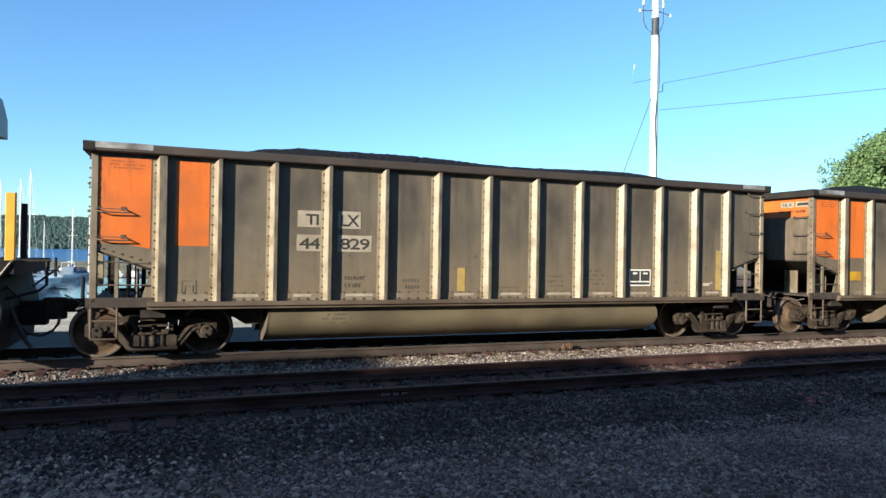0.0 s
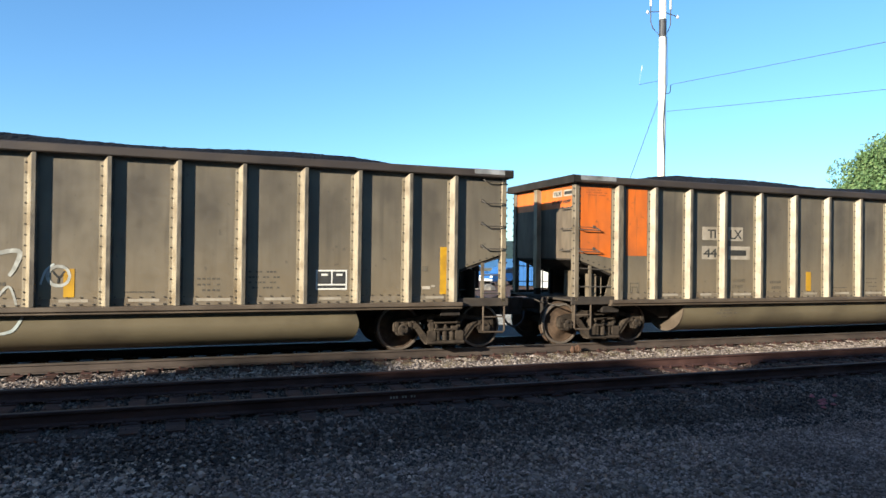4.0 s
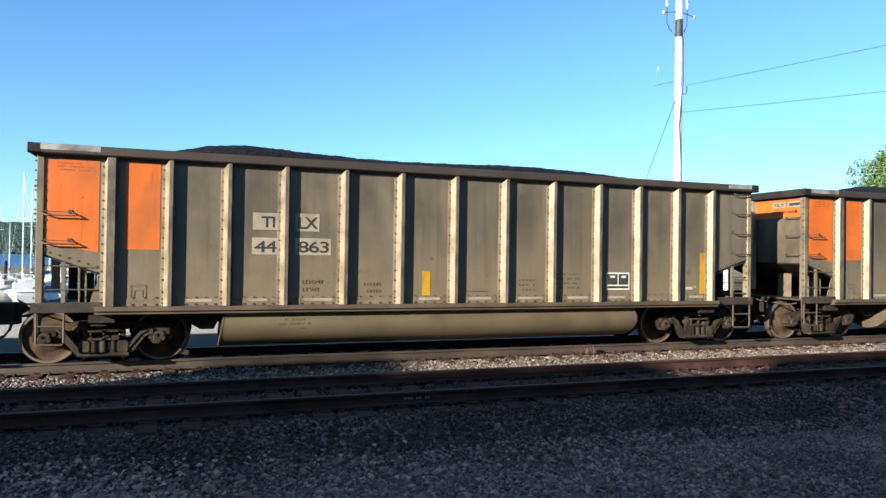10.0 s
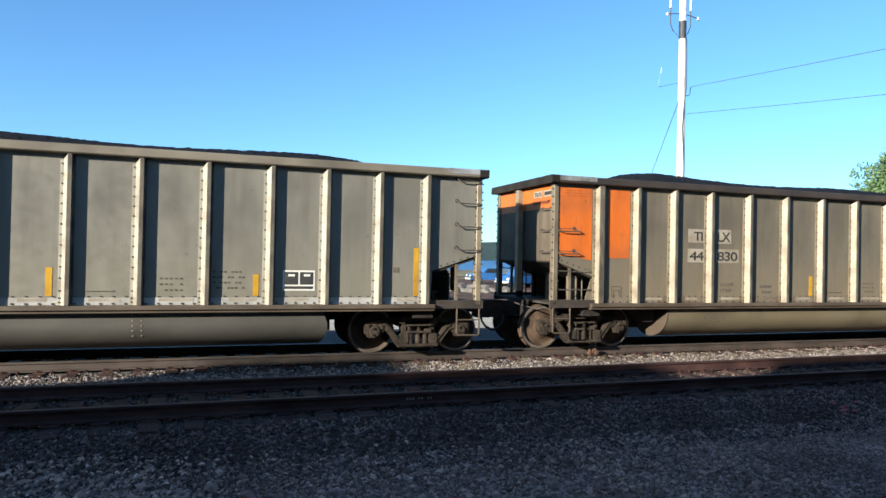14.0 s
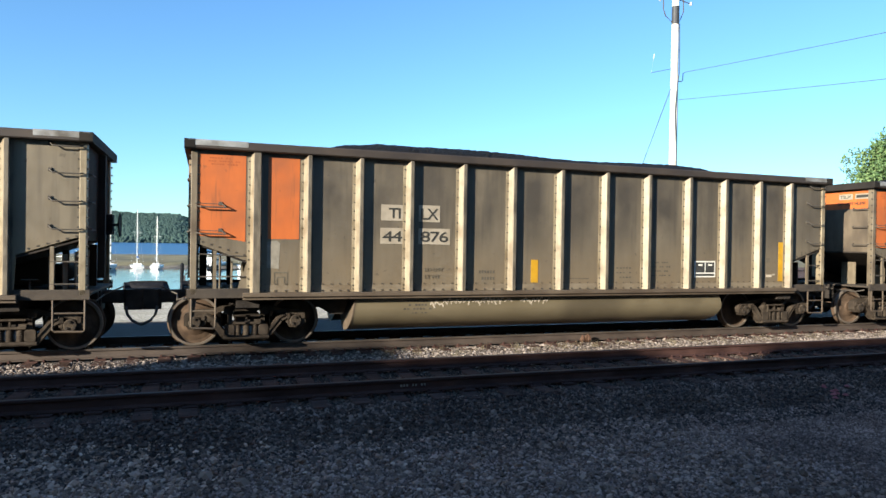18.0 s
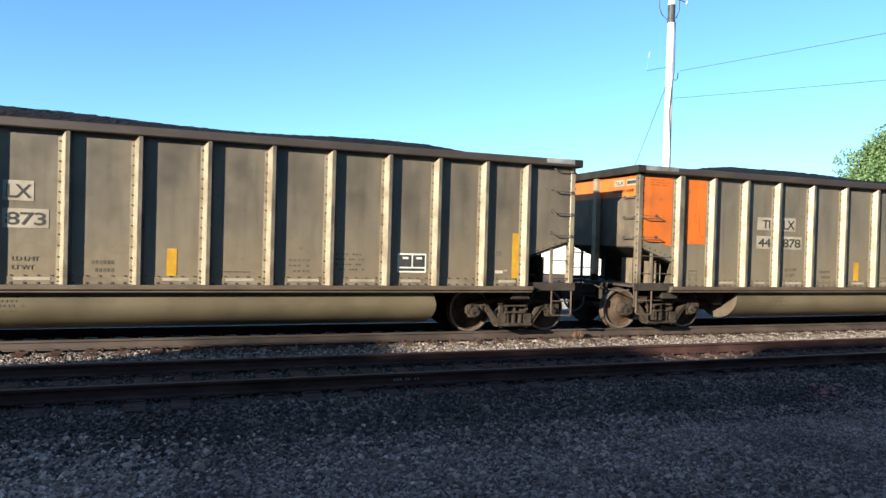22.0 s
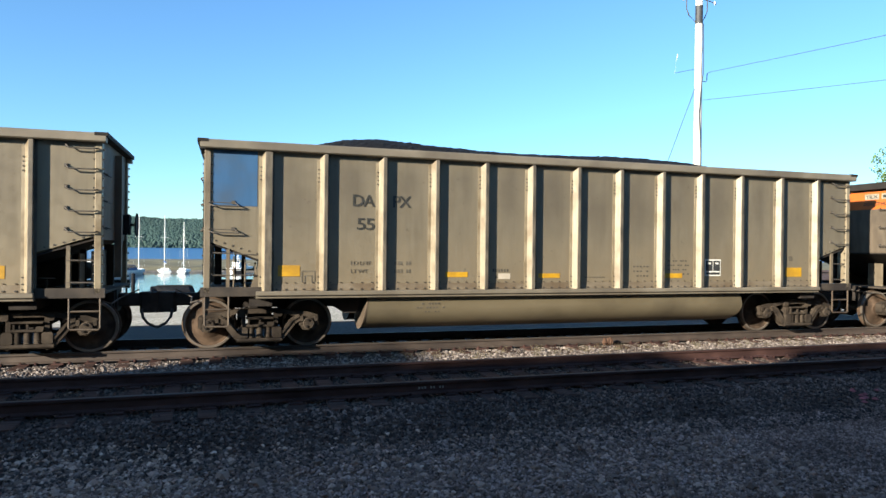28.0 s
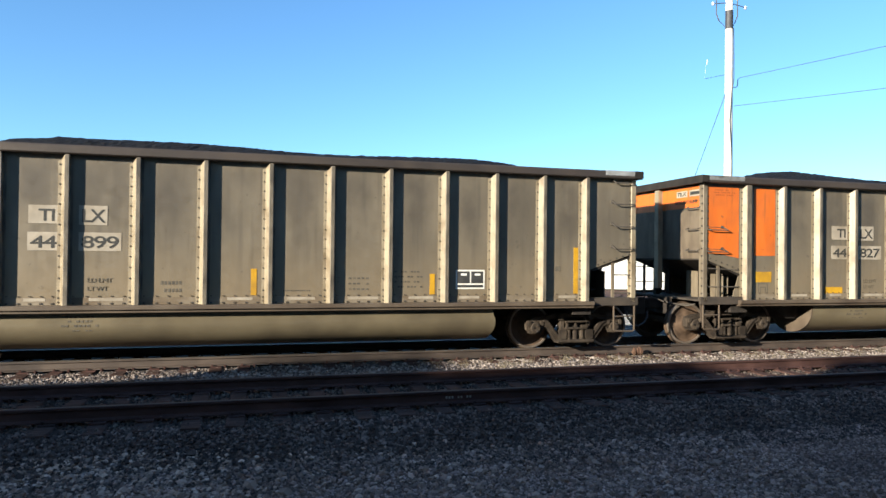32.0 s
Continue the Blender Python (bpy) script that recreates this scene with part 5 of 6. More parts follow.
def tags_thin(car):
    """Thin dark marker tags on two panels."""
    rng = random.Random(12)
    for q in range(5):
        x = 7.46 + q * 0.075
        stroke(car, ((x, 1.40 + rng.uniform(0, 0.06)), (x + 0.01, 1.66), (x + 0.02 + 0.05 * (q % 2), 1.90 + rng.uniform(-0.04, 0.06)), (x + 0.07, 1.74), (x + 0.03, 1.62)), 0.011, "letter")
    stroke(car, ((7.74, 1.88), (7.76, 2.03), (8.00, 2.04)), 0.010, "letter")
    stroke(car, ((7.96, 2.0), (7.86, 1.86), (7.90, 1.76), (7.97, 1.82), (7.90, 1.88)), 0.010, "letter")
    stroke(car, ((7.78, 1.70), (7.94, 1.62), (7.80, 1.44), (7.78, 1.60)), 0.010, "letter"); stroke(car, ((7.86, 1.48), (7.99, 1.62), (7.93, 1.44), (8.02, 1.40)), 0.010, "letter")
    for pts in (((8.50, 1.90), (8.58, 1.58), (8.66, 1.36), (8.70, 1.74), (8.60, 1.52)), ((8.72, 1.70), (8.80, 1.78), (8.92, 1.66), (8.84, 1.56), (8.72, 1.62), (8.78, 1.34), (8.94, 1.42), (9.00, 1.66), (8.92, 1.56)),
                ((9.00, 1.92), (9.10, 1.86), (9.02, 1.78), (8.92, 1.84), (9.00, 1.92)), ((9.00, 1.66), (9.04, 1.40), (9.22, 1.46)), ((8.60, 1.34), (8.78, 1.14)), ((8.96, 1.40), (8.86, 1.14)), ((9.00, 1.18), (9.18, 1.34)), ((8.48, 1.60), (8.60, 1.40))):
        stroke(car, pts, 0.012, "letter")
    scrawl(car, 4.22, 4.85, 1.55, 1.85, 4, "letter", 0.011, 13); scrawl(car, 4.25, 4.8, 1.25, 1.5, 3, "letter", 0.011, 17)


def tag_angular(car):
    """A dark angular tag across two panels."""
    for pts in (((7.40, 1.95), (7.50, 1.59), (7.62, 1.92)), ((7.66, 1.96), (7.80, 1.96), (7.72, 1.79), (7.84, 1.73), (7.72, 1.59), (7.64, 1.61)), ((7.88, 1.96), (7.97, 1.78), (8.08, 1.94), (8.05, 1.63), (7.95, 1.55)),
                ((8.40, 1.95), (8.30, 1.80), (8.34, 1.60), (8.50, 1.60), (8.54, 1.85), (8.42, 1.96)), ((8.66, 1.56), (8.68, 1.97), (8.94, 1.96), (8.92, 1.77), (8.71, 1.75), (9.01, 1.53), (9.15, 1.59))):
        stroke(car, pts, 0.013, "stencil")
    stroke(car, ((7.52, 1.46), (8.02, 1.45)), 0.014, "faint")


def tag_tub(car):
    """A line of pale looping marks along the tub."""
    rng = random.Random(15)
    for q in range(30):
        x = 4.35 + q * 0.088
        if 19 < q < 22: continue
        z = 0.80 - (0.06 if q < 3 else 0)
        stroke(car, ((x, z + rng.uniform(-0.08, 0.0)), (x + 0.04 + rng.uniform(-0.02, 0.02), z + rng.uniform(0.0, 0.07)), (x + 0.085, z + rng.uniform(-0.09, 0.05))), 0.016, "clean_white", y=tub_y)


GRAFFITI = {4: tag_thick, 8: tag_angular, 9: blobs, 13: tags_thin, 20: tag_tub}


# ---- ground, tracks ----
NEAR_Y = 9.586             # middle of the empty track in front
NEAR_Z = 0.09


def ground():
    prof = [(-400, -0.4), (-30, 0.2), (1.8, 0.2), (3.2, -0.32), (6.6, -0.36), (7.4, -0.28), (8.0, -0.16), (8.3, -0.13), (10.9, -0.13), (11.3, -0.17), (12.2, -0.215), (12.6, -0.215), (15.3, -0.215), (16.0, -0.40), (17.0, -0.55), (22.6, -0.61), (30, -0.72), (38, -0.75), (41, -1.3), (47, -2.8), (60, -3.6), (200, -5), (4500, -6)]
    xs = [-4500, -600, -150, -60, -30] + [-20 + 2 * i for i in range(41)] + [80, 120, 300, 900, 4500]
    shore = lambda x: float(np.interp(x, [10, 24], [0, 40]))       # the land reaches further out on the right
    v = [(x, y + (shore(x) if 37 < y < 100 else 0), z) for x in xs for y, z in prof]
    n = len(prof)
    s = Shape().add(v, [(i * n + j, i * n + j + 1, (i + 1) * n + j + 1, (i + 1) * n + j) for i in range(len(xs) - 1) for j in range(n - 1)])
    # the strip where the train's shadow falls takes the darkened bed
    s.m = [1 if 12.2 < prof[j][1 - 1] < 21 else 0 for i in range(len(xs) - 1) for j in range(n - 1)]
    return solid("ground", s, ["bed", "shadowbed"], "dark gravel ground and ballast bed", "ground", "structure")


RAIL = [(-0.07, -0.17), (0.07, -0.17), (0.07, -0.158), (0.012, -0.135), (0.010, -0.045), (0.036, -0.035), (0.037, -0.006), (0.028, 0.0), (-0.028, 0.0), (-0.037, -0.006), (-0.036, -0.035), (-0.010, -0.045), (-0.012, -0.135), (-0.07, -0.158)]


def track(name, y, z, top, label):
    tr = thing(name, label, "railway track", "", pose(0, y, z), "structure")
    for sd in (-1, 1):
        s = Shape()
        n = len(RAIL)
        v = [(x, sd * 0.7545 + a, b) for x in (-60, 120) for a, b in RAIL]
        s.add(v, [(i, (i + 1) % n, (i + 1) % n + n, i + n) for i in range(n)] + [tuple(range(n)), tuple(range(n, 2 * n))])
        s.m = [1 if i in (6, 7, 8) else 0 for i in range(n)] + [0, 0]
        part("rail", s, ["runrail" if top == "railtop" else "rail", top], tr, "rusty steel rail with a worn head")
    s = Shape().bevelbox(-1.3, 1.3, -0.115, 0.115, -0.36, -0.185, 0.015, 0)
    s2 = Shape()
    v = [(b, a, c) for a, b, c in s.v]
    s2.add(v, s.f)
    tie = s2.mesh("tie", ["tie"])
    rng = random.Random(3)
    plates = Shape()
    for i in range(130):
        x = -22 + i * 0.52
        t = part("tie", tie, None, tr, "", (x + rng.uniform(-0.03, 0.03), rng.uniform(-0.06, 0.06), rng.uniform(-0.012, 0.006)))
        t.rotation_euler = (0, 0, rng.uniform(-0.02, 0.02))
        for sd in (-1, 1):
            plates.box(x - 0.09, x + 0.09, sd * 0.7545 - 0.17, sd * 0.7545 + 0.17, -0.187, -0.168)
            for q in (-0.095, 0.095): plates.box(x + q * 0.6 - 0.015, x + q * 0.6 + 0.015, sd * 0.7545 + q - 0.015, sd * 0.7545 + q + 0.015, -0.17, -0.135)
            plates.box(x + 0.15, x + 0.18, sd * 0.7545 - 0.085, sd * 0.7545 + 0.085, -0.20, -0.15)
    tagged(part("rail_fastening", plates, ["rail"], tr, "tie plates, spikes and rail anchors"), kind="stuff")
    return tr


def stones(name, material, x0, x1, y0, y1, zfun, count, size, seed, label, small=False):
    """Loose stones, each a skewed eight-sided lump, strewn over a strip."""
    rng = np.random.RandomState(seed)
    oct8 = small
    base = np.array([(1, 0, 0), (-1, 0, 0), (0, 1, 0), (0, -1, 0), (0, 0, 1), (0, 0, -1), (.62, .62, .5), (-.62, .55, .45), (.5, -.66, .4), (-.6, -.6, .5)], float)
    faces = np.array([(6, 0, 2), (6, 4, 0), (6, 2, 4), (7, 2, 1), (7, 1, 4), (7, 4, 2), (8, 3, 0), (8, 0, 4), (8, 4, 3), (9, 1, 3), (9, 3, 4), (9, 4, 1), (5, 2, 0), (5, 1, 2), (5, 3, 1), (5, 0, 3)])
    if oct8:
        base = base[:6]; faces = np.array([(4, 0, 2), (4, 2, 1), (4, 1, 3), (4, 3, 0), (5, 2, 0), (5, 1, 2), (5, 3, 1), (5, 0, 3)])
    nb = len(base)
    x = rng.uniform(x0, x1, count); y = rng.uniform(y0, y1, count)
    r = size * rng.lognormal(0, 0.26, count)
    v = base[None] * (1 + 0.45 * (rng.rand(count, nb, 3) - 0.5)) * r[:, None, None] * np.stack([rng.uniform(.7, 1.25, count), rng.uniform(.7, 1.25, count), rng.uniform(.55, .95, count)], 1)[:, None, :]
    a, b = rng.uniform(0, 6.28, count), rng.normal(0, 0.45, count)
    ca, sa, cb, sb = np.cos(a)[:, None], np.sin(a)[:, None], np.cos(b)[:, None], np.sin(b)[:, None]
    X, Y, Z = v[..., 0], v[..., 1], v[..., 2]
    X, Z = X * cb + Z * sb, -X * sb + Z * cb
    X, Y = X * ca - Y * sa, X * sa + Y * ca
    z = np.array([zfun(q) for q in y]) + r * 0.25
    co = np.stack([X + x[:, None], Y + y[:, None], Z + z[:, None]], 2).reshape(-1, 3)
    f = (faces[None] + nb * np.arange(count)[:, None, None]).reshape(-1, 3)
    me = bpy.data.meshes.new(name)
    me.from_pydata(co.tolist(), [], f.tolist())
    me.materials.append(M[material])
    return tagged(new(name, me), label, "ballast", "", "stuff")


def ground_z(y):
    return float(np.interp(y, [3.2, 6.6, 7.4, 8.0, 8.3, 10.9, 11.3, 12.2, 12.6, 15.3], [-0.32, -0.36, -0.28, -0.16, -0.13, -0.13, -0.17, -0.215, -0.215, -0.215]))


# ---- beyond the train ----
WATER_Z = -2.5


def far_side():
    s = Shape().add([(-4000, 42, WATER_Z), (4000, 42, WATER_Z), (4000, 138, WATER_Z), (-4000, 138, WATER_Z)], [(0, 1, 2, 3)])
    solid("water", s, ["water"], "calm blue harbour water", "water", "structure")
    s = Shape().add([(-4000, 138, WATER_Z), (4000, 138, WATER_Z), (4000, 4400, WATER_Z), (-4000, 4400, WATER_Z)], [(0, 1, 2, 3)])
    solid("open_water", s, ["openwater"], "wind-rippled deep blue open water", "water", "structure")
    # far shore: a higher wooded ridge that steps down towards the middle and rises again
    ridge = lambda az: float(np.interp(az, [-60, -30, -13, -8, -2, -0.9, 1.8, 3.4, 4.6, 7, 15, 30, 60], [34, 40, 47, 47.5, 45, 36.5, 35.5, 33.5, 29.5, 29.5, 36, 34, 30]))
    nx, ny = 400, 8
    slope = lambda x, q: -4 + (ridge(math.degrees(math.atan2(x, 1130))) - 0.5 + 1.6 * noise.noise(Vector((x / 60, 7, 0)))) * q ** 0.75
    v = []
    for i in range(nx):
        x = -1150 + 2900 * i / (nx - 1)
        v += [(x, 985 + 150 * j / (ny - 1), slope(x, j / (ny - 1))) for j in range(ny)]
    s = Shape().add(v, [(i * ny + j, i * ny + j + 1, (i + 1) * ny + j + 1, (i + 1) * ny + j) for i in range(nx - 1) for j in range(ny - 1)])
    solid("wooded_hill", s, ["hill"], "dark green wooded hills on the far shore", "hills", "stuff")
    # its woods, crown by crown where the gaps between the cars open on them
    rng = np.random.RandomState(31)
    ring = [(1.0, 0.0), (0.92, 0.45), (0.60, 0.82)]
    v, f = [], []
    for i in range(13000):
        x, q = rng.uniform(-350, 260), rng.uniform(0.0, 1.0) ** 0.8
        r, h, o = rng.uniform(1.8, 4.0), rng.uniform(1.8, 3.6), len(v)
        z = slope(x, q)
        for k, (w, u) in enumerate(ring):
            for t in range(7):
                g = r * w * rng.uniform(0.82, 1.18)
                v.append((x + g * math.cos(t * 0.898 + k * 0.4), 985 + 150 * q + g * math.sin(t * 0.898 + k * 0.4), z - 1.5 + (h + 1.5) * u * rng.uniform(0.92, 1.08)))
        v.append((x, 985 + 150 * q, z + h))
        f += [(o + k * 7 + t, o + k * 7 + (t + 1) % 7, o + k * 7 + 7 + (t + 1) % 7, o + k * 7 + 7 + t) for k in (0, 1) for t in range(7)] + [(o + 14 + t, o + 14 + (t + 1) % 7, o + 21) for t in range(7)]
    me = bpy.data.meshes.new("far_woods"); me.from_pydata(v, [], f); me.materials.append(M["hillcrown"])
    tagged(new("far_woods", me), "dense dark green woods on the far hills", "woods", "", "stuff")


def shade_building():
    """An unseen long building added behind the viewer; its stepped roofline shades the foreground."""
    s = Shape()
    for x0, x1, h in ((-120, -31.0, 9.3), (-31.0, -27.8, 10.1), (-27.8, -18.3, 8.5), (-18.3, -15.2, 7.75), (-15.2, 40, 8.45)):
        s.box(x0, x1, -12, -3.0, -0.5, h)
    return solid("building", s, ["plaster"], "long plain unseen building added to shade the tracks' near side", "building", "structure")


def polar(d, az, z=0.0):
    a = radians(az)
    return Vector((d * math.sin(a), d * math.cos(a), z))


def pole():
    p = thing("utility_pole", "tall weathered wooden utility pole with antennas and cables", "pole", "", pose(18.62, 23.7, -0.6))
    part("shaft", Shape().lathe([(0.18, 0), (0.165, 6), (0.140, 14.5), (0.02, 14.52)], 2, (0, 0, 0), 16), ["wood"], p, smooth=True)
    part("sleeve", Shape().lathe([(0.12, 11.95), (0.156, 11.97), (0.156, 12.72), (0.12, 12.74)], 2, (0, 0, 0), 16), ["cable"], p, "dark metal sleeve")
    for sd, w in ((-1, 0.62), (1, 0.40)):
        part("antenna_bracket", Shape().tube([(sd * 0.14, 0, 12.02), (sd * (w - 0.12), 0, 12.28), (sd * w, 0, 12.55), (sd * w, 0, 13.25)], 0.022), ["iron"], p, "bent antenna arm")
        part("antenna", Shape().lathe([(0.02, 13.2), (0.05, 13.22), (0.05, 14.6), (0.02, 14.62)], 2, (sd * w, 0, 0), 8), ["shed"], p, "white stick antenna")
        part("crossbar", Shape().tube([(sd * 0.1, 0, 13.05), (sd * 0.74, 0, 12.95)], 0.018), ["iron"], p)
        part("insulator", Shape().lathe([(0.02, 12.86), (0.055, 12.89), (0.055, 12.98), (0.02, 13.02)], 2, (sd * 0.78, 0, 0), 8), ["shed"], p)
    part("side_arm", Shape().tube([(-0.1, 0, 10.1), (-1.17, 0, 9.82)], 0.009), ["steel"], p, "thin side arm")
    part("whip_antenna", Shape().tube([(-1.17, 0, 9.82), (-1.06, 0, 10.55), (-1.05, 0, 10.62)], 0.0025).tube([(-1.06, 0, 10.42), (-1.03, 0, 10.62)], 0.016), ["mast"], p, "thin white whip antenna")
    part("down_cable", Shape().tube([(0.17, -0.06, 12.0), (0.10, -0.17, 11.0), (0.12, -0.16, 9.9), (0.02, -0.18, 9.4), (-0.08, -0.17, 8.2), (0.02, -0.19, 6.5), (0.03, -0.2, 0.2)], 0.018), ["cable"], p, "black cable stapled down the shaft")
    part("cable_loop", Shape().tube([(0.16, 0, 9.58), (0.36, 0, 9.60), (0.42, 0, 9.66), (0.44, 0, 9.95), (0.52, -0.05, 10.0)], 0.018), ["cable"], p, "bent drop-wire clamp")
    part("guy_wire", Shape().tube([(-0.15, 0, 9.3), (-4.0, 0, 0.0)], 0.013), ["cable"], p, "slanting guy wire")


def wire(name, a, b, sag, label):
    a, b = Vector(a), Vector(b)
    pts = [a.lerp(b, i / 16) - Vector((0, 0, sag * 4 * (i / 16) * (1 - i / 16))) for i in range(17)]
    return solid(name, Shape().tube(pts, 0.010, 5), ["cable"], label, "cable")


def tree(x, y, z, r, seed):
    rng = random.Random(seed)
    t = thing("tree", "broad leafy green deciduous tree in sunlight", "tree", "", pose(x, y, -0.75))
    s = Shape().tube([(0, 0, 0), (0.1, 0.05, 1.5), (0.05, 0.1, 3.0), (0.2, 0, 4.6)], [0.42, 0.34, 0.28, 0.16], 10)
    for i in range(9):
        a = i * 0.7 + rng.uniform(-0.3, 0.3)
        h = 1.8 + i * 0.32
        L = r * rng.uniform(0.55, 0.85)
        s.tube([(0.08, 0.05, h), (0.4 * L * math.cos(a), 0.4 * L * math.sin(a), h + 0.9), (L * math.cos(a), L * math.sin(a), h + 1.5 + rng.uniform(0, 1.4))], [0.14, 0.09, 0.02], 6)
    part("trunk", s, ["bark"], t, "forked grey-brown trunk with limbs")
    nr = np.random.RandomState(seed)
    cl = []
    while len(cl) < 420:
        p = nr.uniform(-1, 1, 3)
        q = np.linalg.norm(p)
        if 0.35 < q < 1.0 and p[2] > -0.95:
            cl.append(p / q * q ** 0.6 * (r - 0.55) * np.array([1, 1, 0.645]) * (1 + 0.07 * math.sin(5 * p[0] + 3 * p[1]) + 0.05 * math.sin(11 * p[2] + 4 * p[0])))
    m = 400                                            # leaves in a clump
    unit = lambda a: a / (np.linalg.norm(a, axis=1, keepdims=True) + 1e-6)
    v = []
    for c in cl:
        d = unit(nr.normal(0, 1, (m, 3)))
        p = c + d * nr.uniform(0.5, 1.05) * nr.uniform(0.35, 1, (m, 1)) ** 0.5 + np.array([0, 0, z + 0.75])
        a = unit(nr.normal(0, 1, (m, 3)))
        e = unit(np.cross(a, d + 0.6 * nr.normal(0, 1, (m, 3))))
        L, W = nr.uniform(0.055, 0.105, (m, 1)), nr.uniform(0.034, 0.062, (m, 1))
        v.append(np.stack([p - a * L, p + e * W, p + a * L, p - e * W], 1))
    v = np.concatenate(v).reshape(-1, 3).tolist()
    f = np.arange(len(v)).reshape(-1, 4).tolist()
    me = bpy.data.meshes.new("crown"); me.from_pydata(v, [], f); me.materials.append(M["leaf"])
    tagged(part("crown", me, None, t, "uneven crown of small bright leaves"), kind="stuff")


def hull_shape(L, B, H, keel=0.35):
    s = Shape()
    n, secs = 9, []
    for i in range(n):
        q = i / (n - 1)
        w = B / 2 * min(1.0, 1.15 * math.sin(math.pi * (0.16 + 0.84 * (1 - q)) ** 0.8) + 0.02) if q > 0 else B / 2 * 0.72
        w = max(w, 0.02) * (1 if q < 0.97 else 0.2)
        zt = H * (0.86 + 0.28 * q * q)
        x = -L / 2 + L * q
        xb = x - 0.10 * L * q * q
        secs.append([(x, -w, zt), (x - 0.02 * L * q, -w * 0.93, zt * 0.5), (xb, -w * 0.6, -0.05), (xb, 0, -keel), (xb, w * 0.6, -0.05), (x - 0.02 * L * q, w * 0.93, zt * 0.5), (x, w, zt)])
    v = [p for sec in secs for p in sec]
    k = 7
    f = [(i * k + j, i * k + j + 1, (i + 1) * k + j + 1, (i + 1) * k + j) for i in range(n - 1) for j in range(k - 1)]
    f += [tuple(range(k)), tuple((n - 1) * k + j for j in range(k))] + [(i * k, (i + 1) * k, (i + 1) * k + 6, i * k + 6) for i in range(n - 1)]
    return s.add(v, f)


def sailboat(p, heading, L, mast, seed, cover=True, label=None, skin="hull", low=1.0):
    b = thing("sailboat", label or "white sailing boat with bare mast moored in the marina", "boat", "boats in the marina", pose(p.x, p.y, WATER_Z, 0, 0, heading))
    H = (0.095 * L + 0.15) * low
    part("hull", hull_shape(L, L * 0.31, H), [skin], b, {"hull": "white gelcoat hull", "canvas": "dark blue hull"}.get(skin, "dark tarred hull"), smooth=False)
    s = Shape().prism([(-0.18 * L, H * 0.95), (0.20 * L, H), (0.13 * L, H + 0.42 * low), (-0.16 * L, H + 0.5 * low)], 1, -L * 0.085, L * 0.085)
    c = part("cabin", s, ["hull"], b)
    part("cabin_window", Shape().box(-0.13 * L, 0.09 * L, -L * 0.085 - 0.006, -L * 0.085, H + 0.14 * low, H + 0.30 * low), ["glass"], c)
    part("mast", Shape().lathe([(0.07, H), (0.065, mast * 0.7), (0.045, mast), (0.01, mast + 0.02)], 2, (0.08 * L, 0, 0), 8), ["mast"], b, "tall pale alloy mast")
    part("boom", Shape().tube([(0.08 * L, 0, H + 1.15), (-0.34 * L, 0, H + 1.05)], 0.06), ["mast"], b)
    if cover: part("furled_sail", Shape().tube([(0.06 * L, 0, H + 1.30), (-0.10 * L, 0, H + 1.25), (-0.32 * L, 0, H + 1.15)], [0.17, 0.15, 0.08], 8), ["canvas"], b, "blue-covered furled sail")
    part("spreader", Shape().tube([(0.08 * L, -0.6, mast * 0.62), (0.08 * L, 0.6, mast * 0.62)], 0.025), ["mast"], b)
    s = Shape()
    for q in ((0.49 * L, 0, H), (-0.48 * L, 0, H), (0.05 * L, L * 0.15, H), (0.05 * L, -L * 0.15, H)): s.tube([q, (0.08 * L, 0, mast * 0.98)], 0.007, 4)
    part("rigging", s, ["mast"], b, "thin wire stays")
    return b


def motorboat(p, heading, L, seed, cover="hull"):
    b = thing("motorboat", "white cabin motorboat moored in the marina", "boat", "boats in the marina", pose(p.x, p.y, WATER_Z, 0, 0, heading))
    H = 0.13 * L
    part("hull", hull_shape(L, L * 0.34, H), ["hull"], b, "white hull")
    s = Shape().prism([(-0.22 * L, H), (0.22 * L, H), (0.10 * L, H + 0.75), (-0.20 * L, H + 0.85)], 1, -L * 0.12, L * 0.12)
    c = part("cabin", s, [cover], b)
    part("cabin_window", Shape().prism([(-0.14 * L, H + 0.35), (0.14 * L, H + 0.32), (0.08 * L, H + 0.66), (-0.14 * L, H + 0.70)], 1, -L * 0.12 - 0.006, -L * 0.12), ["glass"], c)
    part("rail", Shape().tube([(0.46 * L, 0, H + 0.55), (0.25 * L, -L * 0.14, H + 0.5), (0, -L * 0.15, H + 0.45)], 0.02), ["mast"], b)
    part("radar_arch", Shape().tube([(-0.16 * L, -L * 0.11, H + 0.8), (-0.18 * L, -L * 0.1, H + 1.5), (-0.18 * L, L * 0.1, H + 1.5), (-0.16 * L, L * 0.11, H + 0.8)], 0.05), ["hull"], b)
    return b


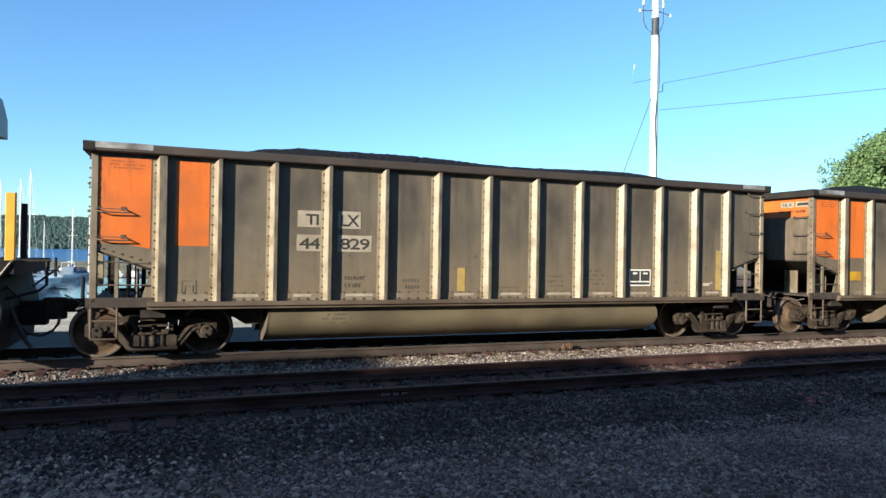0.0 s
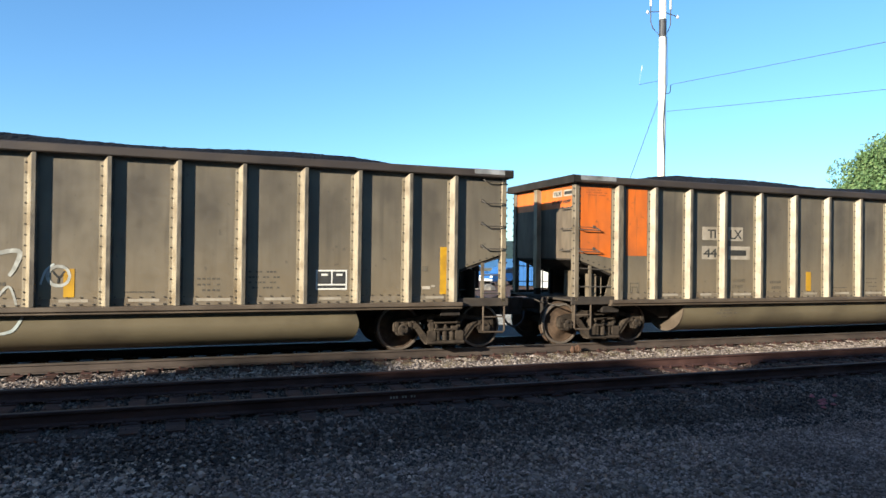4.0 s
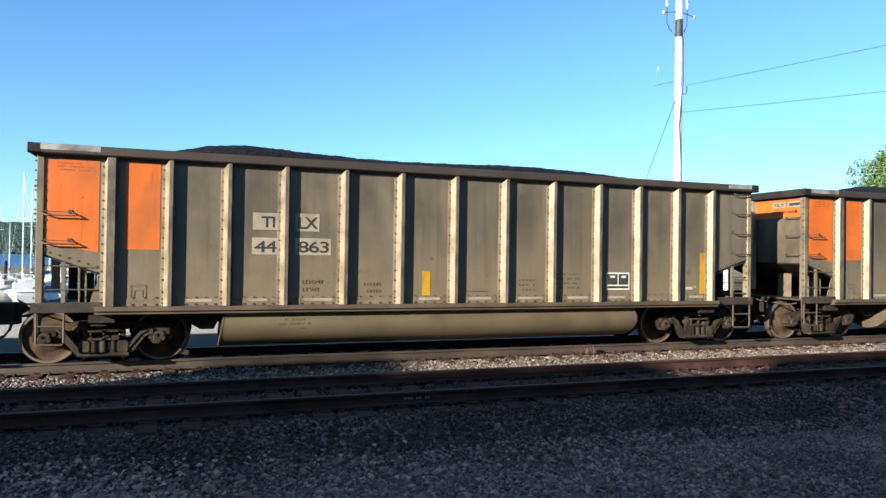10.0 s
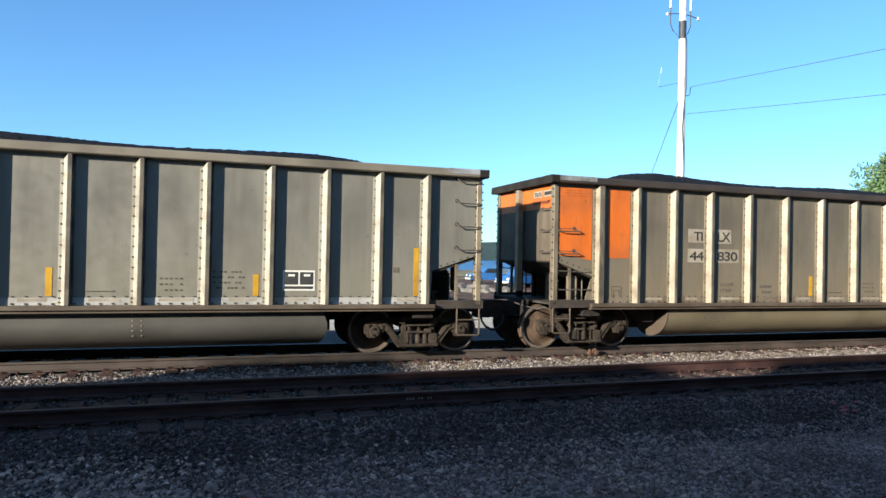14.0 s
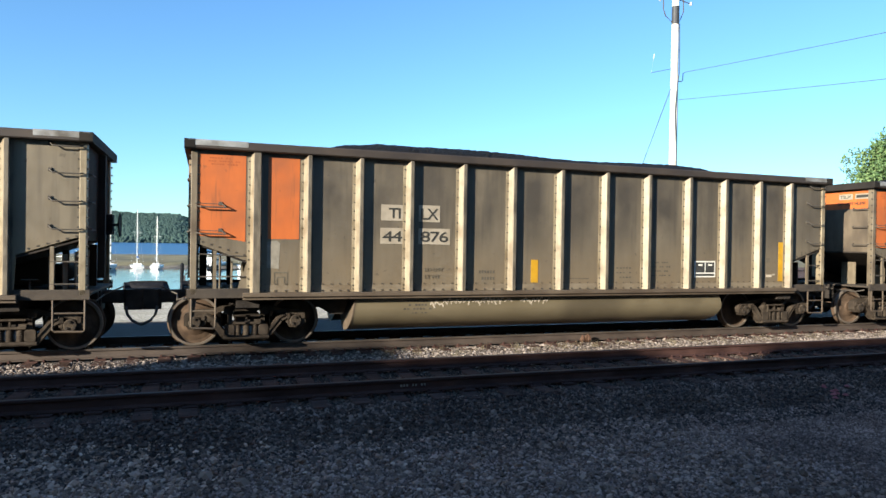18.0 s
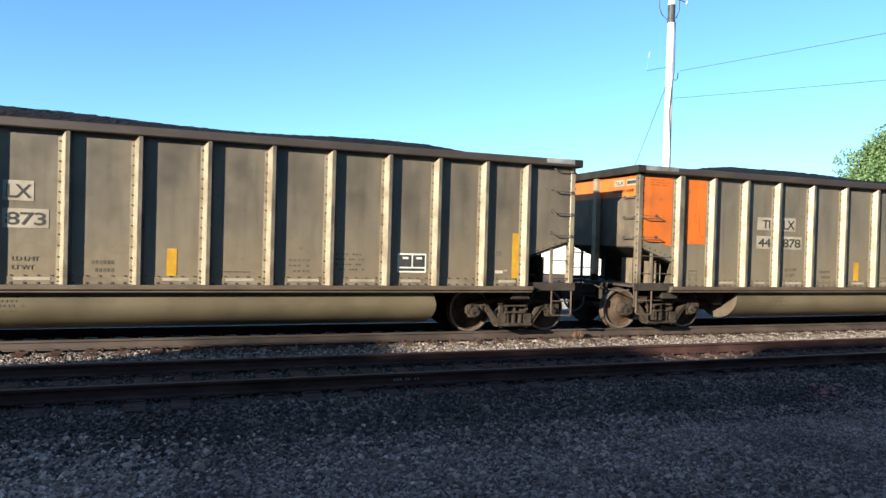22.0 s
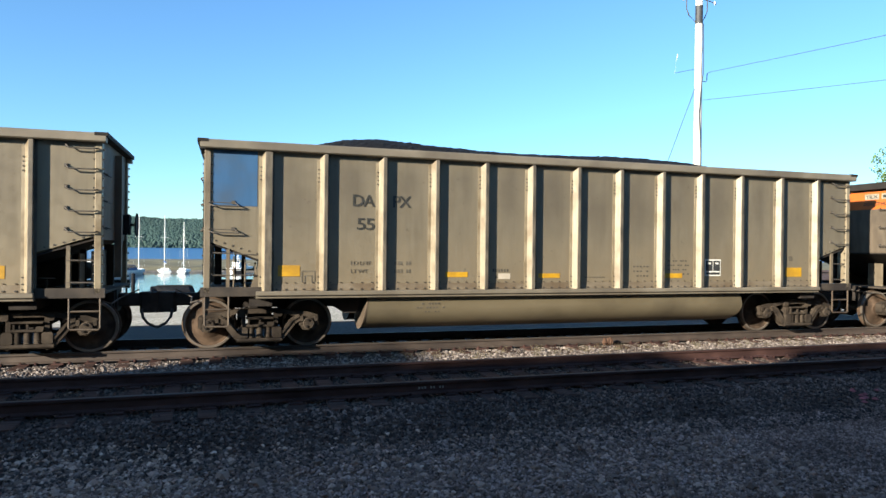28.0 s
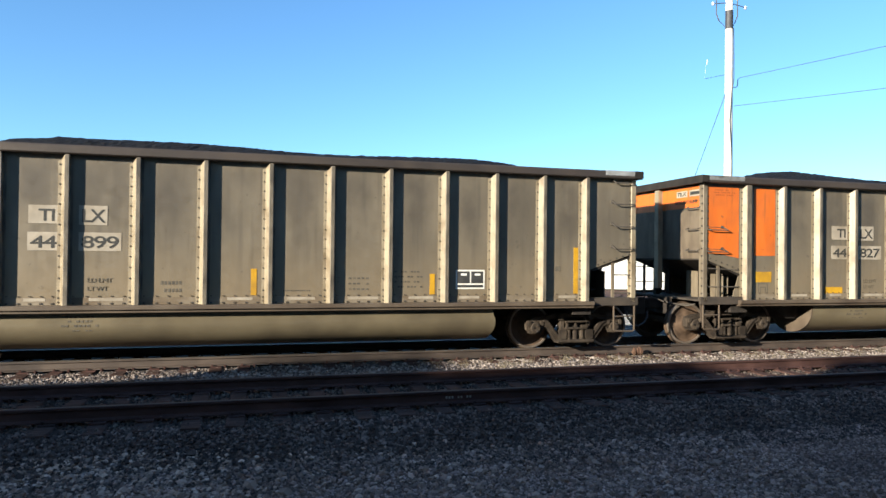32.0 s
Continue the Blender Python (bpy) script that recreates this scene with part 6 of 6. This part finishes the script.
def marina():
    far = [(-13.8, 114, 8.4), (-9.75, 114, 8.0), (-7.98, 104, 9.4), (-6.85, 112, 9.0), (-4.98, 112, 8.9), (-3.62, 112, 8.0), (0.53, 112, 7.8), (2.97, 112, 7.8), (5.72, 100, 6.5)]
    for i, (az, d, m) in enumerate(far):
        sailboat(polar(d, az), 90 - az + 7 * math.sin(i * 2.1), 5.8, m, i, i % 2 == 0, None if i % 3 else "dark-hulled sailing boat with bare mast moored in the marina", ("canvas", "hull", "hull")[i % 3] if i % 6 else "tar", 0.7)
    for i, (d, az, m) in enumerate([(80, -13.2, 12.4), (86, -12.45, 11.5), (76, -11.55, 10.8), (80, -11.05, 12.2), (92, -14.6, 11.0), (98, -16.4, 12.0), (84, -17.8, 11.6), (90, -19.6, 11), (82, 7.6, 12.0), (90, 8.35, 11.2), (88, 8.95, 12.4), (78, 9.75, 11.6), (95, 6.3, 9.5), (93, 10.9, 12.0), (99, 12.1, 10.5)]):
        sailboat(polar(d, az), 80 + 25 * math.sin(i * 1.7), 9.6, m, i + 20, i % 3 != 0)
    for i, (d, az, L) in enumerate([(74, -14.2, 7.5), (70, -12.9, 6.5), (72, -12.0, 7.0), (72, -11.0, 5.6), (92, -10.0, 6.0), (98, -9.2, 5.6), (102, -8.5, 5.8), (90, -10.6, 6.4), (106, -7.6, 5.6), (76, -15.8, 7.2), (72, -17.2, 7.0), (79, -18.6, 7.4), (72, 7.2, 6.4), (74, 8.5, 7.0), (80, 5.3, 6.6), (86, 6.2, 7.4), (70, 9.4, 6.0), (76, 10.6, 6.6), (92, 4.2, 6.5), (118, 0.7, 6.0), (104, 5.4, 7.4)]):
        motorboat(polar(d, az), 70 + 50 * math.sin(i * 2.3), L, i, "canvas" if i % 5 == 3 else "hull")
    for az0, az1, d in ((-20, -8.2, 82), (4.0, 12.8, 80)):
        a, b = polar(d, az0), polar(d, az1)
        dk = thing("dock", "grey plank floating dock between the boats", "dock", "", None, "structure")
        dirv = (b - a).normalized(); nrm = Vector((-dirv.y, dirv.x, 0)) * 0.9
        n = int((b - a).length / 1.2)
        for i in range(n):
            p, q = a + dirv * 1.2 * i, a + dirv * (1.2 * i + 1.15)
            v = [(p - nrm), (q - nrm), (q + nrm), (p + nrm)]
            part("plank", Shape().add([(w.x, w.y, WATER_Z + 0.35) for w in v] + [(w.x, w.y, WATER_Z + 0.1) for w in v], [(0, 1, 2, 3), (7, 6, 5, 4), (0, 4, 5, 1), (1, 5, 6, 2), (2, 6, 7, 3), (3, 7, 4, 0)]), ["wood"], dk)
    for d, az, top in ((60, -1.75, -0.05), (82, -9.0, 0.6), (83, -14, 0.8), (66, 9.2, 0.6), (64, 11.4, 0.4), (80, 4.6, 0.3), (62, -7.2, -0.6)):
        p = polar(d, az)
        solid("mooring_pile", Shape().lathe([(0.15, -5), (0.15, top), (0.02, top + 0.1)], 2, (p.x, p.y, 0), 10), ["tar"], "dark timber mooring pile in the water", "pile", "", "mooring piles")
    # low spit of land beyond the boats
    nx = 90
    v = []
    for i in range(nx):
        x = -90 + 3.2 * i
        y = 121 + 2 * noise.noise(Vector((x / 20, 3, 0)))
        e = 0.25 * noise.noise(Vector((x / 6, 8, 0))) + 0.12 * noise.noise(Vector((x / 2, 8, 3)))
        v += [(x, y - 6, -3.2), (x, y - 4, -2.25 + e), (x, y - 0.5, -1.75 + e), (x, y + 14, -1.15 + 0.6 * e), (x, y + 40, -1.3), (x, y + 50, -3.2)]
    s = Shape().add(v, [(i * 6 + j, i * 6 + j + 1, (i + 1) * 6 + j + 1, (i + 1) * 6 + j) for i in range(nx - 1) for j in range(5)])
    s.m = [1 if k % 5 == 0 else 0 for k in range(len(s.f))]
    solid("breakwater", s, ["spit", "rock"], "low grassy spit with a rocky edge", "breakwater", "structure")


def rowboat(d, az, z, hd, L=3.4, H=0.8):
    p = polar(d, az)
    b = thing("rowboat", "dark upturned rowing boat lying on the shore", "boat", "", pose(p.x, p.y, z, 180, 0, hd))
    part("hull", hull_shape(L, 1.5, H, 0.25), ["tar"], b)
    part("keel", Shape().bevelbox(-0.38 * L, 0.36 * L, -0.03, 0.03, -0.30, -0.20, 0.01, 0), ["dark"], b)


def hoop_rail():
    a, b = polar(48, -1.55), polar(48, -0.05)
    h = thing("hoop_rail", "dark tubular hoop rail at the water's edge", "rail", "", pose(0, 0, 0))
    pts = [a.lerp(b, (1 - math.cos(q * math.pi / 8)) / 2) + Vector((0, 0, -0.42 + 0.22 * math.sin(q * math.pi / 8))) for q in range(9)]
    part("hoop", Shape().tube([a + Vector((0, 0, -2.9))] + pts + [b + Vector((0, 0, -2.9))], 0.05, 8), ["cable"], h)


def pickup(d, az, hd):
    p = polar(d, az)
    c = thing("pickup_truck", "blue pickup truck parked on the gravel lot", "car", "", pose(p.x, p.y, -0.74, 0, 0, hd))
    prof = [(-2.55, 0.45), (-2.55, 1.05), (-0.55, 1.08), (-0.25, 1.62), (0.75, 1.64), (1.25, 1.10), (2.35, 0.98), (2.55, 0.75), (2.55, 0.42)]
    part("body", Shape().prism(prof, 1, -0.88, 0.88), ["carblue"], c, "blue bodywork")
    for sd in (-1, 1):
        part("side_window", Shape().prism([(-0.38, 1.12), (-0.18, 1.54), (0.68, 1.56), (1.02, 1.14)], 1, sd * 0.885 - 0.004, sd * 0.885 + 0.004), ["glass"], c)
        for x in (-1.55, 1.60):
            w = part("wheel", Shape().lathe([(0.2, -0.11), (0.36, -0.10), (0.38, 0.0), (0.36, 0.10), (0.2, 0.11)], 1, (x, sd * 0.80, 0.38), 18), ["tyre"], c)
            part("rim", Shape().lathe([(0.02, sd * 0.125), (0.2, sd * 0.12), (0.21, sd * 0.10)], 1, (x, sd * 0.80, 0.38), 12), ["mast"], w)
        part("headlight", Shape().box(2.50, 2.56, sd * 0.7 - 0.14, sd * 0.7 + 0.14, 0.72, 0.90), ["hull"], c)
    part("bumper", Shape().bevelbox(2.5, 2.66, -0.88, 0.88, 0.42, 0.62, 0.03, 1), ["mast"], c)


def containers():
    for i, (d, az, mt, lab) in enumerate(((60, 27.7, "carblue", "blue"), (57, 29.6, "shed", "white"), (55, 32.2, "shed", "white"), (54, 35.0, "shed", "white"), (53, 38.0, "shed", "white"), (53, 41.0, "shed", "white"))):
        p = polar(d, az)
        c = thing("storage_container", f"{lab} ribbed storage container standing on the gravel lot", "container", "storage containers", pose(p.x, p.y, -0.74, 0, 0, -az + 4 * math.sin(i * 3)))
        w, h = (1.2, 2.62)
        part("body", Shape().bevelbox(-w, w, -1.2, 1.2, 0.12, h, 0.03, 2), [mt], c)
        for q in range(7):
            x = -w + 0.15 + q * (2 * w - 0.3) / 6
            part("side_rib", Shape().box(x - 0.05, x + 0.05, -1.235, -1.2, 0.2, h - 0.1), [mt], c)
        part("roof_edge", Shape().bevelbox(-w - 0.03, w + 0.03, -1.24, 1.24, h, h + 0.08, 0.02, 0), [mt], c)
        part("skid", Shape().box(-w, w, -1.1, 1.1, 0, 0.12), ["dark"], c)


def signs():
    for d, az, word in ((36, 11.99, ""), (36, 14.2, "MARINA")):
        p = polar(d, az)
        g = thing("sign", "blue-grey marina sign board in a white frame on posts", "sign", "marina signs", pose(p.x, p.y, -0.72, 0, 0, -az))
        part("board", Shape().box(-0.50, 0.50, -0.02, 0.02, 0.66, 1.12), ["signboard"], g)
        f = Shape()
        for x0, x1, z0, z1 in ((-0.54, 0.54, 1.12, 1.16), (-0.54, 0.54, 0.62, 0.66), (-0.54, -0.50, 0.66, 1.12), (0.50, 0.54, 0.66, 1.12)): f.box(x0, x1, -0.03, 0.03, z0, z1)
        part("sign_frame", f, ["shed"], g)
        if word:
            me = text_mesh(word, 0.36, 0.86); me.materials.append(M["clean_white"])
            part("lettering", me, None, g, "", (-0.43, -0.024, 0.76))
        else:
            part("lettering", Shape().box(-0.42, 0.42, -0.026, -0.021, 0.80, 0.98), ["clean_white"], g)
        for x in (-0.56, 0.56): part("post", Shape().bevelbox(x - 0.05, x + 0.05, -0.05, 0.05, 0, 1.42, 0.01, 2), ["bark"], g)
    p = polar(36.5, 12.95)
    fp = thing("flagpole", "slim white flagpole beside the marina sign", "flagpole", "", pose(p.x, p.y, -0.72))
    part("shaft", Shape().lathe([(0.06, 0), (0.035, 6.2), (0.01, 6.22)], 2, (0, 0, 0), 10), ["shed"], fp)
    part("ball", Shape().lathe([(0.01, 6.2), (0.06, 6.25), (0.06, 6.31), (0.01, 6.36)], 2, (0, 0, 0), 10), ["mast"], fp)
    part("stay", Shape().tube([(0, 0, 3.9), (-1.1, 0.2, 0)], 0.03), ["shed"], fp)
    a = [polar(d, az) for d, az in ((33, 9), (33, 20), (41, 19.5), (41, 8.6))]
    s = Shape().add([(q.x, q.y, -0.69) for q in a] + [(q.x, q.y, -0.78) for q in a], [(0, 1, 2, 3), (0, 4, 5, 1), (1, 5, 6, 2), (2, 6, 7, 3), (3, 7, 4, 0)])
    solid("lawn", s, ["grass"], "strip of mown grass by the marina sign", "lawn", "structure")
    rng = random.Random(9)
    s = Shape()
    for i in range(46):                                # driftwood and boulders along the shore
        q = polar(rng.uniform(50, 62), rng.uniform(19.5, 24.5))
        r = rng.uniform(0.2, 0.55)
        s.lathe([(0.02, -0.3 * r), (r, 0.1 * r), (r * 0.8, 0.6 * r), (0.05, 0.9 * r)], 2, (q.x, q.y, -0.75), 7)
    solid("boulders", s, ["rock"], "grey boulders along the shore", "boulders", "stuff")
    gw = thing("gangway", "white trussed gangway leading down to the docks", "gangway", "")
    a, b = polar(62, 15.2, -0.9), polar(58, 19.6, -0.7)
    for off in (0.0, 1.2):
        o = Vector((0.2, off, 0))
        part("rail", Shape().tube([a + o + Vector((0, 0, 1.0)), b + o + Vector((0, 0, 1.0))], 0.05), ["shed"], gw)
        part("rail", Shape().tube([a + o, b + o], 0.06), ["shed"], gw)
        for i in range(6):
            p, q = a.lerp(b, i / 6) + o, a.lerp(b, (i + 1) / 6) + o
            part("brace", Shape().tube([p, q + Vector((0, 0, 1.0))] if i % 2 else [p + Vector((0, 0, 1.0)), q], 0.035), ["shed"], gw)


def lot():
    xs = [-60 + 6 * i for i in range(31)]
    # pale gravel begins where the train's shadow ends
    v = [(x, y, z) for x in xs for y, z in ((22.6, -0.60), (24, -0.62), (30, -0.71), (37.4, -0.738))]
    s = Shape().add(v, [(i * 4 + j, i * 4 + j + 1, (i + 1) * 4 + j + 1, (i + 1) * 4 + j) for i in range(30) for j in range(3)])
    solid("gravel_lot", s, ["lotgravel"], "pale dusty gravel lot behind the track", "lot", "structure")


def locomotive():
    """The engine at the head of these cars: only its rear end is near the view."""
    l = thing("locomotive", "dark grey diesel locomotive with yellow end handrails", "locomotive", "", pose(X0, TRACK_Y, 0))
    part("frame", Shape().bevelbox(-23.4, -1.15, -1.52, 1.52, 1.46, 1.70, 0.03, 0), ["tar"], l, "black frame and walkway")
    part("pilot", Shape().prism([(-1.95, 0.25), (-1.40, 0.20), (-1.32, 0.9), (-1.45, 1.40), (-1.95, 1.40)], 1, -1.45, 1.45), ["tar"], l, "black end plate with steps")
    part("long_hood", Shape().prism([(-0.95, 1.52), (0.95, 1.52), (0.95, 4.1), (0.6, 4.55), (-0.6, 4.55), (-0.95, 4.1)], 0, -19.0, -2.9), ["locogrey"], l, "grey engine hood")
    part("radiator_wing", Shape().prism([(-1.55, 4.02), (1.55, 4.02), (1.52, 4.40), (1.1, 4.72), (-1.1, 4.72), (-1.52, 4.40)], 0, -8.5, -1.93), ["locogrey"], l, "flared radiator housing")
    part("cab", Shape().prism([(-1.52, 1.52), (1.52, 1.52), (1.52, 4.2), (1.0, 4.7), (-1.0, 4.7), (-1.52, 4.2)], 0, -22.6, -19.0), ["locogrey"], l)
    part("fuel_tank", Shape().bevelbox(-15.2, -9.2, -1.4, 1.4, 0.2, 1.28, 0.25, 0), ["dark"], l)
    for x0, x1, y, m in ((-1.29, -1.15, -1.45, "locoyellow"), (-1.40, -1.31, 0.20, "tar")):
        part("end_post", Shape().bevelbox(x0, x1, y - 0.05, y + 0.05, 1.70, 2.78 if m == "locoyellow" else 2.70, 0.01, 2), [m], l, "yellow end handrail post" if m == "locoyellow" else "")
    part("handrail", Shape().tube([(-1.35, 0.20, 2.66), (-1.33, 0.0, 2.1), (-1.24, -0.1, 1.70)], 0.016), ["tar"], l)
    part("grab_iron", Shape().tube([(-1.50, -1.52, 1.08), (-1.47, -1.54, 1.25), (-1.20, -1.54, 1.66), (-1.17, -1.50, 1.70)], 0.022), ["post"], l, "pale bent grab iron")
    part("hose_bracket", Shape().tube([(-1.30, -1.0, 1.68), (-0.72, -1.0, 1.69)], 0.025).tube([(-0.78, -1.0, 1.69), (-0.78, -1.0, 1.28), (-0.90, -1.0, 1.18), (-1.36, -1.0, 1.05)], 0.028).tube([(-0.98, -1.02, 1.26), (-0.58, -1.02, 1.60)], 0.022), ["dark"], l, "bracket with hanging hoses")
    part("hose", Shape().tube([(-1.36, -0.8, 0.95), (-1.20, -0.85, 0.55), (-1.08, -0.85, 0.30), (-1.02, -0.82, 0.22)], 0.035, 8), ["cable"], l)
    part("handrail", Shape().tube([(-1.4, -1.48, 2.62), (-18.9, -1.48, 2.62)], 0.02), ["iron"], l)
    for i in range(9): part("stanchion", Shape().tube([(-3.2 - 1.9 * i, -1.48, 1.7), (-3.2 - 1.9 * i, -1.48, 2.62)], 0.018), ["iron"], l)
    for z in (0.4, 0.75, 1.1): part("step", Shape().box(-2.35, -1.75, -1.50, -1.2, z, z + 0.04), ["steel"], l)
    part("coupler", Shape().bevelbox(-1.45, -0.92, -0.18, 0.18, 0.52, 0.96, 0.03, 0), ["tar"], l)
    part("air_hose", Shape().tube([(-1.42, -0.45, 0.9), (-1.3, -0.48, 0.6), (-1.15, -0.48, 0.42), (-0.95, -0.42, 0.36)], 0.03, 8), ["cable"], l)
    part("cut_lever", Shape().tube([(-1.45, -1.35, 1.1), (-1.35, -1.0, 1.25), (-1.3, -0.3, 1.0)], 0.02), ["steel"], l)
    for x in (-4.9, -20.2):
        t = part("truck_frame", Shape().prism([(x - 2.2, 0.75), (x + 2.2, 0.75), (x + 2.1, 1.05), (x - 2.1, 1.05)], 1, -1.15, 1.15), ["dark"], l)
        for dx in (-1.8, 0, 1.8): part("wheelset_static", wheelset_mesh(), None, t, "", (x + dx, 0, 0.5)).name = "driving_wheel"
    return l


def weeds():
    """Dry grass and weeds in the ballast strip."""
    rng = np.random.RandomState(6)
    v, f = [], []
    for i in range(170):
        x, y = rng.uniform(3, 30), 12.75 - abs(rng.normal(0, 0.45))
        if y < 10.6: continue
        for k in range(9):
            a, h, w = rng.uniform(0, 6.28), rng.uniform(0.05, 0.17), 0.004
            dx, dy = math.cos(a) * h * 0.6, math.sin(a) * h * 0.6
            o, z = len(v), ground_z(y) + 0.01
            px, py = x + rng.normal(0, 0.05), y + rng.normal(0, 0.05)
            v += [(px - w, py, z), (px + w, py, z), (px + dx, py + dy, z + h)]
            f.append((o, o + 1, o + 2))
    me = bpy.data.meshes.new("dry_weeds"); me.from_pydata(v, [], f); me.materials.append(M["straw"])
    tagged(new("dry_weeds", me), "dry straw-coloured weeds in the ballast", "weeds", "", "stuff")


def bluff():
    """An unseen dark wooded rise added to cut skylight; it closes the near side."""
    nx, ny = 60, 10
    v = []
    for i in range(nx):
        x = -8 + 5.2 * i
        for j in range(ny):
            q = j / (ny - 1)
            v.append((x, -16 - 45 * q + 3 * noise.noise(Vector((x / 9, j, 0))), 0.2 + (26 * q ** 0.6 + 3 * noise.noise(Vector((x / 7, j * 2.2, 4)))) * min(1, (i + 0.5) / 8)))
    s = Shape().add(v, [(i * ny + j, i * ny + j + 1, (i + 1) * ny + j + 1, (i + 1) * ny + j) for i in range(nx - 1) for j in range(ny - 1)])
    solid("wooded_bluff", s, ["hill"], "unseen dark wooded bluff added behind the building to cut skylight", "bluff", "stuff")


def trackside():
    """Small things lying by the tracks."""
    rng = random.Random(4)
    s = Shape()
    for i in range(7):
        s.lathe([(0.01, -0.05), (rng.uniform(0.04, 0.07), 0.01), (rng.uniform(0.02, 0.045), rng.uniform(0.06, 0.10)), (0.01, 0.12)], 2, (7.95 + rng.uniform(-0.12, 0.12), 13.0 + rng.uniform(-0.05, 0.05), -0.14), 6)
    solid("rusty_clump", s, ["rust"], "rusty orange clump lying against the rail", "scrap")
    s = Shape()
    for i in range(9):
        x, y = 9.15 + rng.uniform(-0.4, 0.35), 7.62 + rng.uniform(-0.22, 0.2)
        s.lathe([(0.005, 0), (rng.uniform(0.03, 0.06), 0.012), (0.02, 0.035), (0.004, 0.04)], 2, (x, y, ground_z(y) + 0.02), 6)
    solid("marked_stones", s, ["redpaint"], "stones sprayed with faded red marking paint", "stones", "stuff")
    solid("steel_plate", Shape().prism([(10.25, 7.55), (10.9, 7.45), (11.6, 7.6), (11.5, 7.85), (10.6, 7.8)], 2, ground_z(7.6) + 0.03, ground_z(7.6) + 0.08), ["dark"], "dark flat scrap plate lying on the gravel", "scrap")
    s = Shape()
    for i in range(9):
        if i in (3, 6): continue
        s.box(2.52 + i * 0.042, 2.545 + i * 0.042, NEAR_Y - 0.7545 - 0.016, NEAR_Y - 0.7545 - 0.010, NEAR_Z - 0.105, NEAR_Z - 0.075)
    solid("rail_stamp", s, ["stamp"], "raised mill mark on the rail's web", "marking", "stuff")


def env():
    pole()
    wire("service_wire", (19.14, 23.65, 9.40), (24.1, -3.0, 8.3), 0.12, "upper service wire from the pole to the building")
    wire("service_wire", (18.8, 23.6, 8.19), (34.9, -3.0, 8.2), 0.25, "lower service wire from the pole to the building")
    tree(34.75, 21.1, 5.35, 6.1, 21)
    lot()
    marina()
    rowboat(43, 0.45, -0.72, 8); rowboat(43, -4.2, -0.78, 12, 2.6, 0.7); rowboat(44, 5.2, -0.75, -10, 2.6, 0.7)
    hoop_rail()
    pickup(62, 25.6, 200); pickup(70, 23.0, 175)
    containers()
    signs()
    trackside()
    weeds()
    bluff()
    dark = "dark grey crushed-stone ballast in shade"
    stones("gravel_front", "stone", -4, 12, 3.5, 7.3, ground_z, 100000, 0.0165, 1, "fine dark grey gravel in shade", True)
    stones("gravel_coarse", "bigstone", -4, 6.0, 4.0, 7.4, ground_z, 7000, 0.026, 6, "scattered larger grey stones on the gravel")
    stones("gravel_dry", "palestone", -5, -0.2, 5.0, 7.75, ground_z, 6500, 0.021, 16, "scattered pale brown stones on the gravel")
    stones("gravel_loose", "palestone", -5, 2.2, 4.6, 7.6, ground_z, 1500, 0.022, 17, "loose pale brown stones thinning out over the gravel")
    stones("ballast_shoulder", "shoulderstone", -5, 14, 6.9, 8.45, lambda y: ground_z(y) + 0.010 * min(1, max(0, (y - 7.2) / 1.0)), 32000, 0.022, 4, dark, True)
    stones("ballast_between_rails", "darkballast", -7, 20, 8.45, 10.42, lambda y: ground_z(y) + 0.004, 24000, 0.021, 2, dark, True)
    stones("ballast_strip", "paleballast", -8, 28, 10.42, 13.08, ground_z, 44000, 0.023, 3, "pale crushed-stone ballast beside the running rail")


ground()
track("track_train", TRACK_Y, 0.0, "railtop", "main line track with polished rails on wooden ties")
track("track_front", NEAR_Y, NEAR_Z, "dullrail", "empty front track with dull rusty rails on wooden ties")
far_side()
shade_building()
env()
CARS = build_train()
LOCO = locomotive()


def motions():
    rolled = [(0, 0.0), (1, 17.95), (2, 35.91), (3, 53.86), (6, 107.69), (7, 125.53), (8, 143.38), (9, 161.28), (10, 179.19), (11, 197.08), (12, 214.97), (13, 232.84), (14, 250.73), (15, 268.62), (18, 322.37), (19, 340.27), (20, 358.16), (21, 376.06), (22, 393.94), (23, 411.82), (24, 429.70), (27, 482.63), (28, 500.48), (29, 518.31), (30, 536.13), (31, 553.95), (32, 571.80)]
    times, gone = [t for t, _ in rolled], [d for _, d in rolled]
    dist = lambda t: float(np.interp(t, times, gone))
    for k, car in enumerate(CARS):
        walk(car, [(t, pose(X0 + CAR * k - dist(t), TRACK_Y, 0)) for t in times])
    walk(LOCO, [(t, pose(X0 - dist(t), TRACK_Y, 0)) for t in times])
    # every wheelset turns as the train rolls: one turning path, shared by all
    sets = [w for c in CARS for g in c.children for w in g.children if w.name.startswith("wheelset")]
    first = sets[0]
    walk(first, [(i / 30, pose(0, 0, 0, 0, -math.degrees(dist(i / 30) / 0.457) % 360.0, 0)) for i in range(961)])
    for w in sets[1:]:
        w.rotation_mode = "QUATERNION"
        keys = w.animation_data_create()
        keys.action = first.animation_data.action
        keys.action_slot = first.animation_data.action_slot


motions()
